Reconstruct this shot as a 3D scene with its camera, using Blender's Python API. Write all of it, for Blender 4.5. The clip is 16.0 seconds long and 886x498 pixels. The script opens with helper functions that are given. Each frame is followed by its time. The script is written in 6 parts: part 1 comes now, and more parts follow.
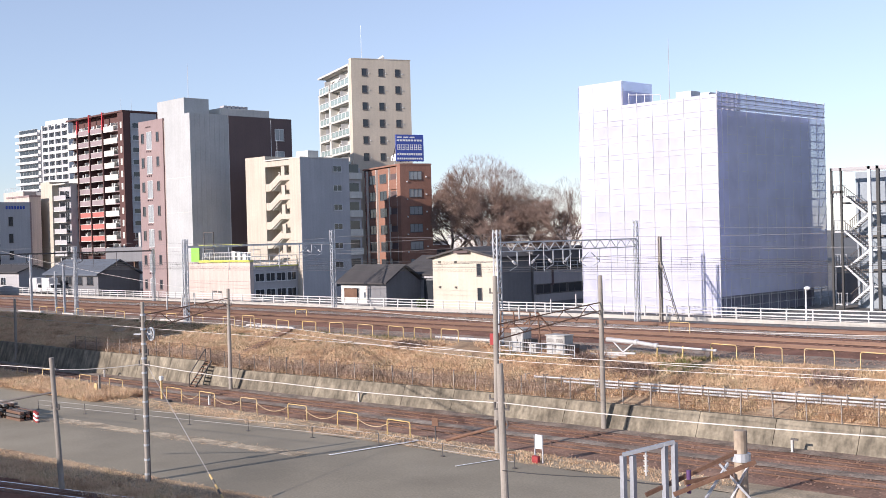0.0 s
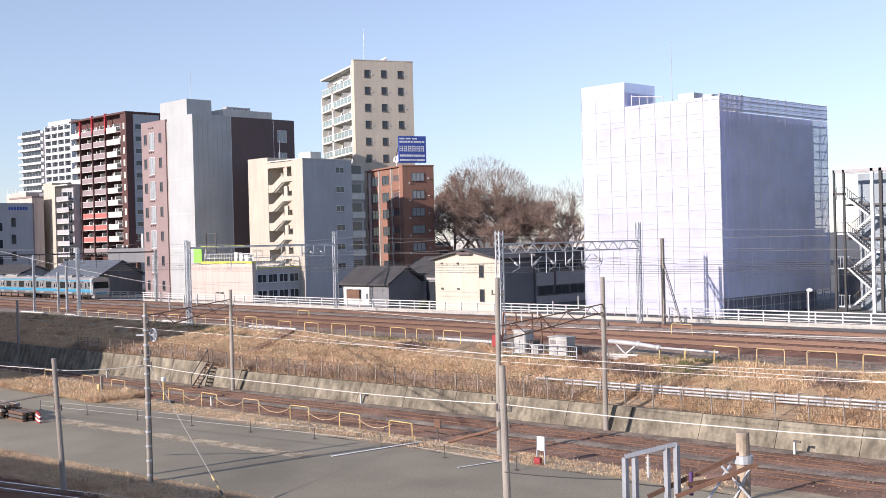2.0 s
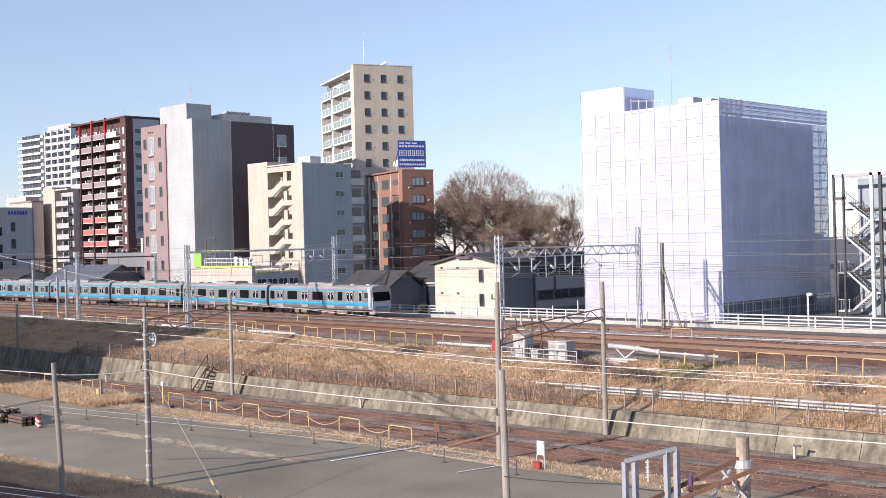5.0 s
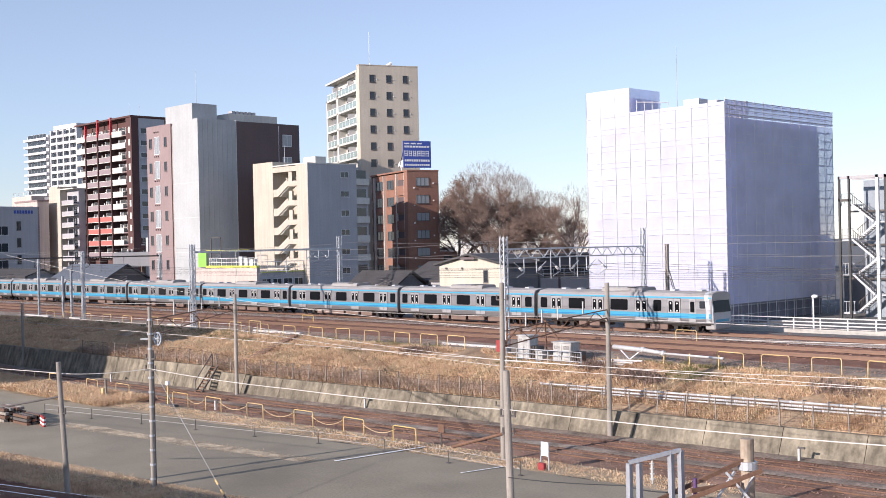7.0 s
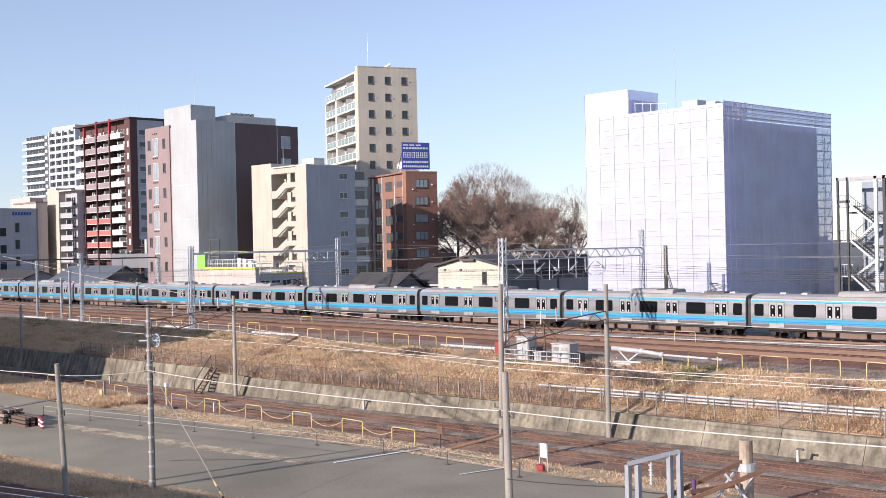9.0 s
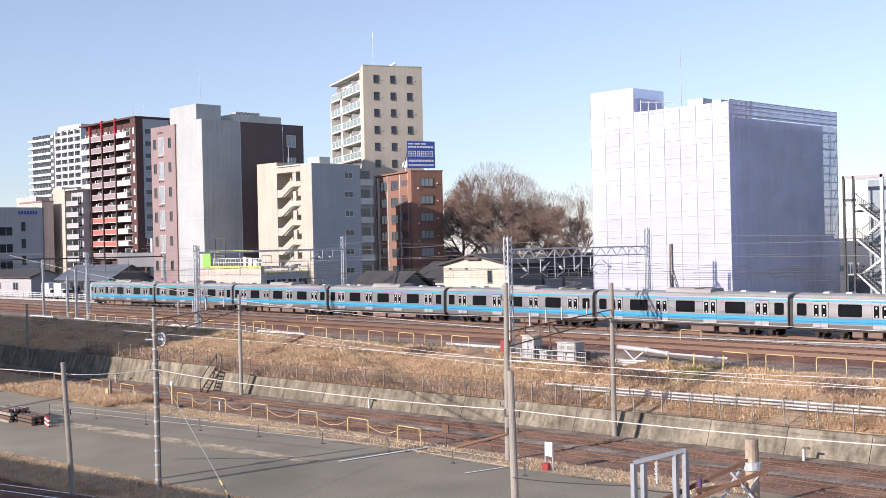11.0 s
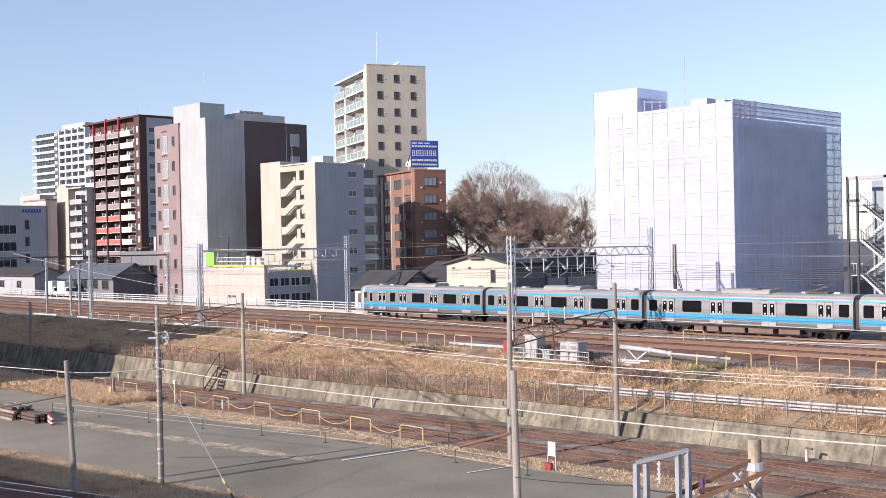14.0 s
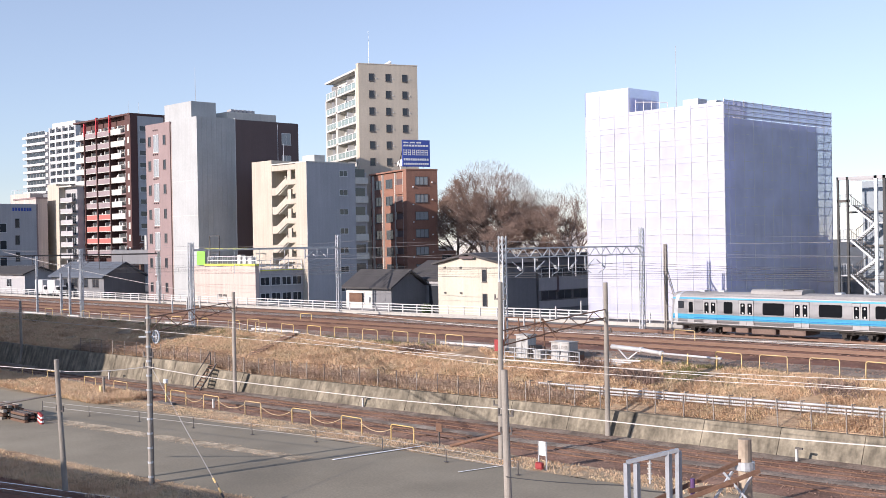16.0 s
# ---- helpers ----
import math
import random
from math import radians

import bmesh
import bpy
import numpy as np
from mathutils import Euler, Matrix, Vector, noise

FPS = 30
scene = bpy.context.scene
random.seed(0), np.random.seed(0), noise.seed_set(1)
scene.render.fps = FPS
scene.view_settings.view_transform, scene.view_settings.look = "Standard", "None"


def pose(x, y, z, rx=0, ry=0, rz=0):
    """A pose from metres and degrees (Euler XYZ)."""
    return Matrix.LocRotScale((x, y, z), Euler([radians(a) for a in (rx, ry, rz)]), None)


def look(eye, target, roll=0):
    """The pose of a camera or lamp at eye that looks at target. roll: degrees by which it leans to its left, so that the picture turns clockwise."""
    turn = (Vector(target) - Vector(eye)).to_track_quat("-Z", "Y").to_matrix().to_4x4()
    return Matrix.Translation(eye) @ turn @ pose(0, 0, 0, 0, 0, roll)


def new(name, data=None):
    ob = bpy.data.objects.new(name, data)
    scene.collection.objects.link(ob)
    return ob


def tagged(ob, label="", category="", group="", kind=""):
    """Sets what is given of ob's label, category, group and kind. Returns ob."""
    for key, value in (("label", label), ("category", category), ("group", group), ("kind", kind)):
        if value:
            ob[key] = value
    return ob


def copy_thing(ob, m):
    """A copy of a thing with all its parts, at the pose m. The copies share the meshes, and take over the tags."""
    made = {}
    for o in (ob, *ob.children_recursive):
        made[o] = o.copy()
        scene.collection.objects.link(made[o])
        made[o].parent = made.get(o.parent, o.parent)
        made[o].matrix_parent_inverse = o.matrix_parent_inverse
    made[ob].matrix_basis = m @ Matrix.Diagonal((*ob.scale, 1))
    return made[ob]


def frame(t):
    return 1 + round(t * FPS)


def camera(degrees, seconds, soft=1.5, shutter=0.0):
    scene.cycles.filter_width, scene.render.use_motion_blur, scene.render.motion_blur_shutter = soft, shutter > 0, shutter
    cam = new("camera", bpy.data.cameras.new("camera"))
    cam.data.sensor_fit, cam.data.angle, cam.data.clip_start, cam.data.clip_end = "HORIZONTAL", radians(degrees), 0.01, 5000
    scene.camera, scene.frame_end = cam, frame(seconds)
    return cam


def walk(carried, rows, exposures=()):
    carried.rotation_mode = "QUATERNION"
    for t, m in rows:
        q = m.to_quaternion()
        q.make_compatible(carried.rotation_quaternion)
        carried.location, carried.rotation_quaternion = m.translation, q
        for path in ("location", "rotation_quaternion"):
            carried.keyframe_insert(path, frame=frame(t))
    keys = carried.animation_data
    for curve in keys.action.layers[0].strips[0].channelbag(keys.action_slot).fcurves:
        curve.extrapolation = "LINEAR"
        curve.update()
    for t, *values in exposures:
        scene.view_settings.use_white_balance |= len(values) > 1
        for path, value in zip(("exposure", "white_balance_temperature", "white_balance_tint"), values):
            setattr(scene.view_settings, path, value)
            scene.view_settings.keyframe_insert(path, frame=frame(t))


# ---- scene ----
import itertools

EYE = (0.0, 0.0, 8.264)
# seconds, heading left of the cross-track direction, tilt, lean
PATH = [
    (0, 45.780, -0.629, 1.539), (0.5, 45.848, -0.567, 1.465), (1, 45.918, -0.597, 1.423),
    (1.5, 45.911, -0.602, 1.473), (2, 45.896, -0.554, 1.455), (2.5, 45.795, -0.418, 1.381),
    (3, 45.688, -0.397, 1.407), (3.5, 45.667, -0.395, 1.395), (4, 45.701, -0.371, 1.451),
    (6.5, 46.114, -0.317, 1.308), (7, 46.114, -0.303, 1.263), (7.5, 46.125, -0.317, 1.297),
    (8, 46.137, -0.223, 1.319), (8.5, 46.078, -0.240, 1.326), (9, 46.048, -0.230, 1.288),
    (11.5, 46.414, -0.297, 1.274), (12, 46.483, -0.229, 1.184), (12.5, 46.547, -0.104, 1.206),
    (13, 46.616, -0.103, 1.191), (13.5, 46.577, -0.167, 1.113), (14, 46.476, -0.314, 1.160),
    (14.5, 46.303, -0.320, 1.132), (15, 46.212, -0.304, 1.035), (15.5, 46.086, -0.264, 1.033),
    (16, 46.046, -0.348, 1.021)
]


def camera_pose(yaw, pitch, lean):
    return Matrix.Translation(EYE) @ (Matrix.Rotation(radians(yaw), 4, "Z") @ Matrix.Rotation(radians(90 + pitch), 4, "X") @ Matrix.Rotation(radians(-lean), 4, "Z"))


cam = camera(42.0, 16.0, soft=0.7)
walk(cam, [(t, camera_pose(a, b, c)) for t, a, b, c in PATH], exposures=[(0.0, 0.42, 6250, 19), (16.0, 0.42, 6250, 19)])

# ---- light ----
SUN_EL, SUN_DIR = radians(20), Vector((-0.13, -0.99))
world = bpy.data.worlds.new("world")
scene.world = world
world.use_nodes = True
wn = world.node_tree.nodes
sky = wn.new("ShaderNodeTexSky")
sky.sky_type, sky.sun_disc = "NISHITA", False
sky.sun_elevation = SUN_EL
sky.sun_rotation = math.atan2(SUN_DIR.x, SUN_DIR.y)
sky.air_density, sky.dust_density, sky.ozone_density = 1.0, 0.0, 4.0
wn["Background"].inputs["Strength"].default_value = 0.12
haze = wn.new("ShaderNodeHueSaturation")
haze.inputs["Saturation"].default_value = 0.70
world.node_tree.links.new(sky.outputs[0], haze.inputs["Color"])
veil = wn.new("ShaderNodeMix")
veil.data_type = "RGBA"
veil.inputs["Factor"].default_value = 0.14
veil.inputs["B"].default_value = (3.3, 4.4, 5.8, 1)
world.node_tree.links.new(haze.outputs[0], veil.inputs["A"])
world.node_tree.links.new(veil.outputs["Result"], wn["Background"].inputs["Color"])
sun = new("sun", bpy.data.lights.new("sun", "SUN"))
sun.data.energy, sun.data.angle, sun.data.color = 4.7, radians(0.6), (1.0, 0.91, 0.78)
sun.matrix_world = look((0, 0, 60), (-SUN_DIR.x * 60 * math.cos(SUN_EL), -SUN_DIR.y * 60 * math.cos(SUN_EL), 60 - 60 * math.sin(SUN_EL)))


# ---- materials ----
def surf(name, col, rough=0.8, var=0.15, scale=1.0, fine=12.0, bump=0.1, metal=0.0, streak=0.0, tint=None, rand=0.0, spec=0.4, detail=None):
    """A worn surface: two scales of noise, optional upright streaks, a second tint in patches, and a change from piece to piece."""
    m = bpy.data.materials.new(name)
    m.use_nodes = True
    nt = m.node_tree
    n, l = nt.nodes, nt.links
    bs = n["Principled BSDF"]
    bs.inputs["Roughness"].default_value, bs.inputs["Metallic"].default_value = rough, metal
    bs.inputs["Specular IOR Level"].default_value = spec
    tc = n.new("ShaderNodeNewGeometry")

    def noise_node(sc, det=4.0, stretch=None):
        t = n.new("ShaderNodeTexNoise")
        t.inputs["Scale"].default_value, t.inputs["Detail"].default_value = sc, det
        src = tc.outputs["Position"]
        if stretch:
            mp = n.new("ShaderNodeMapping")
            mp.inputs["Scale"].default_value = stretch
            l.new(src, mp.inputs["Vector"])
            src = mp.outputs[0]
        l.new(src, t.inputs["Vector"])
        return t.outputs["Fac"]

    def ramp(src, a, b):
        mr = n.new("ShaderNodeMapRange")
        mr.inputs["From Min"].default_value, mr.inputs["From Max"].default_value = 0.3, 0.7
        mr.inputs["To Min"].default_value, mr.inputs["To Max"].default_value = a, b
        l.new(src, mr.inputs["Value"])
        return mr.outputs[0]

    def mul(a, b):
        x = n.new("ShaderNodeMath")
        x.operation = "MULTIPLY"
        l.new(a, x.inputs[0])
        l.new(b, x.inputs[1])
        return x.outputs[0]

    big, small = noise_node(scale), noise_node(fine, 6.0)
    v = mul(ramp(big, 1 - var, 1 + var), ramp(small, 1 - var * 0.8, 1 + var * 0.8))
    if streak:
        v = mul(v, ramp(noise_node(1.0, 5.0, (2.2, 2.2, 0.12)), 1 - streak, 1 + streak * 0.5))
    if rand:
        oi = n.new("ShaderNodeObjectInfo")
        mr = n.new("ShaderNodeMapRange")
        mr.inputs["To Min"].default_value, mr.inputs["To Max"].default_value = 1 - rand, 1 + rand
        l.new(oi.outputs["Random"], mr.inputs["Value"])
        v = mul(v, mr.outputs[0])
    mix = n.new("ShaderNodeMix")
    mix.data_type = "RGBA"
    mix.inputs["A"].default_value = (*col, 1)
    mix.inputs["B"].default_value = (*(tint or col), 1)
    l.new(ramp(noise_node(scale * 0.45 if detail is None else detail, 5.0), 0, 1), mix.inputs["Factor"])
    sc = n.new("ShaderNodeVectorMath")
    sc.operation = "SCALE"
    l.new(mix.outputs["Result"], sc.inputs[0])
    l.new(v, sc.inputs["Scale"])
    l.new(sc.outputs[0], bs.inputs["Base Color"])
    if bump:
        bp = n.new("ShaderNodeBump")
        bp.inputs["Strength"].default_value, bp.inputs["Distance"].default_value = bump, 0.05
        l.new(small, bp.inputs["Height"])
        l.new(bp.outputs[0], bs.inputs["Normal"])
    return m


def glossy(name, col, rough=0.08, spec=0.6):
    return surf(name, col, rough, var=0.08, scale=0.4, fine=3.0, bump=0.01, spec=spec)


M = dict(
    asphalt=surf("asphalt", (0.215, 0.191, 0.146), 0.9, 0.17, 0.15, 9, 0.3, tint=(0.345, 0.30, 0.222), detail=0.07),
    rust_bed=surf("rust_bed", (0.24, 0.118, 0.078), 0.95, 0.3, 0.5, 7, 0.6, tint=(0.165, 0.08, 0.056)),
    ballast=surf("ballast", (0.28, 0.18, 0.13), 0.95, 0.4, 0.6, 6, 0.9, tint=(0.20, 0.10, 0.066)),
    grey_ballast=surf("grey_ballast", (0.29, 0.245, 0.20), 0.95, 0.4, 0.8, 6, 0.8, tint=(0.21, 0.15, 0.115)),
    dry_earth=surf("dry_earth", (0.47, 0.35, 0.23), 0.95, 0.3, 0.5, 5, 0.6, tint=(0.24, 0.16, 0.10)),
    gravel=surf("gravel", (0.47, 0.375, 0.26), 0.95, 0.3, 0.6, 9, 0.6, tint=(0.29, 0.23, 0.155)),
    street=surf("street", (0.13, 0.13, 0.13), 0.9, 0.15, 0.2, 4, 0.1, tint=(0.17, 0.165, 0.16)),
    concrete=surf("concrete", (0.275, 0.24, 0.18), 0.9, 0.24, 0.7, 5, 0.4, streak=0.5, tint=(0.175, 0.15, 0.112), detail=0.25),
    pale_concrete=surf("pale_concrete", (0.55, 0.54, 0.52), 0.85, 0.08, 0.4, 6, 0.1, streak=0.12),
    pole=surf("pole_concrete", (0.33, 0.30, 0.26), 0.85, 0.12, 0.8, 12, 0.1, streak=0.2, tint=(0.31, 0.28, 0.25)),
    steel=surf("galvanised_steel", (0.52, 0.54, 0.56), 0.5, 0.12, 1.2, 14, 0.05, metal=0.35),
    dark_steel=surf("dark_steel", (0.11, 0.10, 0.095), 0.7, 0.2, 1.0, 12, 0.05),
    rusty=surf("rusty_steel", (0.16, 0.09, 0.06), 0.85, 0.25, 1.0, 14, 0.1),
    rail_top=surf("rail_steel", (0.24, 0.15, 0.11), 0.5, 0.1, 0.6, 9, 0.02, metal=0.5),
    bright_rail=surf("bright_rail", (0.78, 0.75, 0.72), 0.18, 0.05, 0.6, 9, 0.0, metal=0.9),
    white_paint=surf("white_paint", (0.80, 0.80, 0.79), 0.6, 0.06, 0.7, 8, 0.03),
    yellow_paint=surf("yellow_paint", (0.66, 0.46, 0.17), 0.65, 0.2, 1.0, 12, 0.03, tint=(0.55, 0.42, 0.24), detail=0.12),
    red_paint=surf("red_paint", (0.33, 0.05, 0.05), 0.6, 0.12, 1.0, 12, 0.03),
    wire=surf("cable", (0.50, 0.48, 0.46), 0.5, 0.05, 0.3, 4, 0.0, metal=0.3),
    dark_wire=surf("dark_cable", (0.05, 0.05, 0.05), 0.6, 0.05, 0.3, 4, 0.0),
    glass=glossy("window_glass", (0.035, 0.04, 0.048)),
    pale_glass=glossy("curtained_glass", (0.30, 0.32, 0.33), 0.12),
)


# ---- builders ----
def bm_box(bm, x0, x1, y0, y1, z0, z1):
    v = [bm.verts.new(p) for p in itertools.product((x0, x1), (y0, y1), (z0, z1))]
    for f in ((0, 1, 3, 2), (4, 6, 7, 5), (0, 4, 5, 1), (2, 3, 7, 6), (0, 2, 6, 4), (1, 5, 7, 3)):
        bm.faces.new([v[i] for i in f])
    return v


def bm_rod(bm, a, b, r0, r1=None, n=8):
    """A tapered round rod from a to b."""
    a, b = Vector(a), Vector(b)
    r1 = r0 if r1 is None else r1
    w = (b - a).normalized()
    u = w.orthogonal().normalized()
    v = w.cross(u)
    rings = []
    for c, r in ((a, r0), (b, r1)):
        rings.append([bm.verts.new(c + r * (math.cos(k * math.tau / n) * u + math.sin(k * math.tau / n) * v)) for k in range(n)])
    for k in range(n):
        bm.faces.new((rings[0][k], rings[0][(k + 1) % n], rings[1][(k + 1) % n], rings[1][k]))
    bm.faces.new(rings[0][::-1])
    bm.faces.new(rings[1])


def bm_bar(bm, a, b, w, h=None):
    """A square bar from a to b."""
    a, b = Vector(a), Vector(b)
    h = w if h is None else h
    d = (b - a).normalized()
    s = d.cross(Vector((0, 0, 1)))
    s = Vector((1, 0, 0)) if s.length < 1e-3 else s.normalized()
    t = s.cross(d)
    v = [bm.verts.new(p + i * w / 2 * s + j * h / 2 * t) for p in (a, b) for i, j in ((-1, -1), (1, -1), (1, 1), (-1, 1))]
    for f in ((3, 2, 1, 0), (4, 5, 6, 7), (0, 1, 5, 4), (1, 2, 6, 5), (2, 3, 7, 6), (3, 0, 4, 7)):
        bm.faces.new([v[i] for i in f])


def bm_sweep(bm, pts, w, h, drop=0.0):
    """A bar of w by h that follows the points without a break."""
    rings = []
    pts = [Vector(p) for p in pts]
    for k, p in enumerate(pts):
        d = (pts[min(k + 1, len(pts) - 1)] - pts[max(k - 1, 0)]).normalized()
        s = d.cross(Vector((0, 0, 1))).normalized()
        t = s.cross(d)
        c = p - Vector((0, 0, drop))
        rings.append([bm.verts.new(c + i * w / 2 * s + j * h / 2 * t) for i, j in ((-1, -1), (1, -1), (1, 1), (-1, 1))])
    for a, b in zip(rings, rings[1:]):
        for k in range(4):
            bm.faces.new((a[k], a[(k + 1) % 4], b[(k + 1) % 4], b[k]))
    bm.faces.new(rings[0])
    bm.faces.new(rings[-1][::-1])


def mesh_of(name, bm, material, smooth=False):
    bmesh.ops.recalc_face_normals(bm, faces=bm.faces)
    me = bpy.data.meshes.new(name)
    bm.to_mesh(me)
    bm.free()
    me.materials.append(material)
    if smooth:
        for p in me.polygons:
            p.use_smooth = True
    return me


def part(name, bm, material, parent, label="", smooth=False):
    ob = new(name, mesh_of(name, bm, material, smooth))
    ob.parent = parent
    if label:
        ob["label"] = label
    return ob


def share(name, me, parent, m):
    """A further piece on the same mesh, at m in its parent's space."""
    ob = new(name, me)
    ob.parent = parent
    ob.matrix_basis = m
    return ob


def boxpart(name, material, parent, x0, x1, y0, y1, z0, z1, label="", bevel=0.0):
    bm = bmesh.new()
    bm_box(bm, x0, x1, y0, y1, z0, z1)
    if bevel:
        bmesh.ops.bevel(bm, geom=bm.edges[:], offset=bevel, segments=1, affect="EDGES")
    return part(name, bm, material, parent, label)


def thing(name, m, label, category, group=""):
    ob = new(name)
    ob.empty_display_size = 0.2
    ob.matrix_world = m
    return tagged(ob, label, category, group)


def setting(name, bm, material, label, category, smooth=False):
    return tagged(new(name, mesh_of(name, bm, material, smooth)), label, category, kind="structure")


# ---- ground ----
LOW = -4.0


def skew(x):
    """The lower yard runs a little askew to the upper line."""
    return max(-4.4, min(4.0, 0.072 * (x + 45)))


def strip(name, material, ys, label, category, x0=-420, x1=160, step=2.0, rough=0.0):
    """A long sheet along the line; ys is a list of (y, z, share of the skew)."""
    bm = bmesh.new()
    rows, n = [], int((x1 - x0) / step)
    for i in range(n + 1):
        x = x0 + i * step
        rows.append([bm.verts.new((x, y + w * skew(x), z + rough * noise.noise(Vector((x * 0.35, y * 0.35, 2.0))))) for y, z, w in ys])
    for a, b in zip(rows, rows[1:]):
        for k in range(len(ys) - 1):
            bm.faces.new((a[k], b[k], b[k + 1], a[k + 1]))
    return setting(name, bm, material, label, category, True)


def slope(y0, y1, z0, z1, n, w0=0.0, w1=0.0):
    return [(y0 + (y1 - y0) * k / n, z0 + (z1 - z0) * k / n, w0 + (w1 - w0) * k / n) for k in range(n + 1)]


bm = bmesh.new()
bm_box(bm, -2500, 1500, -1500, 3500, -6.5, -6.0)
setting("ground", bm, M["street"], "flat grey city ground reaching the horizon", "ground")
strip("near_track_bed", M["rust_bed"], [(-40, -4.35, 0), (20, -4.35, 0), (26.6, -4.3, 1.3), (28.4, -4.25, 1.5)], "shaded brown gravel bed of the nearest track", "track bed", rough=0.05)
strip("near_verge", M["dry_earth"], slope(28.4, 32.2, -4.25, LOW, 5, 1.5, 1.5), "strip of dry brown grass beside the service road", "verge", rough=0.12)
strip("road", M["asphalt"], [(32.2, LOW, 1.5), (38, LOW + 0.03, 1.2), (45.6, LOW, 0.85)], "grey asphalt service road in the railway yard", "road")
strip("lower_verge", M["gravel"], slope(45.6, 48.6, LOW, LOW - 0.02, 4, 0.85, 0.5), "gravel and dry grass verge between road and tracks", "verge", rough=0.1)
strip("lower_track_bed", M["ballast"], slope(48.6, 57.4, LOW - 0.02, LOW, 8, 0.5, 1), "rust-brown ballast of the lower tracks", "track bed", rough=0.06)
strip("track_drain", M["grey_ballast"], [(52.05, LOW + 0.02, 0.8), (52.6, LOW + 0.07, 0.82), (53.15, LOW + 0.02, 0.84)], "grey stone ballast between the lower tracks", "track bed", step=1.0, rough=0.05)
strip("wall_drain", M["grey_ballast"], [(55.9, LOW + 0.02, 0.95), (56.5, LOW + 0.06, 0.97), (57.2, LOW + 0.03, 1.0)], "grey stone ballast at the foot of the wall", "track bed", step=1.0, rough=0.05)


def wall_top(x):
    """The retaining wall is lower in its middle stretch."""
    f = max(0.0, min(1.0, (-82 - x) / 8))
    return -2.52 + 0.55 * f * f * (3 - 2 * f)


def bank_z(x, y):
    y0 = 57.95 + skew(x)
    f = max(0.0, min(1.0, (y - y0) / (66.2 - y0)))
    base = wall_top(x) - 0.1
    return base + (-0.6 - base) * f ** 0.9 + 0.28 * min(1, 4 * f) * noise.noise(Vector((x * 0.35, y * 0.35, 2.0)))


bm = bmesh.new()
rows = []
for i in range(581):
    x = -420 + i
    y0 = 57.95 + skew(x)
    line = [y0 + (66.2 - y0) * k / 12 for k in range(13)]
    rows.append([bm.verts.new((x, y, bank_z(x, y))) for y in line] + [bm.verts.new((x, 67.2, -0.42))])
for a, c in zip(rows, rows[1:]):
    for k in range(13):
        bm.faces.new((a[k], c[k], c[k + 1], a[k + 1]))
setting("bank", bm, M["dry_earth"], "railway bank covered in dry straw-coloured grass", "bank", True)
strip("upper_edge", M["grey_ballast"], [(67.2, -0.42, 0), (68.5, -0.33, 0), (70.2, -0.28, 0)], "grey ballast shoulder of the upper line", "track bed", rough=0.05)
strip("upper_track_bed", M["rust_bed"], [(70.2, -0.28, 0), (71, -0.2, 0), (79, -0.2, 0), (88.0, -0.2, 0), (91.0, -0.4, 0)], "rust-brown ballast bed of the upper tracks", "track bed", rough=0.05)
strip("street", M["street"], [(91.0, -0.4, 0), (160, -0.4, 0), (700, -0.4, 0)], "asphalt street and lots behind the railway fence", "street", x0=-900, x1=400, step=20)

# gravel island and painted line on the service road
bm = bmesh.new()
ring = []
for k in range(25):
    x = -84 + k * 1.3
    ring.append((x, 36.0 + 0.125 * (x + 77) + 0.2 * noise.noise(Vector((x, 1, 0)))))
lo = [bm.verts.new((x, y - 0.1, LOW + 0.005)) for x, y in ring]
up = [bm.verts.new((x, y + (1.9 - 0.035 * k) + 0.3 * noise.noise(Vector((x, 7, 0))), LOW + 0.06)) for k, (x, y) in enumerate(ring)]
for k in range(24):
    bm.faces.new((lo[k], lo[k + 1], up[k + 1], up[k]))
setting("road_island", bm, surf("pale_gravel", (0.47, 0.395, 0.29), 0.95, 0.4, 0.9, 7, 0.7, tint=(0.29, 0.235, 0.165), detail=1.2), "weedy strip of gravel dividing the service road", "verge", True)
bm = bmesh.new()
bm_bar(bm, (-51.5, 40.7, LOW + 0.05), (-50.9, 47.0, LOW + 0.04), 0.22, 0.012)
bm_bar(bm, (-43.6, 42.9, LOW + 0.05), (-43.1, 45.6, LOW + 0.04), 0.12, 0.012)
setting("road_marking", bm, M["white_paint"], "worn white line painted across the asphalt", "road marking")

# ---- retaining wall ----
bm = bmesh.new()
for i in range(-85, 30):
    x0, x1 = i * 4.8, i * 4.8 + 4.765
    y0, y1 = 57.1 + skew(x0), 57.1 + skew(x1)
    top = wall_top(x0 + 2.4) + 0.05 * noise.noise(Vector((x0, 0, 0)))
    vs = [bm.verts.new(p) for p in ((x0, y0, LOW - 0.2), (x1, y1, LOW - 0.2), (x1, y1 + 0.7, top), (x0, y0 + 0.7, top), (x0, y0 + 3, LOW - 0.2), (x1, y1 + 3, LOW - 0.2), (x1, y1 + 1.05, top), (x0, y0 + 1.05, top))]
    for f in ((0, 1, 2, 3), (3, 2, 6, 7), (0, 3, 7, 4), (1, 5, 6, 2)):
        bm.faces.new([vs[k] for k in f])
setting("retaining_wall", bm, M["concrete"], "stained battered concrete retaining wall below the bank", "retaining wall")

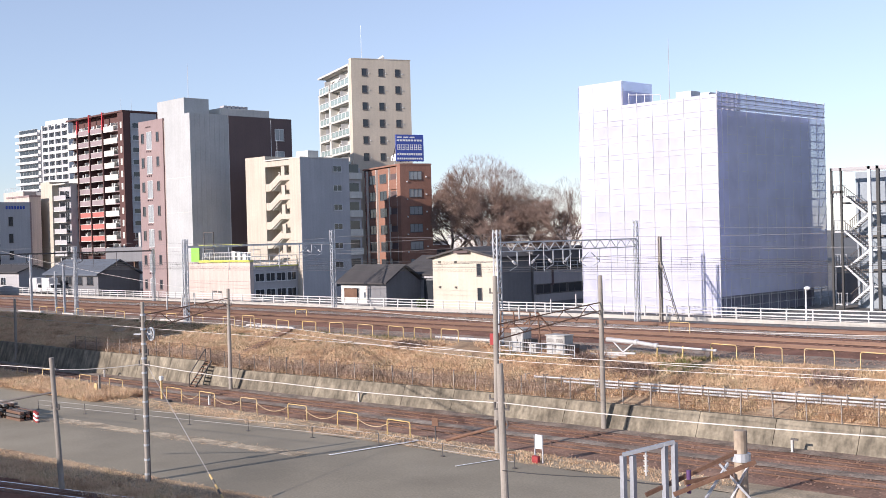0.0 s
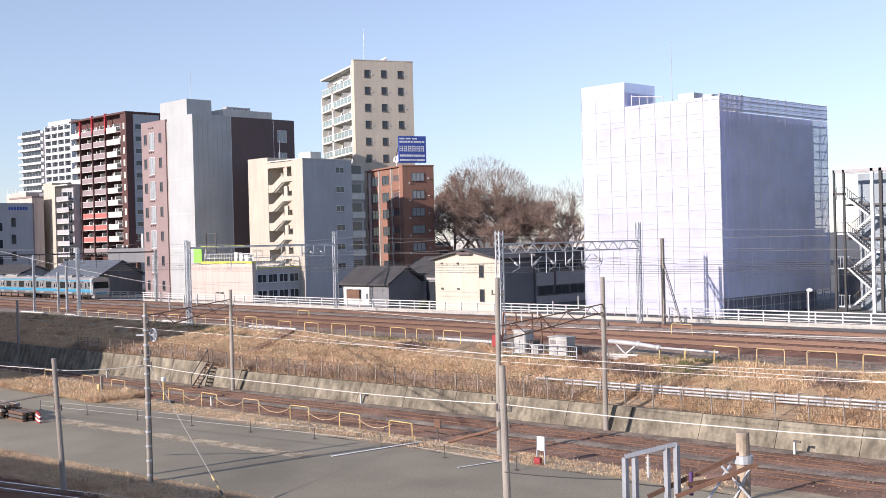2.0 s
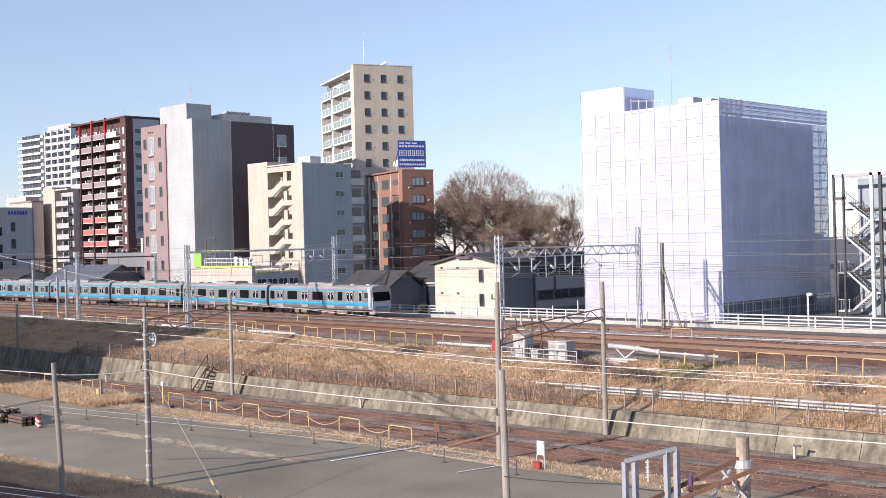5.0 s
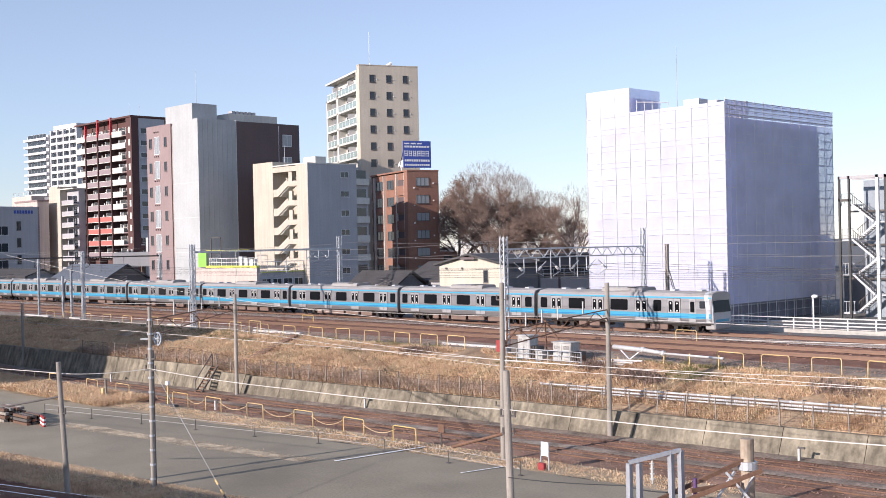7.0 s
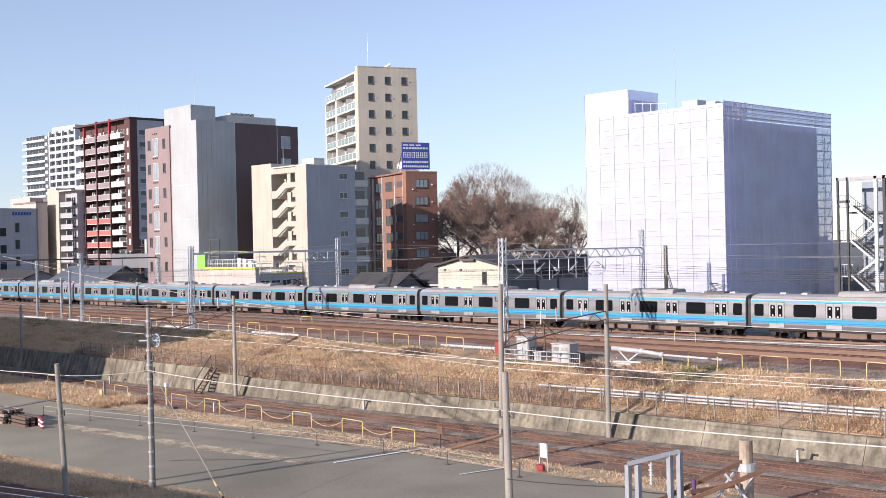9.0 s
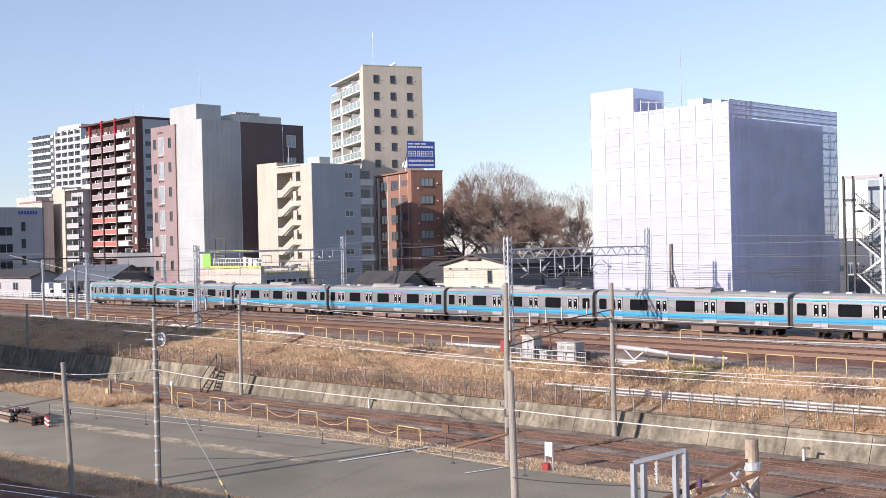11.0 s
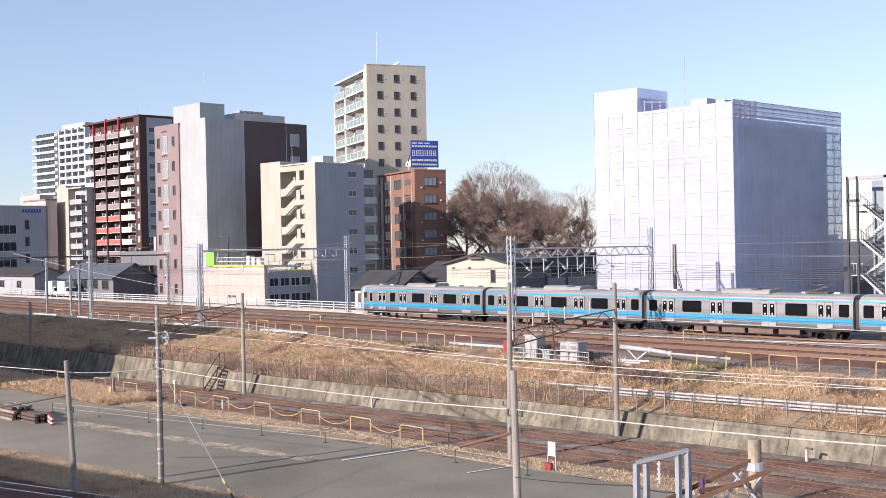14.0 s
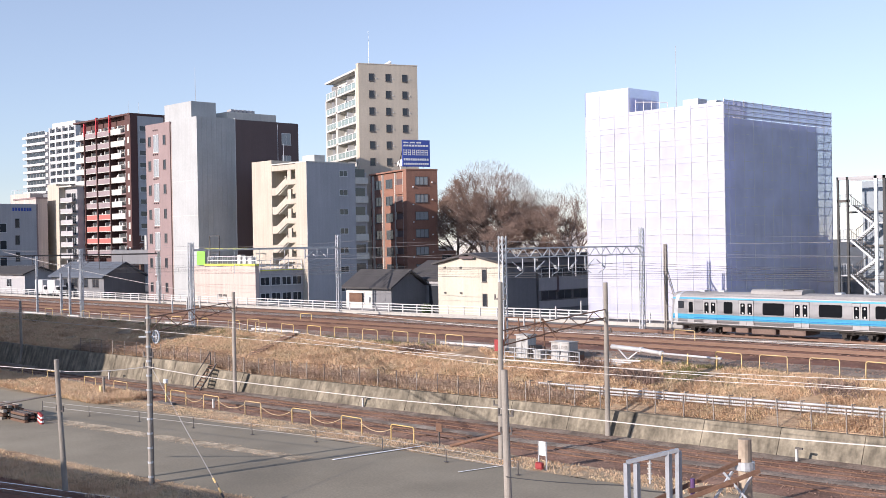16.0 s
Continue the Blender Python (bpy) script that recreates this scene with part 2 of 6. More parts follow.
# buildings on the near side of the line, out of view, which shade the yard
bm = bmesh.new()
bm_box(bm, -210, -107.2, 18, 38, -4.3, 10.4)
setting("wall_shed", bm, M["pale_concrete"], "plain concrete building beside the yard", "building")
near_block = bmesh.new()
bm_box(near_block, -130, 0, -25, 0, -10.5, 0)
ob = setting("wall_station", near_block, M["pale_concrete"], "plain concrete station building on the near side", "building")
ob.matrix_world = pose(-38.0, 4.2, 6.85, 0, 0, 8.5)


# ---- tracks ----
def rail_pair(name, material, y, z, label, w=0.0, x0=-420, x1=160):
    t = thing(name, pose(0, 0, 0), label, "railway track", "tracks")
    for s in (-0.535, 0.535):
        bm = bmesh.new()
        n = 60 if w else 1
        pts = [(x0 + (x1 - x0) * k / n) for k in range(n + 1)]
        line = [(a, y + s + w * skew(a), z) for a in pts]
        for ww, hh, dd in ((0.065, 0.04, 0.02), (0.025, 0.10, 0.09), (0.13, 0.02, 0.15)):
            bm_sweep(bm, line, ww, hh, dd)
        part("rail", bm, material, t)
    bm = bmesh.new()
    for k in range(int((20 + 180) / 0.66)):
        x = -180 + k * 0.66
        bm_box(bm, x, x + 0.22, y - 1.0 + w * skew(x), y + 1.0 + w * skew(x), z - 0.36, z - (0.215 if w else 0.18))
    tagged(part("sleeper", bm, M["sleeper"], t), kind="stuff")
    return t


M["sleeper"] = surf("sleeper", (0.22, 0.13, 0.095), 0.9, 0.25, 0.7, 9, 0.2)
rail_pair("track", M["rail_top"], 85.41, 0.0, "railway track with worn rails on brown sleepers")
rail_pair("track", M["bright_rail"], 81.9, 0.02, "railway track with polished rails on brown sleepers")
rail_pair("track", M["rail_top"], 77.6, 0.0, "railway track with rusty rails on brown sleepers")
rail_pair("track", M["rail_top"], 73.6, 0.0, "railway track with rusty rails on brown sleepers")
rail_pair("track", M["rusty"], 50.9, LOW + 0.055, "disused lower track with rust-red rails", 0.75)
rail_pair("track", M["rusty"], 54.6, LOW + 0.055, "disused lower track with rust-red rails", 0.9)
t = thing("track", pose(-60.75, 25.3, -4.05, 0, 0, 15.5), "shaded railway track with bright polished rails", "railway track", "tracks")
for s in (0, -1.07):
    bm = bmesh.new()
    bm_bar(bm, (-60, s, -0.02), (14, s, -0.02), 0.09, 0.06)
    bm_bar(bm, (-60, s, -0.13), (14, s, -0.13), 0.03, 0.17)
    part("rail", bm, M["bright_rail"], t)

# concrete cable trough beside the upper line
bm = bmesh.new()
for k in range(150):
    x = -160 + k * 1.0
    if noise.noise(Vector((x * 0.11, 0, 5))) > 0.15:
        bm_box(bm, x, x + 0.97, 67.9, 68.25, -0.42, -0.2)
tagged(setting("cable_trough", bm, M["pale_concrete"], "row of pale concrete cable trough lids", "cable trough"), kind="structure")


# ---- barriers ----
def barrier(width, height, label, group):
    t = thing("barrier", pose(0, 0, 0), label, "barrier", group)
    pts = [(0, -0.35), (0, height - 0.1), (0.1, height), (width - 0.1, height), (width, height - 0.1), (width, -0.35)]
    for nm, seg in (("leg", pts[0:2]), ("top_rail", pts[1:5]), ("leg", pts[4:6])):
        bm = bmesh.new()
        for a, b in zip(seg, seg[1:]):
            bm_rod(bm, (a[0], 0, a[1]), (b[0], 0, b[1]), 0.036, n=6)
        part(nm, bm, M["yellow_paint"], t, smooth=True)
    return t


first = barrier(2.0, 1.0, "yellow tubular steel barrier on the bank crest", "barriers along the upper line")
XS = [-43.3, -39.9, -36.4, -32.7, -69.3, -72.6, -76.1, -80.2, -84.2, -88.4, -92.5, -97.0, -101.9, -107.7, -113.1, -118.5, -124.3, -129.2, -134.2, -139.7, -144.6]
first.matrix_world = pose(-29.0, 66.9, -0.45)
for x in XS:
    copy_thing(first, pose(x, 67.0 + random.uniform(-0.1, 0.1), -0.45, 0, random.uniform(-1.5, 1.5), random.uniform(-2, 2)))
for x, y, z in ((-55.3, 82.0, 0.0), (-103.5, 80.0, -0.1), (-97.0, 68.5, 0.2)):
    copy_thing(first, pose(x, y - 2.4, z - 0.3))
low = barrier(2.1, 1.0, "yellow tubular steel barrier beside the lower track", "barriers along the lower track")
LX = [-54.0, -59.3, -64.7, -70.3, -75.9, -80.5, -90.0, -95.3, -102.5, -107.9]
low.matrix_world = pose(LX[0], 47.3, LOW)
for x in LX[1:]:
    copy_thing(low, pose(x, 47.6 + random.uniform(-0.1, 0.1), LOW, 0, random.uniform(-1.5, 1.5), random.uniform(-3, 3)))
M["chain"] = surf("chain_plastic", (0.55, 0.42, 0.25), 0.7, 0.1, 1, 10, 0.0)
for a, b in zip(LX[:5], LX[1:6]):
    bm = bmesh.new()
    p = [Vector((b + 2.1 + (a - b - 2.1) * k / 8, 47.5, LOW + 0.75 - 0.4 * (1 - (k / 4 - 1) ** 2))) for k in range(9)]
    for u, v in zip(p, p[1:]):
        bm_rod(bm, u, v, 0.022, n=5)
    tagged(new("chain", mesh_of("chain", bm, M["chain"])), "sagging faded plastic chain between two yellow barriers", "chain", "barrier chains")


# ---- poles and overhead lines ----
def round_pole(x, y, z0, z1, r, label, lean=(0.0, 0.0), bands=False, material=None, arms=()):
    t = thing("utility_pole", pose(x, y, z0), label, "pole", "poles in the yard")
    h = z1 - z0
    bm = bmesh.new()
    top = Vector((lean[0], lean[1], h))
    bm_rod(bm, (0, 0, -0.5), top, r, r * 0.8, 14)
    part("shaft", bm, material or M["pole"], t, smooth=False)
    if bands:
        for k in range(int(h / 0.75)):
            c = top * ((k + 0.5) * 0.75 / h)
            bm = bmesh.new()
            bm_rod(bm, c - Vector((0, 0, 0.05)), c + Vector((0, 0, 0.05)), r * 1.25, n=10)
            part("band", bm, M["steel"], t)
    for z, dx, dy in arms:
        bm = bmesh.new()
        c = top * (z / h)
        bm_bar(bm, c + Vector((-dx, -dy, 0)), c + Vector((dx, dy, 0)), 0.07)
        for s in (-0.9, 0.9):
            e = c + Vector((dx * s, dy * s, 0.04))
            bm_rod(bm, e, e + Vector((0, 0, 0.22)), 0.045, n=6)
        part("cross_arm", bm, M["dark_steel"], t)
    return t


round_pole(-53.62, 30.39, LOW, 5.3, 0.115, "slim weathered concrete pole with steel bands beside the road", (-0.05, 0.03), True, arms=((6.0, 0.35, 0.1), (6.6, 0.3, 0.1), (8.3, 0.2, 0.05)))
round_pole(-53.80, 30.63, LOW, 3.0, 0.075, "dark slender pole standing close to a banded pole", (-0.1, 0.05), False, M["dark_steel"])
leaning_pole = round_pole(-55.96, 26.88, -4.3, 2.62, 0.15, "short leaning grey concrete pole in shade", (-0.2, -0.3), arms=((4.3, 0.3, 0.05),))
round_pole(-44.64, 57.0, LOW, 5.57, 0.17, "tall concrete pole at the foot of the wall", (0, 0), arms=((6.5, 0.4, 0.0),))
round_pole(-81.1, 53.9, LOW, 4.4, 0.17, "concrete pole at the foot of the wall", arms=((7.0, 0.3, 0.1),))
round_pole(-44.63, 47.3, LOW, 5.95, 0.17, "tall concrete pole beside the lower track", (0.15, 0), arms=((3.0, 0.5, 0.1), (9.0, 0.35, 0.1)))
stayed_pole = round_pole(-30.0, 32.2, LOW, 3.34, 0.16, "thick concrete pole with a long timber stay", (-0.15, 0), arms=((5.6, 0.3, 0.1), (4.9, 0.2, 0.1)))
round_pole(-120.2, 53.0, LOW, 2.8, 0.16, "concrete pole standing in the shaded cutting")
round_pole(-13.75, 22.4, LOW, 3.8, 0.185, "thick stained concrete pole with steel brackets", bands=False, material=surf("stained_pole", (0.40, 0.34, 0.28), 0.85, 0.2, 1.2, 8, 0.1, streak=0.5, tint=(0.30, 0.23, 0.16)))


def lattice_pole(x, y, z0, z1, label, w=0.36, stay=None, material=None):
    t = thing("catenary_pole", pose(x, y, z0), label, "pole", "overhead line poles")
    h, mat = z1 - z0, material or M["steel"]
    for sx, sy in itertools.product((-1, 1), (-1, 1)):
        bm = bmesh.new()
        bm_bar(bm, (sx * w / 2, sy * w / 2, -0.4), (sx * w / 2, sy * w / 2, h), 0.085)
        part("corner_angle", bm, mat, t)
    bm = bmesh.new()
    n = int(h / 0.42)
    for k in range(n):
        a, b = h * k / n, h * (k + 1) / n
        s = 1 if k % 2 else -1
        for q in (-1, 1):
            bm_bar(bm, (-s * w / 2, q * w / 2, a), (s * w / 2, q * w / 2, b), 0.05)
            bm_bar(bm, (q * w / 2, -s * w / 2, a), (q * w / 2, s * w / 2, b), 0.05)
    part("lacing", bm, mat, t)
    if stay:
        for off in (-0.12, 0.12):
            bm = bmesh.new()
            bm_bar(bm, (0, off, h * 0.75), (stay, off, 0), 0.06)
            part("strut", bm, mat, t)
        bm = bmesh.new()
        for k in range(9):
            f = k / 9
            bm_bar(bm, (stay * (1 - f), 0, h * 0.75 * f), (0.0 if k % 2 else stay * (1 - f) * 0.5, 0, h * 0.75 * f + 0.3), 0.04)
        part("strut_lacing", bm, mat, t)
    return t


def truss_beam(a, b, depth, label, brackets, material=None):
    """A latticed beam across the tracks from a to b."""
    mat = material or M["steel"]
    t = thing("gantry_beam", Matrix.Translation(a), label, "gantry", "overhead line gantries")
    d = Vector(b) - Vector(a)
    for z, r in ((0, 0.12), (-depth, 0.09)):
        bm = bmesh.new()
        bm_bar(bm, Vector((0, 0, z)), d + Vector((0, 0, z)), r)
        part("chord", bm, mat, t)
    bm = bmesh.new()
    n = max(4, int(d.length / 0.9))
    for k in range(n):
        p, q = d * (k / n), d * ((k + 1) / n)
        bm_bar(bm, p + Vector((0, 0, 0 if k % 2 else -depth)), q + Vector((0, 0, -depth if k % 2 else 0)), 0.06)
    part("lacing", bm, mat, t)
    for y in (73.6, 77.6, 81.9, 85.41):
        f = (y - a[1]) / d.y
        bm = bmesh.new()
        bm_bar(bm, d * f, Vector((d.x * f, d.y * f, 5.1 - a[2])), 0.05)
        part("drop_arm", bm, mat, t)
    for f, s in brackets:
        c = d * f + Vector((0, 0, -depth))
        bm = bmesh.new()
        bm_bar(bm, c, c + Vector((0, 0, -1.15)), 0.07)
        bm_rod(bm, c + Vector((0, 0, -1.1)), c + Vector((0, s * 1.2, -0.35)), 0.035, n=6)
        bm_rod(bm, c + Vector((0, 0, -1.2)), c + Vector((0, s * 0.9, -1.55)), 0.03, n=6)
        part("bracket", bm, mat, t)
        bm = bmesh.new()
        for k in range(4):
            e = c + Vector((0, s * (0.25 + 0.09 * k), -1.0 + 0.06 * k))
            bm_rod(bm, e, e + Vector((0, s * 0.05, 0.03)), 0.1, n=8)
        part("insulator", bm, M["white_paint"], t)


BR = [(0.12, -1), (0.2, 1), (0.36, -1), (0.43, 1), (0.55, 1), (0.7, -1)]
lattice_pole(-62.7, 67.0, -0.45, 8.65, "tall galvanised lattice pole on the bank crest", 0.42)
lattice_pole(-65.3, 88.9, -0.4, 9.3, "galvanised lattice pole beside the railway fence", 0.34)
truss_beam((-62.8, 67.2, 7.65), (-65.2, 88.8, 7.55), 0.75, "latticed steel gantry beam over the upper tracks", BR)
lattice_pole(-63.5, 90.2, -0.4, 7.7, "thin lattice pole with a raking strut", 0.2, 2.0, M["pole"])
lattice_pole(-109.0, 67.1, -0.45, 8.7, "tall galvanised lattice pole on the bank crest", 0.42)
lattice_pole(-114.2, 91.7, -0.4, 9.4, "galvanised lattice pole beside the railway fence", 0.42)
truss_beam((-109.0, 67.3, 7.9), (-114.2, 91.6, 7.9), 0.12, "slim steel gantry beam over the upper tracks", [(0.1, 1), (0.75, 1), (0.84, -1), (0.92, -1)])
lattice_pole(-136.2, 68.0, -0.45, 8.2, "pale steel overhead line pole on the bank crest", 0.3)
lattice_pole(-157.3, 91.2, -0.4, 7.6, "steel overhead line pole beside the fence", 0.3)
truss_beam((-160.0, 64.0, 7.4), (-157.3, 91.0, 7.3), 0.1, "slim steel gantry beam across the far tracks", [(0.3, 1), (0.6, -1)], M["dark_steel"])
for x, y, z1 in ((-150.0, 68.5, 7.3), (-146.0, 70.0, 5.0), (-142.5, 69.5, 6.0)):
    lattice_pole(x, y, -0.4, z1, "slender pale steel pole on the far crest", 0.16)


def cable(pts, r, material, label, sag=0.0, seg=10):
    bm, line = bmesh.new(), []
    for a, b in zip(pts, pts[1:]):
        a, b = Vector(a), Vector(b)
        p = [a.lerp(b, k / seg) - Vector((0, 0, sag * (1 - (2 * k / seg - 1) ** 2))) for k in range(seg + 1)]
        line += p if not line else p[1:]
    bm_sweep(bm, line, 1.8 * r, 1.8 * r)
    return tagged(new("overhead_wire", mesh_of("overhead_wire", bm, material)), label, "wire", "overhead wires")


M["grey_wire"] = surf("grey_cable", (0.17, 0.165, 0.17), 0.6, 0.05, 0.3, 4, 0.0)
PALE = surf("pale_cable", (0.58, 0.55, 0.51), 0.5, 0.05, 0.3, 4, 0.0)
cable([(-130, 12, 2.4), (-55.6, 27.0, 2.0), (-53.6, 30.3, 2.1), (-44, 32.1, 1.6), (-30.0, 32.2, 1.85), (-15.6, 33.0, 1.98), (20, 35, 2.6)], 0.018, PALE, "pale insulated cable strung between yard poles", 0.08)
for dz in (0.0, 0.42):
    cable([(-150, 47.2, 2.4 + dz), (-81.1, 53.7, 1.5 + dz), (-44.6, 47.3, 1.25 + dz * 0.8), (-22, 47, 1.7 + dz), (30, 47, 2.2 + dz)], 0.013, PALE, "pale cable running along the foot of the bank", 0.1)
cable([(-30.05, 32.1, -0.72), (-18.3, 23.9, 1.9), (-14.58, 20.86, 2.75)], 0.016, M["dark_wire"], "dark insulated cable to the switch frame", 0.05)
cable([(-160, 55, 2.6), (-81.1, 53.9, 3.6), (-44.6, 57, 3.4), (20, 58, 3.5)], 0.016, M["wire"], "thin bare wire over the lower track", 0.25)
cable([(-160, 54, 0.9), (-44.6, 57, 0.3), (20, 58, 0.9)], 0.018, PALE, "pale cable along the bank foot", 0.2)
for y, z in ((73.6, 5.1), (77.6, 5.1), (81.9, 5.1), (85.41, 5.1)):
    ends = [(-420, y, z), (-330, y, z), (-280, y, z), (-230, y, z), (-159, y, z), (-111, y, z), (-64, y, z), (-15, y, z), (40, y, z), (160, y, z)]
    line = cable(ends, 0.012, M["dark_wire"], "dark contact wire hung by droppers from a sagging catenary wire")
    upper = cable([(a, b, c + 1.0) for a, b, c in ends], 0.013, M["dark_wire"], "sagging catenary wire", 0.55)
    upper.name, upper.parent = "catenary_wire", line
    del upper["category"], upper["group"]
    bm = bmesh.new()
    for p, q in zip(ends, ends[1:]):
        for k in range(1, 8):
            f = k / 8
            bm_rod(bm, (p[0] + (q[0] - p[0]) * f, y, z), (p[0] + (q[0] - p[0]) * f, y, z + 1.0 - 0.55 * (1 - (2 * f - 1) ** 2)), 0.006, n=3)
    tagged(part("dropper", bm, M["dark_wire"], line), kind="stuff")
for y, z in ((67.0, 8.3), (67.0, 7.4), (91.55, 8.6), (89.0, 7.0)):
    cable([(-420, y, z), (-330, y, z), (-250, y, z), (-159, y, z), (-111, y, z), (-64, y, z), (-15, y, z), (40, y, z)], 0.010, M["grey_wire"], "feeder wire along the lattice poles", 0.5)
cable([(-150, 64, 8.0), (-109, 67, 3.4), (-62.7, 67.0, 1.3), (-15, 69, 1.9)], 0.016, PALE, "pale cable slung low beside the upper line", 0.25)


# low lattice gantries between yard poles and bank poles
def low_gantry(a, b, label):
    a, b = Vector(a), Vector(b)
    t = thing("lattice_arm", Matrix.Translation(a), label, "gantry", "low lattice arms")
    d = b - a
    for z in (0, -0.85):
        bm = bmesh.new()
        bm_bar(bm, Vector((0, 0, z)), d + Vector((0, 0, z * 0.6)), 0.06)
        part("chord", bm, M["rusty"], t)
    bm = bmesh.new()
    for k in range(8):
        p, q = d * (k / 8), d * ((k + 1) / 8)
        bm_bar(bm, p + Vector((0, 0, 0 if k % 2 else -0.8)), q + Vector((0, 0, -0.8 if k % 2 else 0)), 0.035)
    part("lacing", bm, M["rusty"], t)
    for f in (0.2, 0.35, 0.5, 0.75):
        bm = bmesh.new()
        bm_bar(bm, d * f, d * f + Vector((0, 0, 0.8)), 0.06)
        part("insulator_post", bm, M["pale_concrete"], t)


low_gantry((-44.6, 47.5, 3.2), (-44.6, 56.9, 3.9), "rusty lattice arm between two concrete poles")
low_gantry((-53.9, 30.6, 4.6), (-81.1, 53.8, 3.6), "rusty lattice arm spanning the lower tracks")
t = thing("tension_wheel", pose(-53.45, 30.75, 3.62), "grey spoked wire tensioning wheel on a pole", "wheel")
bm = bmesh.new()
for k in range(16):
    a, b = k * math.tau / 16, (k + 1) * math.tau / 16
    bm_bar(bm, (0.33 * math.cos(a), 0, 0.33 * math.sin(a)), (0.33 * math.cos(b), 0, 0.33 * math.sin(b)), 0.06)
part("rim", bm, M["steel"], t)
for k in range(4):
    bm = bmesh.new()
    a = k * math.pi / 4
    bm_bar(bm, (-0.33 * math.cos(a), 0, -0.33 * math.sin(a)), (0.33 * math.cos(a), 0, 0.33 * math.sin(a)), 0.035)
    part("spoke", bm, M["steel"], t)
bm = bmesh.new()
bm_bar(bm, (-0.7, -0.6, 0), (0.0, 0, 0), 0.07)
part("bracket", bm, M["steel"], t)

# timber stay of the thick pole and striped guy wire
bm = bmesh.new()
bm_rod(bm, (-32.96, 32.02, 0.14), (-29.9, 32.3, 1.04), 0.07, 0.06, 8)
part("stay", bm, M["rusty"], stayed_pole).matrix_parent_inverse = pose(30.0, -32.2, -LOW)
bm = bmesh.new()
bm_rod(bm, (-56.1, 26.7, 0.86), (-61.06, 24.48, -0.09), 0.05, 0.05, 8)
part("arm", bm, M["dark_steel"], leaning_pole).matrix_parent_inverse = pose(55.96, -26.88, 4.3)
t = thing("guy_wire", pose(0, 0, 0), "steel guy wire with a yellow and black sleeve", "guy wire")
bm = bmesh.new()
ga, gb = Vector((-43.9, 29.2, -4.2)), Vector((-53.5, 30.5, 2.0))
bm_rod(bm, ga, gb, 0.014, n=5)
part("wire", bm, M["wire"], t)
for k in range(8):
    bm = bmesh.new()
    bm_rod(bm, ga.lerp(gb, 0.02 + k * 0.03), ga.lerp(gb, 0.05 + k * 0.03), 0.05, n=8)
    part("sleeve_band", bm, M["yellow_paint"] if k % 2 else M["dark_steel"], t)


# ---- fences ----
def fence_y(x):
    return 92.0 + max(0.0, (x + 100) * 0.035)


M["fence_white"] = surf("fence_white", (0.60, 0.60, 0.585), 0.6, 0.1, 0.7, 8, 0.03, streak=0.1)
M["kerb"] = surf("kerb_concrete", (0.46, 0.44, 0.40), 0.85, 0.1, 0.5, 6, 0.1, streak=0.1)
fence = thing("railway_fence", pose(0, 0, 0), "white painted steel rail fence on a concrete kerb", "fence")
bm = bmesh.new()
bm_sweep(bm, [(-260 + k * 4, fence_y(-260 + k * 4), -0.3) for k in range(61)], 0.22, 0.5)
part("kerb", bm, M["kerb"], fence)
bm = bmesh.new()
bm_box(bm, -0.06, 0.06, -0.06, 0.06, -0.3, 0.98)
post_me = mesh_of("post", bm, M["fence_white"])
for z in (0.3, 0.6, 0.93):
    bm = bmesh.new()
    bm_sweep(bm, [(-260 + k * 4, fence_y(-260 + k * 4) - 0.07, z) for k in range(61)], 0.05, 0.10)
    part("rail", bm, M["fence_white"], fence)
for k in range(96):
    x = -260 + k * 2.5
    share("post", post_me, fence, pose(x, fence_y(x), 0))

bank_fence = thing("wire_fence", pose(0, 0, 0), "rusty wire fence with grey posts along the wall top", "fence")
bm = bmesh.new()
bm_box(bm, -0.03, 0.03, -0.03, 0.03, -0.3, 1.35)
bp = mesh_of("post", bm, M["pole"])
for k in range(44):
    x = -108 + k * 2.0
    share("post", bp, bank_fence, pose(x, 58.1 + skew(x), wall_top(x), 0, random.uniform(-3, 3), 0))
bm = bmesh.new()
for k in range(44):
    xa, xb = -108 + k * 2.0, -106 + k * 2.0
    za, zb = wall_top(xa), wall_top(xb)
    for z in (0.1, 0.5, 0.9, 1.3):
        bm_rod(bm, (xa, 58.07 + skew(xa), za + z), (xb, 58.07 + skew(xb), zb + z), 0.012, n=4)
    for q in range(14):
        x = xa + q * 0.143
        bm_rod(bm, (x, 58.07 + skew(x), za + 0.05), (x + 0.143, 58.07 + skew(x), za + 1.3), 0.004, n=3)
        bm_rod(bm, (x + 0.143, 58.07 + skew(x), za + 0.05), (x, 58.07 + skew(x), za + 1.3), 0.004, n=3)
tagged(part("mesh", bm, M["rusty"], bank_fence), kind="stuff")

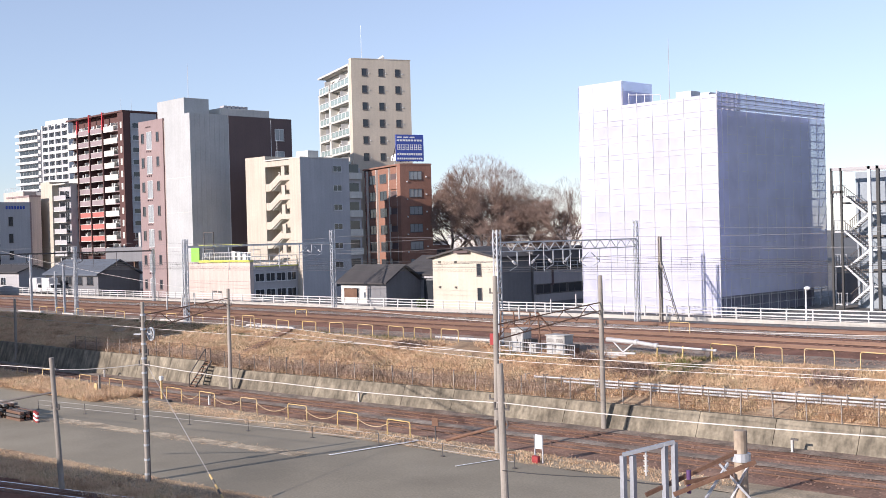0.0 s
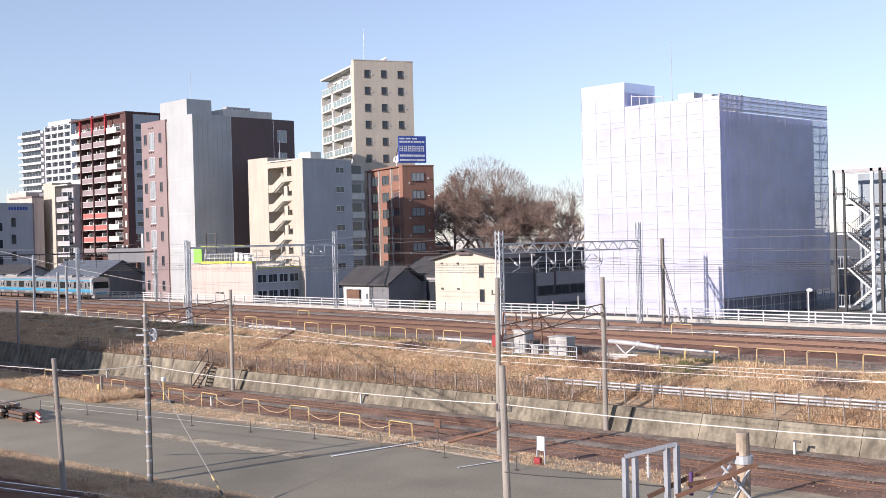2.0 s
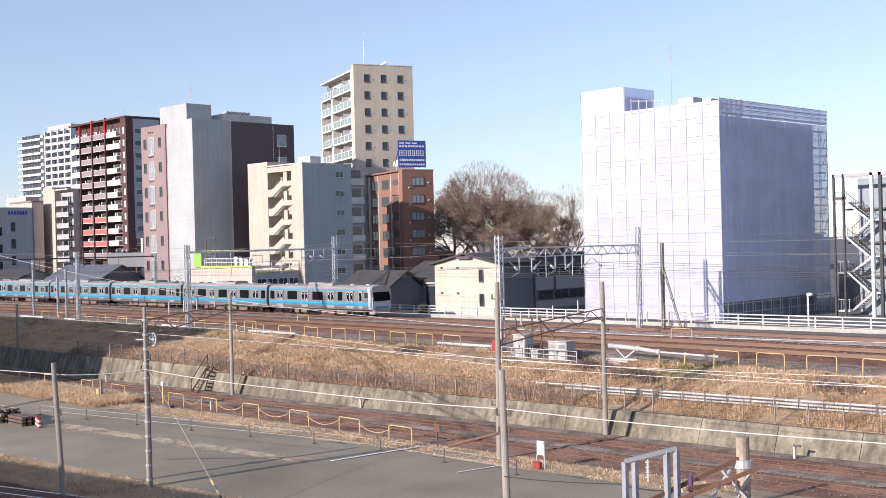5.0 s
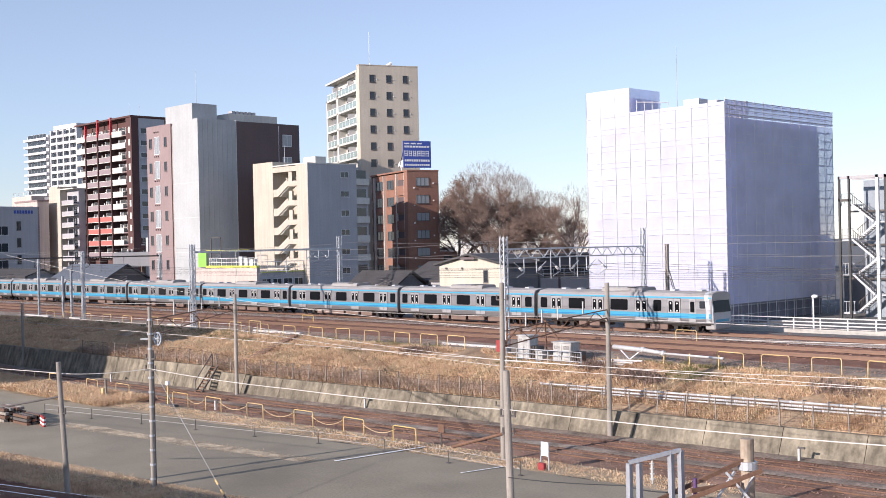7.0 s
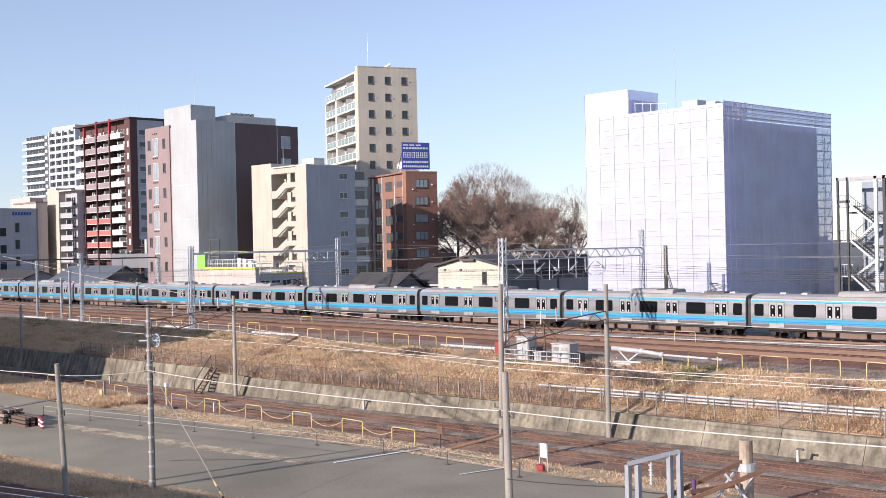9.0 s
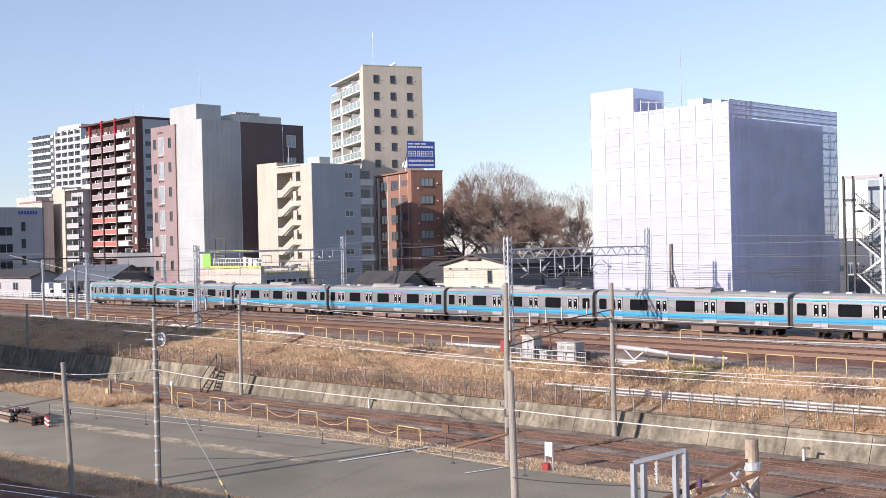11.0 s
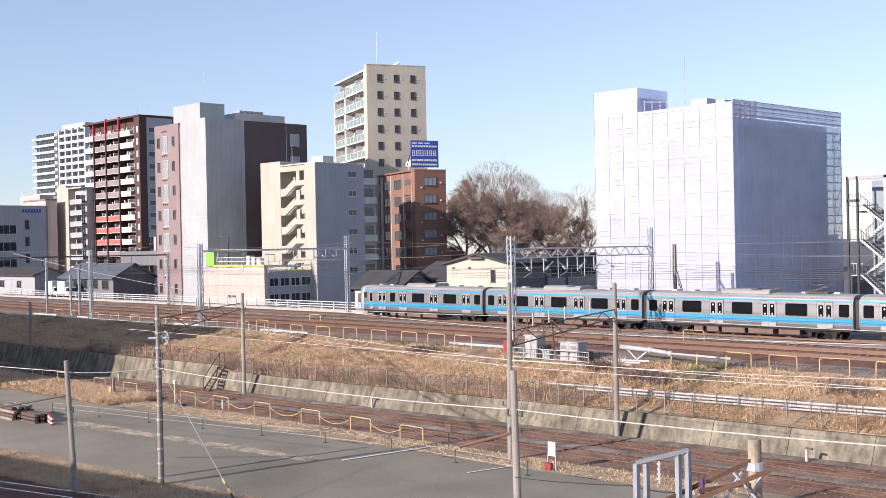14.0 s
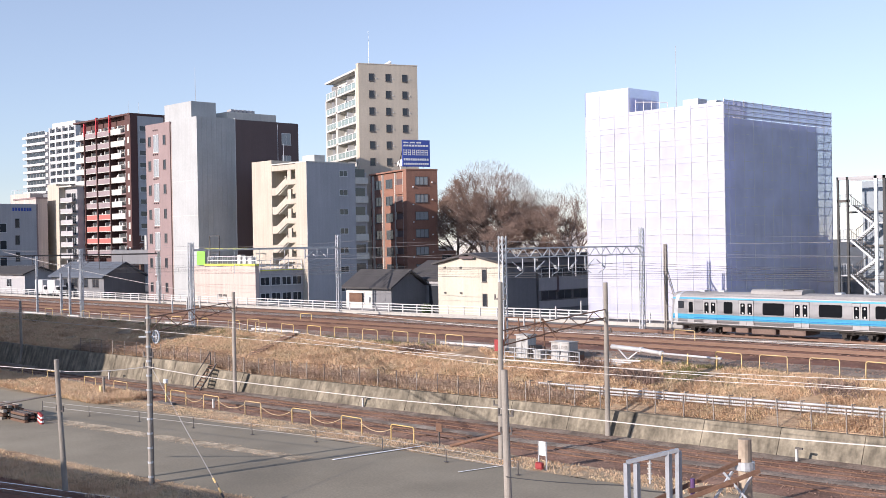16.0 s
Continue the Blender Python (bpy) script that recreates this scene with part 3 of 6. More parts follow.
# pipes on brackets along the bank
M["pipe"] = surf("pipe_zinc", (0.58, 0.58, 0.58), 0.45, 0.1, 0.6, 6, 0.02, metal=0.2)
pipes = thing("pipe_run", pose(0, 0, 0), "bundle of pale galvanised pipes on brackets along the bank", "pipes")
for row, (z, y, r, first, last) in enumerate(((-1.88, 59.85, 0.06, 2, 9), (-1.70, 59.9, 0.07, 1, 13), (-1.50, 59.95, 0.065, 0, 13))):
    for k in range(first, last):
        xa, xb = -53.4 + k * 3.0 + 0.5 * row, -50.45 + k * 3.0 + 0.5 * row
        bm = bmesh.new()
        bm_rod(bm, (xa, y + skew(xa), z + 0.006 * (xa + 52)), (xb, y + skew(xb), z + 0.006 * (xb + 52)), r, n=8)
        bm_rod(bm, (xa, y + skew(xa), z + 0.006 * (xa + 52)), (xa + 0.16, y + skew(xa + 0.16), z + 0.006 * (xa + 52)), r * 1.35, n=8)
        part("pipe", bm, M["pipe"], pipes, smooth=True)
for k in range(26):
    x = -53.0 + k * 1.5
    bm = bmesh.new()
    bm_bar(bm, (x, 59.75 + skew(x), -2.6), (x, 59.75 + skew(x), -1.28 + 0.006 * (x + 52)), 0.05)
    bm_bar(bm, (x, 59.75 + skew(x), -1.36 + 0.006 * (x + 52)), (x, 60.2 + skew(x), -1.36 + 0.006 * (x + 52)), 0.05)
    part("bracket", bm, M["pole"], pipes)

# ---- buildings ----
def paint(name, col, streak=0.08, var=0.06, rough=0.8, scale=0.25, tint=None):
    return surf(name, col, rough, var, scale, 4, 0.04, streak=streak, tint=tint)


M["light_panel"] = paint("light_panel", (0.43, 0.44, 0.44), 0.06)
M["mauve_tile"] = paint("mauve_tile", (0.29, 0.215, 0.21), 0.06)
M["dark_brown"] = paint("dark_brown_panel", (0.13, 0.095, 0.095), 0.05)
M["cream"] = paint("cream_paint", (0.50, 0.445, 0.37), 0.12)
M["grey_side"] = paint("grey_paint", (0.43, 0.43, 0.45), 0.08)
M["beige_tile"] = paint("beige_tile", (0.56, 0.49, 0.40), 0.06)
M["off_white"] = paint("off_white", (0.60, 0.58, 0.53), 0.08)
M["terracotta"] = paint("terracotta_tile", (0.29, 0.15, 0.108), 0.06, 0.1)
M["red_brown"] = paint("red_brown_tile", (0.11, 0.055, 0.05), 0.06, 0.1)
M["bright_red"] = paint("red_fin", (0.55, 0.06, 0.07), 0.05)
M["coral"] = paint("coral_panel", (0.48, 0.15, 0.13), 0.05)
M["white_wall"] = paint("white_wall", (0.58, 0.58, 0.58), 0.08)
M["pale_green_glass"] = paint("pale_green_glass", (0.29, 0.36, 0.345), 0.02, rough=0.2)
M["yellow_wall"] = paint("yellow_wall", (0.56, 0.515, 0.425), 0.1)
M["pink_wall"] = paint("pink_wall", (0.56, 0.47, 0.42), 0.14)
M["roof_tile"] = surf("roof_tile", (0.065, 0.06, 0.06), 0.7, 0.15, 0.6, 6, 0.3)
M["lime"] = paint("lime_paint", (0.27, 0.62, 0.10), 0.03)
M["lime_yellow"] = paint("yellow_green_trim", (0.66, 0.70, 0.12), 0.05)
M["sign_blue"] = paint("sign_blue", (0.06, 0.10, 0.38), 0.03)
M["dull_grey"] = paint("dull_grey_wall", (0.42, 0.41, 0.42), 0.08)
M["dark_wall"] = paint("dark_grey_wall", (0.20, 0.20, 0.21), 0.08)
M["frame"] = surf("window_frame", (0.62, 0.62, 0.62), 0.5, 0.05, 1, 8, 0.0)
M["dark_frame"] = surf("dark_window_frame", (0.12, 0.11, 0.11), 0.5, 0.05, 1, 8, 0.0)


def building(name, corner, yaw, label, base=-0.4, category="building"):
    """Origin at the near right corner: the front runs to -x, the shaded side to +y."""
    return thing(name, pose(corner[0], corner[1], base, 0, 0, yaw), label, category)


WINDOWS = {}


def window(t, face, u, w, z0, z1, frame="frame", pane="glass", at=0.0, split=1):
    """face 'front': u is x of the left edge; 'side': u is y of the near edge. at: where the wall's plane lies."""
    key = (round(w, 2), round(z1 - z0, 2), frame, pane, split)
    if key not in WINDOWS:
        h = z1 - z0
        f = bmesh.new()
        k = 0.07
        bm_box(f, -k, w + k, -0.07, 0.02, -k, 0.0)
        bm_box(f, -k, w + k, -0.07, 0.02, h, h + k)
        bm_box(f, -k, 0, -0.07, 0.02, 0, h)
        bm_box(f, w, w + k, -0.07, 0.02, 0, h)
        bmesh.ops.remove_doubles(f, verts=f.verts[:], dist=0.001)
        sill = bmesh.new()
        bm_box(sill, -k - 0.05, w + k + 0.05, -0.12, 0.02, -k - 0.06, -k)
        bar = bmesh.new()
        bm_box(bar, -0.03, 0.03, -0.055, 0.02, 0, h)
        p = bmesh.new()
        bm_box(p, 0, w, -0.02, 0.01, 0, h)
        WINDOWS[key] = (mesh_of("window", f, M[frame]), mesh_of("pane", p, M[pane]), mesh_of("window_sill", sill, M[frame]), mesh_of("mullion", bar, M[frame]))
    fm, pm, sm, mm = WINDOWS[key]
    m = pose(u, at, z0) if face == "front" else pose(at, u, z0, 0, 0, 90)
    ob = share("window", fm, t, m)
    share("pane", pm, ob, pose(0, 0, 0))
    share("window_sill", sm, ob, pose(0, 0, 0))
    for q in range(1, split + 1):
        share("mullion", mm, ob, pose(w * q / (split + 1), 0, 0))
    return ob


def mast(t, x, y, z, h):
    bm = bmesh.new()
    bm_rod(bm, (x, y, z), (x, y, z + h), 0.05, 0.025, 6)
    part("antenna", bm, M["steel"], t)


# grey office block with a mauve wing
b = building("office_block", (-156.1, 97.6), 0, "tall office block in pale grey, mauve and dark brown panels")
boxpart("wall", M["light_panel"], b, -7.5, 0, 0, 7.0, 0, 29.0, "pale grey metal panels")
boxpart("wall", M["mauve_tile"], b, -16.1, -8.5, 0.25, 19.5, 0, 28.9, "mauve tiled wing")
boxpart("wall", M["off_white"], b, -8.5, -7.5, 0.6, 7.0, 0, 28.6)
boxpart("wall", M["dark_brown"], b, -8.5, 0.06, 7.12, 19.6, 0, 28.9, "dark brown metal panels")
boxpart("trim", M["white_wall"], b, -7.5, 0.08, 7.0, 7.12, 0, 29.05)
for x in (-8.3, -7.95, -7.65):
    bm = bmesh.new()
    bm_rod(bm, (x, 0.45, 0), (x, 0.45, 28.4), 0.08, n=8)
    part("downpipe", bm, M["pink_wall"], b)
for k in range(7):
    z = 27.0 - 4.0 * k
    window(b, "front", -15.2, 0.7, z - 1.65, z - 0.2, "dark_frame", at=0.25, split=0)
    window(b, "front", -13.5, 1.5, z - 2.75, z, "frame", "pale_glass", at=0.25, split=1)
    window(b, "front", -10.5, 0.65, z - 1.6, z - 0.2, "dark_frame", at=0.25, split=0)
    for q in range(3):
        boxpart("vent", M["dark_brown"], b, -13.7 + q * 0.6, -13.45 + q * 0.6, 0.12, 0.27, z + 0.75, z + 0.95)
for k in range(2):
    window(b, "side", 16.2, 1.7, 25.3 - 3.7 * k, 27.1 - 3.7 * k, "frame", "pale_glass", at=0.06)
for y in (0.9, 1.8, 2.7, 3.6, 4.5, 5.4, 6.3):
    boxpart("panel_rib", M["light_panel"], b, -0.01, 0.035, y, y + 0.06, 0.1, 28.9)
for z in (8.0, 13.5, 19.0):
    boxpart("panel_joint", M["off_white"], b, -7.45, 0.02, -0.02, 0.01, z, z + 0.06)
boxpart("lift_house", M["light_panel"], b, -10.9, -2.8, 0.8, 5.4, 28.9, 31.7, bevel=0.04)
boxpart("lift_house", M["off_white"], b, -9.0, -2.5, 7.4, 17.0, 28.9, 30.4, bevel=0.04)
for k in range(6):
    boxpart("roof_unit", M["dull_grey"], b, -4.2, -3.0, 8.4 + k * 0.8, 9.0 + k * 0.8, 30.4, 30.9)
mast(b, -5.0, 3.0, 31.6, 5.8)
mast(b, -14.0, 6.0, 28.9, 4.5)
mast(b, 0.5, 15.05, 22.5, 6.0)

# apartment house with an open outside stair
b = building("apartment_house", (-136.3, 103.7), 0, "cream apartment house with an open zigzag stairwell")
boxpart("wall", M["cream"], b, -13.9, -8.7, 0, 9.3, 0, 21.6, "cream tower front")
boxpart("wall", M["cream"], b, -2.7, -0.02, 0, 9.3, 0, 20.8)
boxpart("side_wall", M["grey_side"], b, -0.02, 0.04, 0.02, 9.3, 0, 20.8, "smooth grey gable wall")
boxpart("wall", M["cream"], b, -8.7, -2.7, 3.0, 9.3, 0, 20.6)
boxpart("lintel", M["cream"], b, -8.7, -2.7, 0.02, 3.0, 19.9, 20.7)
boxpart("roof_slab", M["off_white"], b, -8.7, 0.1, -0.06, 9.4, 20.8, 20.98)
boxpart("wall", M["dull_grey"], b, -12, -0.5, 9.3, 12.0, 0, 19.6)
boxpart("lift_house", M["off_white"], b, -3.5, -0.6, 2.0, 4.0, 20.98, 22.0, bevel=0.03)
for k in range(7):
    z = 17.9 - 2.9 * k
    if z < -1.5:
        break
    boxpart("landing", M["off_white"], b, -5.0, -2.75, 0.15, 3.0, z - 0.2, z)
    boxpart("landing", M["off_white"], b, -8.65, -6.9, 0.6, 3.0, z - 1.65, z - 1.45)
    boxpart("parapet", M["cream"], b, -5.0, -2.75, 0.03, 0.17, z - 0.2, z + 0.55)
    boxpart("pier", M["cream"], b, -4.95, -4.1, 0.2, 0.5, z - 0.2, z + 2.0)
    bm = bmesh.new()
    v = []
    for x, zz in ((-8.68, z - 1.7), (-7.6, z - 1.7), (-5.0, z - 0.2)):
        for dz in (0, 1.15):
            for y in (0.04, 0.2):
                v.append(bm.verts.new((x, y, zz + dz)))
    for q in (0, 4):
        for f in ((0, 4, 6, 2), (1, 3, 7, 5), (2, 6, 7, 3), (0, 1, 5, 4)):
            bm.faces.new([v[q + i] for i in f])
    bm.faces.new((v[0], v[2], v[3], v[1]))
    bm.faces.new((v[8], v[9], v[11], v[10]))
    part("stair_parapet", bm, M["cream"], b)
    for s in range(8):
        x = -7.4 + s * 0.3
        boxpart("step", M["off_white"], b, x, x + 0.32, 0.25, 1.4, z - 1.7 + s * 0.18, z - 1.5 + s * 0.18)
        boxpart("step", M["off_white"], b, x, x + 0.32, 1.5, 2.8, z + 1.05 - s * 0.18, z + 1.25 - s * 0.18)
    window(b, "side", 6.2, 1.5, z + 1.0, z + 1.8, at=0.04)
    boxpart("balcony", M["off_white"], b, -0.6, 0.0, 9.35, 11.9, z - 0.1, z + 0.9)
    boxpart("opening", M["glass"], b, -0.52, -0.46, 9.6, 11.6, z + 0.95, z + 2.2)
mast(b, -11.0, 4, 21.5, 3)

# beige tower
b = building("apartment_tower", (-157.8, 132.0), -22, "tall beige apartment tower with glass balconies")
boxpart("wall", M["beige_tile"], b, -1.3, 0, 0, 11.2, 0, 40.6, "beige tiled side wall")
boxpart("wall", M["off_white"], b, -20.5, -1.3, 1.5, 11.0, 0, 39.6)
boxpart("roof_slab", M["off_white"], b, -21.0, -1.3, -0.1, 11.1, 39.6, 39.95)
boxpart("parapet", M["beige_tile"], b, -1.4, 0.05, -0.03, 11.25, 40.6, 40.75)
boxpart("pier", M["off_white"], b, -14.2, -13.2, 0.0, 2.4, 0, 36.6)
boxpart("pier", M["off_white"], b, -21.0, -20.4, 0.0, 2.4, 0, 36.6)
boxpart("pier", M["off_white"], b, -1.8, -1.3, -0.05, 2.4, 0, 39.6)
for k in range(13):
    z = 37.7 - 3.02 * k
    if z < 0.5:
        break
    for y in (2.0, 5.15, 8.3):
        window(b, "side", y, 0.85, z, z + 1.2, "dark_frame", at=0.0, split=0)
        boxpart("vent", M["white_wall"], b, -0.01, 0.1, y + 1.25, y + 1.42, z + 0.35, z + 0.52)
    zs = z - 1.1
    boxpart("balcony_slab", M["off_white"], b, -20.4 if k else -20.9, -1.3, 0.0, 2.4, zs - 0.35, zs)
    for x0, x1 in ((-20.3, -14.3), (-13.1, -1.9)):
        boxpart("balcony_glass", M["pale_green_glass"], b, x0, x1, 0.06, 0.12, zs + 0.06, zs + 0.98)
        boxpart("coping", M["white_paint"], b, x0, x1, 0.03, 0.15, zs + 1.04, zs + 1.12)
        boxpart("partition", M["white_wall"], b, (x0 + x1) / 2 - 0.06, (x0 + x1) / 2 + 0.06, 0.2, 1.5, zs, zs + 2.2)
        n = 5 if x1 - x0 > 8 else 3
        for q in range(n + 1):
            x = x0 + (x1 - x0) * q / n
            boxpart("baluster", M["white_paint"], b, x - 0.05, x + 0.05, 0.02, 0.16, zs, zs + 1.15)
        window(b, "front", x0 + 0.8, (x1 - x0) * 0.3, zs + 0.1, zs + 2.0, at=1.5)
        window(b, "front", x0 + (x1 - x0) * 0.6, (x1 - x0) * 0.28, zs + 0.1, zs + 2.0, at=1.5)
mast(b, -3, 3, 40.6, 6.5)
bm = bmesh.new()
bm_rod(bm, (-1.0, 5.5, 40.7), (-1.0, 6.5, 41.3), 0.3, n=10)
part("dish", bm, M["white_paint"], b)

# terracotta apartments with a roof sign
b = building("apartment_house", (-140.9, 127.7), -18, "terracotta tiled apartment house with a blue roof sign")
boxpart("wall", M["terracotta"], b, -1.4, 0, 0, 5.7, 0, 20.6)
boxpart("wall", M["terracotta"], b, -16, -1.4, 0.35, 5.7, 0, 20.5)
boxpart("annex", M["terracotta"], b, -6.0, -0.02, 5.7, 9.0, 0, 7.2)
boxpart("parapet", M["terracotta"], b, -16.05, 0.05, -0.04, 5.75, 20.6, 20.85)
for x in (-1.5, -4.9, -10.3, -14.6):
    boxpart("pilaster", M["off_white"], b, x, x + 0.18, 0.0, 0.4, 0, 20.4)
for k in range(7):
    z = 18.25 - 2.9 * k
    if z < 0.5:
        break
    window(b, "side", 1.65, 2.2, z, z + 1.25, "dark_frame", "pale_glass", at=0.0, split=2)
    window(b, "front", -9.2, 2.7, z - 0.2, z + 1.2, "dark_frame", "glass", at=0.35, split=1)
    window(b, "front", -13.9, 2.6, z - 0.2, z + 1.2, "dark_frame", "glass", at=0.35, split=1)
    # dark sheet on the wall stands in for the balcony opening's shade
    boxpart("balcony_recess", M["dark_brown"], b, -4.6, -1.9, 0.3, 0.36, z + 0.1, z + 1.1)
    boxpart("balcony_parapet", M["terracotta"], b, -4.7, -1.6, 0.1, 0.25, z - 1.5, z + 0.1)
    boxpart("vent", M["white_paint"], b, -0.02, 0.16, 4.6, 4.8, z + 0.3, z + 0.5)
    boxpart("vent", M["white_paint"], b, -0.02, 0.16, 1.1, 1.3, z - 0.5, z - 0.3)
window(b, "side", 6.4, 1.6, 5.2, 6.4, "dark_frame", at=-0.02)
bm = bmesh.new()
bm_rod(bm, (-4.0, 0.8, 22.1), (-3.9, 0.6, 22.2), 0.7, 0.1, 12)
bm_rod(bm, (-4.0, 0.8, 20.8), (-4.0, 0.8, 22.1), 0.08, n=6)
part("dish", bm, M["white_paint"], b)
s = thing("roof_sign", pose(-140.9, 127.7, 20.45, 0, 0, -18), "blue roof sign with rows of white lettering", "sign")
boxpart("panel", M["sign_blue"], s, -0.15, 0.05, -0.6, 4.4, 0.35, 4.75)
for z, h, n in ((4.2, 0.22, 4), (3.65, 0.3, 9), (2.2, 0.95, 6), (1.35, 0.35, 11), (0.65, 0.3, 12)):
    w = 4.6 / n
    bm = bmesh.new()
    for q in range(n):
        if h > 0.9:
            bm_box(bm, 0.05, 0.065, -0.4 + q * w, -0.4 + q * w + w * 0.14, z, z + h)
            bm_box(bm, 0.05, 0.065, -0.4 + q * w + w * 0.55, -0.4 + q * w + w * 0.7, z, z + h)
            for g in (0.05, 0.45, 0.85):
                bm_box(bm, 0.05, 0.065, -0.4 + q * w, -0.4 + q * w + w * 0.78, z + h * g, z + h * g + 0.1)
        elif n != 4 or q < 3:
            bm_box(bm, 0.05, 0.065, -0.4 + q * w, -0.4 + q * w + w * 0.78, z, z + h)
    part("lettering_bar", bm, M["white_paint"], s)
for y in (-0.4, 1.1, 2.6, 4.2):
    bm = bmesh.new()
    bm_bar(bm, (-0.1, y, 0.3), (-0.1, y, 4.7), 0.1)
    bm_bar(bm, (-2.2, y, 0.4), (-0.1, y, 3.6), 0.1)
    part("strut", bm, M["dark_steel"], s)

# red-brown balcony block
M["railing_grey"] = paint("railing_panel", (0.30, 0.24, 0.25), 0.05, 0.12)
b = building("apartment_block", (-248.2, 137.0), 0, "red-brown apartment block with white and coral balconies")
boxpart("wall", M["red_brown"], b, -28.4, -2.6, 1.7, 9.4, 0, 40.2)
boxpart("wall", M["red_brown"], b, -2.6, 0, 0, 9.4, 0, 40.4)
boxpart("wall", M["red_brown"], b, -9.0, 0.02, 9.4, 15.0, 0, 38.6)
boxpart("roof_slab", M["red_brown"], b, -28.6, 0.1, -0.2, 9.5, 40.2, 40.6)
boxpart("side_wall", M["grey_side"], b, -0.02, 0.06, 1.9, 8.9, 11.5, 40.0, "grey panelled side wall")
boxpart("stair_shaft", M["pale_concrete"], b, 0.06, 1.3, 3.0, 6.4, 0, 11.5, "pale stair shaft beside the wall")
for x, top in ((-22.8, 39.9), (-16.5, 40.9), (-9.8, 40.9)):
    boxpart("fin", M["red_brown"], b, x - 0.16, x + 0.16, -0.3, 1.7, 0, 36.6)
    boxpart("fin", M["bright_red"], b, x - 0.17, x + 0.17, -0.31, 0.3, 36.6, top)
RR = random.Random(21)
for k in range(12):
    z = 36.2 - 2.91 * k
    if z < 5.5:
        break
    boxpart("balcony_slab", M["mauve_tile"], b, -28.3, -2.6, 0, 1.7, z - 0.28, z)
    mid = "coral" if k in (7, 8, 9) else "railing_grey"
    for x0, x1, mt in ((-28.3, -23.0, "off_white"), (-22.5, -16.8, mid), (-16.2, -10.1, mid), (-9.5, -3.0, "off_white")):
        if k > 8 and x0 < -28:
            mt = "dull_grey"
        short = 1.6 if x1 > -4 and k % 3 != 1 else 0.0
        boxpart("balcony_parapet", M[mt], b, x0, x1 - short, -0.05, 0.1, z - 0.25, z + 1.0)
        boxpart("coping", M["off_white"], b, x0, x1, -0.08, 0.12, z + 1.0, z + 1.1)
        if mt == mid:
            boxpart("slab_edge", M["off_white"], b, x0, x1, -0.07, 0.05, z - 0.3, z - 0.16)
        window(b, "front", x0 + 0.3, (x1 - x0) * 0.36, z + 0.05, z + 2.0, "frame", "glass", at=1.7)
        window(b, "front", x0 + (x1 - x0) * 0.56, (x1 - x0) * 0.34, z + 0.05, z + 2.0, "frame", "pale_glass", at=1.7)
        boxpart("partition", M["off_white"], b, x0 + (x1 - x0) * 0.48, x0 + (x1 - x0) * 0.52, 0.15, 1.7, z, z + 1.9)
        for q in range(2):
            if RR.random() < 0.6:
                x = RR.uniform(x0 + 0.3, x1 - 0.9)
                boxpart("laundry", M["white_wall"], b, x, x + RR.uniform(0.3, 0.6), 0.5, 0.58, z + 0.9, z + RR.uniform(1.4, 1.9))
    boxpart("corner_panel", M["off_white"], b, -1.4, -0.6, -0.06, 0.0, z + 0.2, z + 1.7)
    window(b, "side", 2.4, 4.6, z + 0.3, z + 1.4, "frame", "glass", at=0.06, split=1)
    boxpart("spandrel", M["dull_grey"], b, 0.05, 0.12, 1.9, 8.9, z - 0.35, z - 0.1)
mast(b, -8, 4, 40.4, 4)
mast(b, -3, 4, 40.4, 3.4)

# far white tower
b = building("apartment_tower", (-450.0, 223.0), 4, "distant white high-rise with rows of balconies")
boxpart("wall", M["white_wall"], b, -21.0, 0.0, 1.2, 14, 0, 60.2)
boxpart("wall", M["white_wall"], b, -19.5, -1.0, 1.0, 12, 60.2, 62.0)
boxpart("wall", M["dull_grey"], b, -25.0, -21.0, 3.0, 14, 0, 59.5)
boxpart("wall", M["white_wall"], b, -43.0, -25.0, 1.6, 14, 0, 59.0)
for k in range(19):
    z = 57.0 - 3.02 * k
    boxpart("balcony_slab", M["white_wall"], b, -44.0, -24.8, 0.2, 1.7, z - 0.15, z + 0.85)
    boxpart("spandrel", M["white_wall"], b, -21.2, 0.1, 0.3, 1.25, z - 0.2, z + 0.95)
    window(b, "front", -42.5, 15.5, z + 0.9, z + 2.6, "frame", "glass", at=1.6, split=5)
    for q in range(4):
        window(b, "front", -20.3 + q * 5.2, 4.2, z + 1.0, z + 2.6, "frame", "glass", at=1.2, split=1)
for q in range(5):
    boxpart("pier", M["white_wall"], b, -21.3 + q * 5.2, -20.5 + q * 5.2, 0.2, 1.25, 0, 60.2)

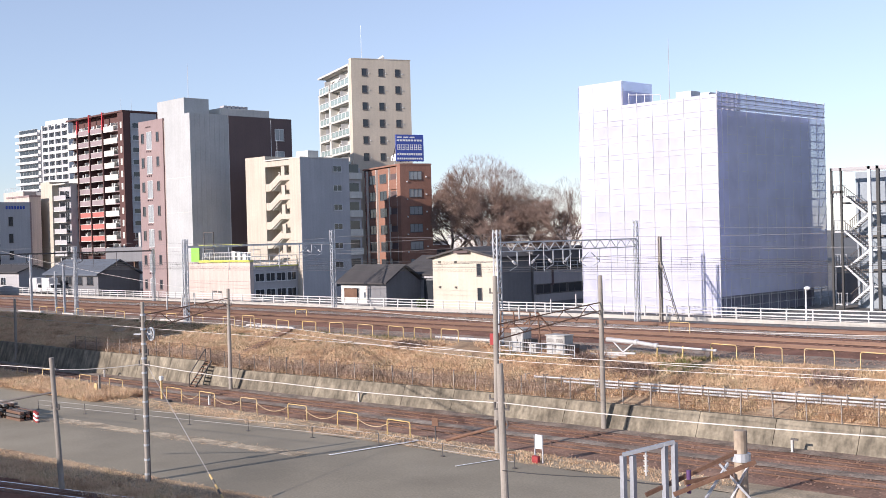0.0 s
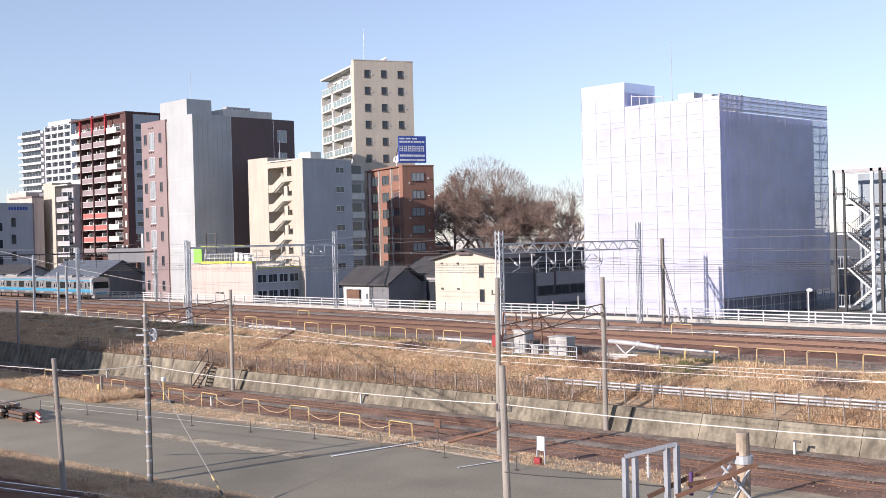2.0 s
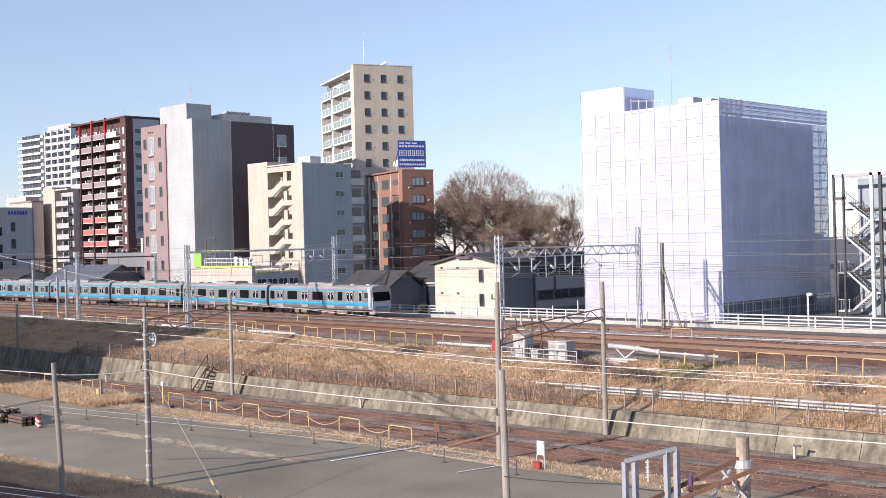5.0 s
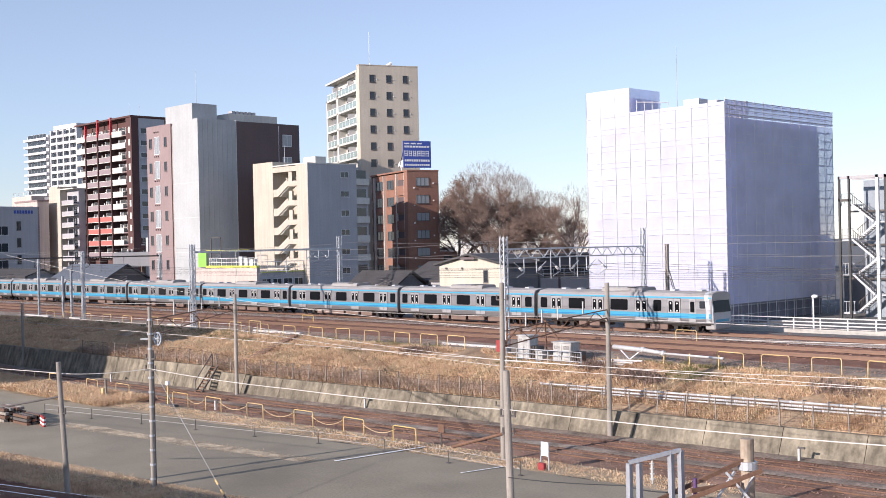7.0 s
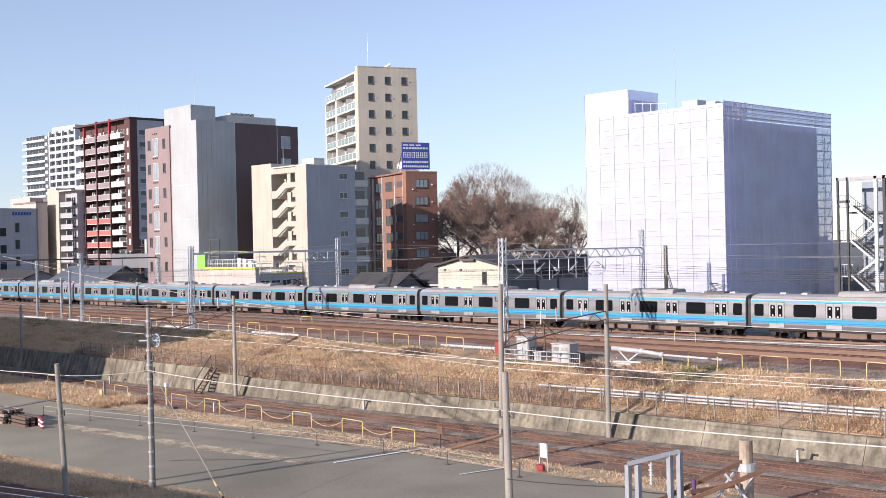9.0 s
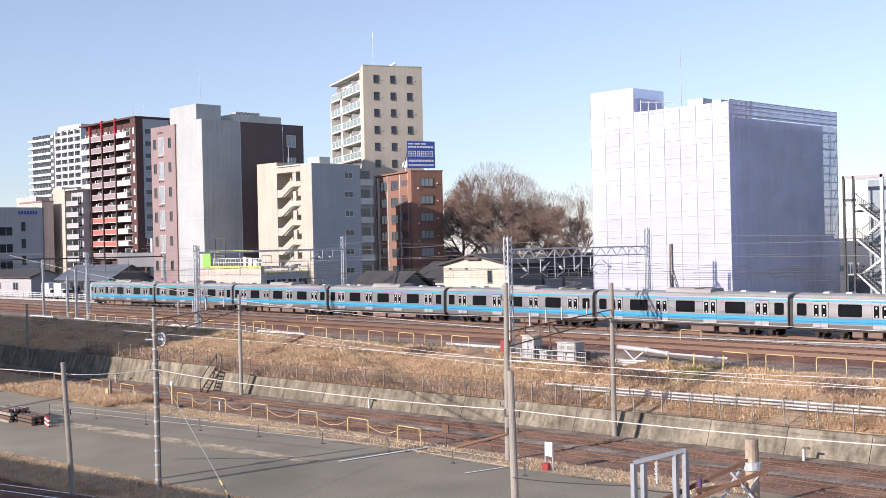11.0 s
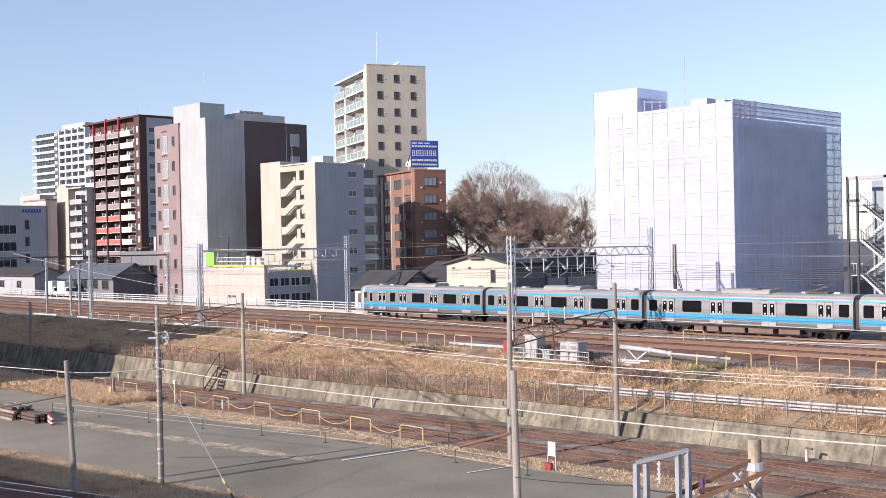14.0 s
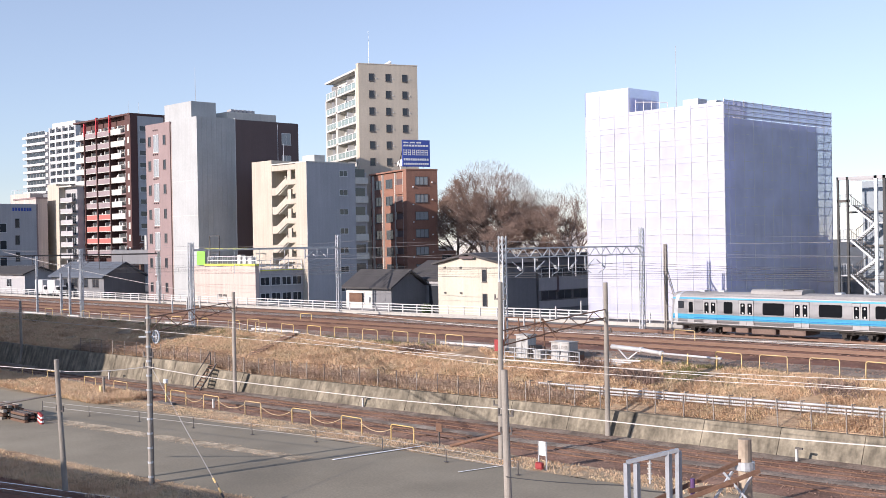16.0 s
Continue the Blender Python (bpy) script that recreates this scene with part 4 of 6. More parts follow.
# cream block with an outside stair, beside the red one
b = building("apartment_house", (-271.7, 133.5), 0, "cream and grey apartment house with a zigzag stair")
boxpart("wall", M["cream"], b, -13.4, -8.4, 0, 8, 0, 25.2)
boxpart("wall", M["dull_grey"], b, -8.4, 0, 1.5, 3.3, 0, 24.2)
boxpart("wall", M["dark_wall"], b, -19.9, -13.4, 1.4, 8, 0, 23.0)
boxpart("wall", M["cream"], b, -8.4, -6.6, -0.2, 3.3, 0, 24.6)
boxpart("roof_slab", M["off_white"], b, -8.6, 0.1, -0.1, 3.3, 24.2, 24.5)
for k in range(8):
    z = 20.6 - 2.8 * k
    boxpart("balcony", M["dull_grey"], b, -6.5, 0, 0.1, 0.25, z - 0.2, z + 0.9)
    boxpart("balcony_slab", M["off_white"], b, -6.5, 0, 0.1, 1.5, z - 0.35, z - 0.2)
    window(b, "front", -5.9, 2.1, z + 0.1, z + 2.0, at=1.5)
    window(b, "front", -2.9, 2.1, z + 0.1, z + 2.0, at=1.5)
    boxpart("partition", M["dark_wall"], b, -3.4, -3.3, 0.25, 1.5, z - 0.2, z + 2.0)
    bm = bmesh.new()
    bm_bar(bm, (-19.7, 0.3, z - 1.2), (-14.5, 0.3, z + 0.7), 0.2, 0.9)
    part("stair_parapet", bm, M["cream"], b)
    bm = bmesh.new()
    bm_bar(bm, (-15.4, 0.9, z - 1.3), (-13.5, 0.9, z - 1.3), 0.8, 0.25)
    part("landing", bm, M["cream"], b)

# plain grey block and low roofs at the far end
b = building("office_block", (-240.0, 96.5), 0, "plain grey rendered block with small windows")
boxpart("wall", M["dull_grey"], b, -20, 0, 0, 13.6, 0, 18.4)
boxpart("trim", M["mauve_tile"], b, -0.02, 0.06, 13.3, 13.62, 0, 18.4)
for k in range(4):
    window(b, "side", 8.6, 0.8, 13.4 - 3.6 * k, 15.2 - 3.6 * k, "dark_frame", split=0)
    window(b, "side", 2.4, 4.2, 12.4 - 3.6 * k, 14.2 - 3.6 * k, "frame", "glass", split=2)
bm = bmesh.new()
for q in range(7):
    bm_box(bm, -0.02, 0.06, 8.0 + q * 0.62, 8.42 + q * 0.62, 16.9, 17.6)
part("lettering_bar", bm, M["sign_blue"], b)
b = building("office_block", (-281.0, 128.5), 0, "low cream block with a railed roof")
boxpart("wall", M["pink_wall"], b, -13, 0, 0, 3, 0, 21.4)
boxpart("wall", M["pink_wall"], b, -22, -10, 3, 12, 0, 23.3)
boxpart("roof_slab", M["mauve_tile"], b, -13.2, 0.2, -0.2, 3, 21.4, 21.8)
for k in range(3):
    window(b, "front", -4.5, 1.6, 18.5 - 4 * k, 20.2 - 4 * k, "dark_frame")
bm = bmesh.new()
for q in range(8):
    bm_rod(bm, (-21.5 + q * 1.6, 3.2, 23.3), (-21.5 + q * 1.6, 3.2, 24.4), 0.05, n=5)
bm_rod(bm, (-21.5, 3.2, 24.4), (-10.3, 3.2, 24.4), 0.05, n=5)
part("railing", bm, M["steel"], b)


def gable_house(x, y, w, d, eave, ridge, wall, roof, label, along="x", yaw=0):
    """Origin front right corner; the ridge runs along x or along y."""
    b = thing("house", pose(x, y, -0.4, 0, 0, yaw), label, "house")
    boxpart("wall", wall, b, -w, 0, 0, d, 0, eave)
    o = 0.55
    bm = bmesh.new()
    if along == "x":
        p = [(-w - o, -o, eave - 0.15), (-w - o, d / 2, ridge), (-w - o, d + o, eave - 0.15)]
        step = Vector((w + 2 * o, 0, 0))
    else:
        p = [(-w - o, -o, eave - 0.15), (-w / 2, -o, ridge), (o, -o, eave - 0.15)]
        step = Vector((0, d + 2 * o, 0))
    th = Vector((0, 0, 0.22))
    a = [bm.verts.new(Vector(q)) for q in p] + [bm.verts.new(Vector(q) + th) for q in p]
    c = [bm.verts.new(Vector(q) + step) for q in p] + [bm.verts.new(Vector(q) + th + step) for q in p]
    for f in ((0, 1), (1, 2), (4, 3), (5, 4), (3, 0), (2, 5)):
        bm.faces.new((a[f[0]], a[f[1]], c[f[1]], c[f[0]]))
    for r in (a, c):
        bm.faces.new((r[0], r[1], r[4], r[3]))
        bm.faces.new((r[1], r[2], r[5], r[4]))
    part("roof", bm, roof, b)
    bm = bmesh.new()
    if along == "x":
        tri = [(-w, 0, eave), (-w, d, eave), (-w, d / 2, ridge - 0.1)]
        off = Vector((w, 0, 0))
    else:
        tri = [(-w, 0, eave), (0, 0, eave), (-w / 2, 0, ridge - 0.1)]
        off = Vector((0, d, 0))
    a = [bm.verts.new(q) for q in tri]
    c = [bm.verts.new(Vector(q) + off) for q in tri]
    bm.faces.new(a)
    bm.faces.new(c[::-1])
    for i, j in ((0, 1), (1, 2), (2, 0)):
        bm.faces.new((a[i], c[i], c[j], a[j]))
    part("gable", bm, wall, b)
    return b


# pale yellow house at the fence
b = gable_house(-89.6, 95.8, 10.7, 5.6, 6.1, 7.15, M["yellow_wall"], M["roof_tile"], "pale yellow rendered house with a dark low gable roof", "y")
window(b, "front", -3.25, 0.6, 4.05, 5.35, "dark_frame", split=0)
window(b, "front", -3.2, 0.6, 1.2, 2.55, "dark_frame", split=0)
for z in (5.5, 2.5):
    for x in (-9.6, -6.9):
        boxpart("vent_cap", M["dark_steel"], b, x, x + 0.3, -0.15, 0.02, z, z + 0.22)
# dark sheet over the yellow wall paints in this side's shade
boxpart("side_wall", M["dark_wall"], b, 0.0, 0.04, 0.25, 5.6, 0, 6.0, "dark grey sheet that paints the side wall's shade")
boxpart("gable_vent", M["dark_brown"], b, -6.6, -4.3, -0.5, -0.43, 6.65, 6.95)

# long dark office behind it
b = building("office_block", (-89.6, 101.8), 0, "long dark grey two-storey office in shade")
boxpart("wall", M["dark_wall"], b, -9, 0, 0, 24, 0, 6.6)
boxpart("roof_slab", M["roof_tile"], b, -9.4, 0.5, -0.3, 24.3, 6.6, 7.0)
boxpart("band", M["dull_grey"], b, -0.02, 0.1, 0.1, 24, 2.75, 4.3)
boxpart("band", M["dull_grey"], b, -0.02, 0.1, 0.1, 24, 0.6, 1.55)
for k in range(8):
    window(b, "side", 0.5 + k * 2.9, 2.5, 1.65, 2.65, "dark_frame", "glass", at=0.02, split=1)
    window(b, "side", 0.5 + k * 2.9, 2.5, 4.5, 5.6, "dark_frame", "glass", at=0.02, split=1)
bm = bmesh.new()
for k in range(13):
    bm_rod(bm, (0.35, 0.2 + k * 1.9, 4.3), (0.35, 0.2 + k * 1.9, 5.3), 0.035, n=5)
for z in (4.8, 5.3):
    bm_rod(bm, (0.35, 0, z), (0.35, 24, z), 0.035, n=5)
part("railing", bm, M["steel"], b)
boxpart("door", M["dark_brown"], b, 0.02, 0.12, 3.2, 3.6, 2.5, 4.4)

# low tiled houses
# walls dark grey to put the gable end's shade in their colour
b = gable_house(-110.2, 97.0, 9.0, 6, 2.9, 5.0, M["dark_wall"], M["roof_tile"], "low house with white front and dark tiled roof", "x")
boxpart("front_panel", M["off_white"], b, -9.0, -3.8, -0.05, 0.0, 0.2, 2.5, "white rendered front")
window(b, "front", -8.3, 3.0, 0.9, 2.2, "frame", "glass", split=1, at=-0.05)
boxpart("shutter", M["rusty"], b, -8.2, -5.6, -0.2, -0.13, 1.0, 2.15, "brown roller shutter")
boxpart("wall_unit", M["white_paint"], b, -4.8, -4.0, -0.4, -0.02, 1.0, 1.7)
b = gable_house(-101.5, 103.0, 12.5, 9, 3.8, 6.0, M["dark_wall"], M["roof_tile"], "dark tiled hipped house behind the railway", "x")
boxpart("eave_band", M["dull_grey"], b, -12.5, 0.02, -0.3, 0.0, 3.3, 3.6)
boxpart("garage", M["glass"], b, -8, -1, -0.06, 0.02, 0.2, 3.0)
for y in (97.0, 98.6):
    bm = bmesh.new()
    for q in range(40):
        a = random.uniform(0, math.tau)
        r = random.uniform(0, 0.7)
        bmesh.ops.create_icosphere(bm, subdivisions=1, radius=random.uniform(0.15, 0.35), matrix=pose(r * math.cos(a), r * math.sin(a), random.uniform(0.1, 0.9)))
    sh = thing("shrub", pose(-103.5 + (y - 97), y, -0.4), "dark green clipped shrub beside the house", "shrub", "shrubs")
    part("foliage", bm, surf("shrub_green", (0.05, 0.07, 0.03), 0.9, 0.3, 2, 12, 0.5), sh)

# pink rendered hall with a lime sign and roof rail
b = building("commercial_building", (-137.5, 95.2), 0, "low pink building with a lime green roof sign")
boxpart("wall", M["pink_wall"], b, -16.4, 0, 0, 0.6, 0, 5.7, "pale pink rendered front")
boxpart("side_wall", M["dull_grey"], b, -16.2, -0.03, 0.6, 12.5, 0, 5.1, "grey side wall")
boxpart("trim", M["lime_yellow"], b, -13.2, 0.05, -0.08, 0.62, 5.7, 6.0)
boxpart("trim", M["lime_yellow"], b, -15.6, -4.0, 1.5, 1.7, 8.0, 8.3)
boxpart("sign_board", M["lime"], b, -15.4, -13.2, 0.0, 0.12, 5.8, 7.9, "lime green sign board")
boxpart("panel_joint", M["mauve_tile"], b, -16.4, 0.0, -0.012, 0.0, 2.9, 2.94)
boxpart("panel_joint", M["mauve_tile"], b, -5.5, -5.46, -0.012, 0.0, 0.0, 5.7)
for x in (-9.5, -8.3):
    boxpart("vent", M["dark_steel"], b, x, x + 0.9, -0.06, 0.01, 1.0, 1.5)
bm = bmesh.new()
for k in range(20):
    x = -12.8 + k * 0.66
    bm_rod(bm, (x, 0.3, 6.0), (x, 0.3, 7.1), 0.04, n=5)
for z in (6.5, 7.1):
    bm_rod(bm, (-12.8, 0.3, z), (0, 0.3, z), 0.045, n=5)
part("roof_rail", bm, M["white_paint"], b)
bm = bmesh.new()
for k in range(15):
    y = 0.4 + k * 0.8
    bm_rod(bm, (-0.2, y, 5.1), (-0.2, y, 6.5), 0.04, n=5)
for z in (5.7, 6.5):
    bm_rod(bm, (-0.2, 0.4, z), (-0.2, 12, z), 0.045, n=5)
part("roof_rail", bm, M["white_paint"], b)
bm = bmesh.new()
for q in (0, 2.6):
    bm_bar(bm, (-13 + q, 0.8, 6.0), (-13 + q, 0.8, 10.2), 0.12)
for z in (10.2, 7.6, 8.2):
    bm_bar(bm, (-13, 0.8, z), (-10.4, 0.8, z), 0.1)
part("sign_frame", bm, M["dark_steel"], b)
boxpart("trim", M["lime_yellow"], b, -0.05, 0.06, 0.62, 12.5, 4.95, 5.1)
for k in range(4):
    for z in (0.6, 2.9):
        window(b, "side", 0.9 + k * 1.9, 1.5, z, z + 1.1, "frame", "glass", at=-0.03, split=1)
for k in range(3):
    boxpart("roof_unit", M["white_wall"], b, -7.5 + k * 1.4, -6.6 + k * 1.4, 2, 2.8, 5.1, 7.3 - 0.2 * k)

# low roofs and a delivery truck near the far end
b = gable_house(-185.0, 96.5, 20, 8, 3.6, 6.0, M["dark_wall"], surf("blue_grey_roof", (0.12, 0.135, 0.16), 0.6, 0.1, 0.4, 5, 0.1), "low grey shed with a blue-grey metal roof", "x")
for k in range(5):
    window(b, "front", -20 + k * 4, 2.2, 1.8, 3.2, "dark_frame")
b = gable_house(-211.0, 94.0, 22, 6, 4.0, 5.2, M["dull_grey"], M["roof_tile"], "grey low house behind the railway fence", "x")
window(b, "front", -8, 2.2, 1.6, 3.0)
window(b, "front", -16, 2.2, 1.6, 3.0)
b = building("car_park", (-170.0, 106.0), 0, "dark open undercroft between two buildings")
boxpart("roof_slab", M["dark_wall"], b, -30, 0, 0, 8, 5.6, 8.2)
for x in (-28, -20, -12, -4):
    boxpart("column", M["rusty"], b, x, x + 0.4, 0.2, 0.6, 0, 5.6)
boxpart("back_wall", M["dark_wall"], b, -30, 0, 7.6, 8, 0, 5.6)
for x in (-204.5, -199.5):
    t = thing("parked_van", pose(x, 91.9 + 1.1, -0.4), "white box van parked behind the fence", "van", "parked vans")
    boxpart("body", M["white_wall"], t, 0, 3.0, 0.0, 1.8, 0.7, 3.1, bevel=0.08)
    boxpart("cab", M["white_wall"], t, 3.05, 4.2, 0.05, 1.75, 0.6, 2.1, bevel=0.15)
    boxpart("windscreen", M["glass"], t, 3.5, 4.22, 0.04, 1.76, 1.35, 1.9)
    for xx in (0.7, 3.4):
        bm = bmesh.new()
        bm_rod(bm, (xx, 0.0, 0.33), (xx, 1.8, 0.33), 0.33, n=14)
        part("wheel", bm, M["dark_wire"], t)

# ---- scaffolded building ----
M["net"] = bpy.data.materials.new("scaffold_net")
M["net"].use_nodes = True
nt = M["net"].node_tree
nn, ll = nt.nodes, nt.links
for q in list(nn):
    nn.remove(q)
out = nn.new("ShaderNodeOutputMaterial")
dif, tra, clear = nn.new("ShaderNodeBsdfDiffuse"), nn.new("ShaderNodeBsdfTranslucent"), nn.new("ShaderNodeBsdfTransparent")
# blue tint paints the shaded side's sky-blue cast into the white netting
dif.inputs["Color"].default_value = (0.85, 0.865, 1.0, 1)
tra.inputs["Color"].default_value = (0.36, 0.37, 0.90, 1)
m1, m2 = nn.new("ShaderNodeMixShader"), nn.new("ShaderNodeMixShader")
m1.inputs[0].default_value = 0.3
geo, nz, mr = nn.new("ShaderNodeNewGeometry"), nn.new("ShaderNodeTexNoise"), nn.new("ShaderNodeMapRange")
nz.inputs["Scale"].default_value, nz.inputs["Detail"].default_value = 0.35, 6
mr.inputs["From Min"].default_value, mr.inputs["From Max"].default_value = 0.3, 0.7
mr.inputs["To Min"].default_value, mr.inputs["To Max"].default_value = 0.66, 0.80
ll.new(geo.outputs["Position"], nz.inputs["Vector"])
ll.new(nz.outputs["Fac"], mr.inputs["Value"])
ll.new(mr.outputs[0], m2.inputs[0])
ll.new(dif.outputs[0], m1.inputs[1])
ll.new(tra.outputs[0], m1.inputs[2])
ll.new(clear.outputs[0], m2.inputs[1])
ll.new(m1.outputs[0], m2.inputs[2])
ll.new(m2.outputs[0], out.inputs[0])
M["tube"] = surf("scaffold_tube", (0.55, 0.55, 0.57), 0.5, 0.1, 1, 10, 0.0, metal=0.3)

M["pale_tube"] = surf("pale_scaffold_tube", (0.56, 0.56, 0.60), 0.5, 0.1, 1, 10, 0.0)
# kept dark and bluish so the net's side looks shaded
M["inner_wall"] = paint("inner_wall", (0.27, 0.27, 0.33), 0.1, 0.15)
b = building("scaffolded_building", (-62.0, 98.3), 0, "seven-storey building wrapped in white scaffold netting")
boxpart("wall", M["inner_wall"], b, -16.2, -1.2, 1.2, 20.6, 0, 20.6, "blue-grey wall behind the netting, darkened for the net's shade")
boxpart("stair_head", M["white_wall"], b, -16.0, -12.2, 1.4, 6.0, 20.6, 23.6)
boxpart("lift_house", M["white_wall"], b, -6.5, -3.0, 3.2, 8.0, 20.6, 22.6)
for k in range(6):
    z = 2.2 + 3.0 * k
    for q in range(4):
        window(b, "front", -14.6 + q * 3.6, 2.2, z, z + 1.7, "frame", "pale_glass", at=1.2)
    for q in range(5):
        window(b, "side", 3.0 + q * 3.6, 2.0, z, z + 1.7, "frame", "pale_glass", at=-1.2)
std_bm = bmesh.new()
bm_rod(std_bm, (0, 0, 0), (0, 0, 21.9), 0.04, n=6)
std_me = mesh_of("standard", std_bm, M["tube"])
std_bm = bmesh.new()
bm_rod(std_bm, (0, 0, 0), (0, 0, 21.9), 0.04, n=6)
front_me = mesh_of("standard", std_bm, M["pale_tube"])
for k in range(10):
    share("standard", front_me, b, pose(-17.3 + k * 1.91, -0.01, 0))
    share("standard", std_me, b, pose(-17.3 + k * 1.91, 0.9, 0))
for k in range(13):
    for x in (-0.14, -0.9):
        share("standard", std_me, b, pose(x, 0.1 + k * 1.8, 0))
led = bmesh.new()
bm_rod(led, (-17.4, -0.01, 0), (0, -0.01, 0), 0.03, n=6)
led_me = mesh_of("ledger", led, M["pale_tube"])
sled = bmesh.new()
bm_rod(sled, (-0.14, 0, 0), (-0.14, 21.8, 0), 0.035, n=6)
sled_me = mesh_of("ledger", sled, M["tube"])
plank = bmesh.new()
bm_box(plank, -17.4, -0.9, 0.25, 0.85, -0.05, 0.0)
plank_me = mesh_of("walkway", plank, M["tube"])
plank = bmesh.new()
bm_box(plank, -0.85, -0.25, 0.9, 21.8, -0.05, 0.0)
plank2_me = mesh_of("walkway", plank, M["tube"])
for k in range(12):
    z = 1.8 * k + 1.8
    share("ledger", led_me, b, pose(0, 0, z))
    share("ledger", led_me, b, pose(0, 0, z - 1.25))
    share("ledger", sled_me, b, pose(0, 0, z))
    share("ledger", sled_me, b, pose(0, 0, z - 0.9))
    if k < 11:
        share("walkway", plank_me, b, pose(0, 0, z))
        share("walkway", plank2_me, b, pose(0, 0, z))


def net_sheet(w, h, seed):
    """A slightly slack sheet with a hemmed edge."""
    bm = bmesh.new()
    n, g = 6, []
    for i in range(n + 1):
        row = []
        for j in range(n * 2 + 1):
            u, v = i / n, j / (2 * n)
            s = 16 * u * (1 - u) * v * (1 - v)
            row.append(bm.verts.new((u * w, -0.10 * s * noise.noise(Vector((u * 3, v * 4, seed))) - 0.02 * s, v * h)))
        g.append(row)
    for i in range(n):
        for j in range(n * 2):
            bm.faces.new((g[i][j], g[i + 1][j], g[i + 1][j + 1], g[i][j + 1]))
    return mesh_of("net_sheet", bm, M["net"], True)


nets = [net_sheet(1.93, 5.42, s) for s in range(4)]
snets = [net_sheet(1.82, 5.42, s + 9) for s in range(4)]
for i in range(9):
    for j in range(4):
        share("net_sheet", nets[(i * 3 + j) % 4], b, pose(-17.3 + 1.91 * i, 0.03 - 0.006 * ((i + j) % 2), 0.3 + 5.4 * j))
for i in range(12):
    for j in range(5):
        z, f = ((2.0, 0.69), (5.7, 1.0), (11.1, 1.0), (16.5, 0.73), (20.5, 0.3))[j]
        share("net_sheet", snets[(i + j * 3) % 4], b, pose(-0.12 + 0.006 * ((i + j) % 2), 0.05 + 1.8 * i, z, 0, 0, 90) @ Matrix.Diagonal((1, 1, f, 1)))
for i in range(3):
    share("net_sheet", nets[i], b, pose(-17.3 + 1.91 * i, 0.05, 21.9) @ Matrix.Diagonal((0.98, 1, 0.48, 1)))
    share("net_sheet", snets[i], b, pose(-11.6, 0.1 + 1.8 * i, 21.9, 0, 0, 90) @ Matrix.Diagonal((1, 1, 0.48, 1)))
for i in range(4):
    share("net_sheet", snets[i], b, pose(-17.35, 7.25 - 1.8 * i, 21.9, 0, 0, -90) @ Matrix.Diagonal((1, 1, 0.48, 1)))
bm = bmesh.new()
for q in range(7):
    bm_rod(bm, (-17.3 + q * 0.95, 0.2, 21.8), (-17.3 + q * 0.95, 0.2, 24.5), 0.045, n=5)
for z in (22.8, 23.7, 24.5):
    bm_rod(bm, (-17.3, 0.2, z), (-11.6, 0.2, z), 0.045, n=5)
for q in range(5):
    bm_rod(bm, (-11.2 + q * 1.0, 0.8, 21.8), (-11.2 + q * 1.0, 0.8, 23.2 - 0.15 * q), 0.045, n=5)
bm_rod(bm, (-11.2, 0.8, 23.0), (-7.2, 0.8, 22.6), 0.045, n=5)
for q in range(13):
    bm_rod(bm, (-0.12, 0.1 + q * 1.8, 21.6), (-0.12, 0.1 + q * 1.8, 22.3), 0.05, n=5)
tagged(part("guard_rail", bm, M["tube"], b), kind="stuff")
for x, z in itertools.product((-0.1, -0.9), (20.75, 21.2, 21.65, 22.1)):
    bm = bmesh.new()
    bm_rod(bm, (x, 0.05, z), (x, 21.75, z), 0.04, n=6)
    part("guard_rail", bm, M["tube"], b)
# open bay at the far end, beyond the building's own corner
for z in range(1, 12):
    bm = bmesh.new()
    bm_rod(bm, (-0.1, 21.75, 1.8 * z + 0.9), (-3.4, 21.75, 1.8 * z + 0.9), 0.04, n=6)
    bm_rod(bm, (-0.1, 20.7, 1.8 * z), (-0.1, 21.75, 1.8 * z + 1.6), 0.03, n=5)
    part("end_brace", bm, M["tube"], b)
boxpart("roof_unit", M["white_wall"], b, -5.2, -3.4, 0.6, 2.2, 20.6, 22.6)
for q in range(7):
    boxpart("roof_unit", M["dull_grey"], b, -3.3 + q * 0.4, -3.0 + q * 0.4, 3 + q * 0.3, 3.4 + q * 0.3, 20.6, 22.3)
mast(b, -9.0, 5.0, 20.6, 8.5)

# ---- steel stair tower and parking frame ----
M["blue_cladding"] = paint("blue_cladding", (0.30, 0.34, 0.38), 0.1)
b = building("stair_tower", (-52.4, 112.0), 0, "galvanised outside stair in a tall steel frame", category="stairs")
for x, mt, w in ((-5.1, "dark_wire", 0.2), (-4.05, "dark_wire", 0.2), (-1.1, "white_paint", 0.3), (-0.2, "dark_wire", 0.3)):
    boxpart("column", M[mt], b, x, x + w, 0, w, 0, 14.6)
boxpart("beam", M["dull_grey"], b, -5.1, 6, 0, 0.3, 14.3, 14.6)
boxpart("beam", M["dull_grey"], b, -5.1, 6, 3.0, 3.2, 14.3, 14.6)
for z in (3.9, 7.4, 10.9):
    boxpart("beam", M["dark_steel"], b, -5.1, 6, 2.7, 2.9, z, z + 0.2)
boxpart("beam", M["dark_steel"], b, -5.1, -3.8, 0, 0.3, 12.0, 12.25)
boxpart("cladding", M["blue_cladding"], b, -3.9, 8, 3.2, 3.4, 0, 14.2, "blue-grey corrugated cladding")
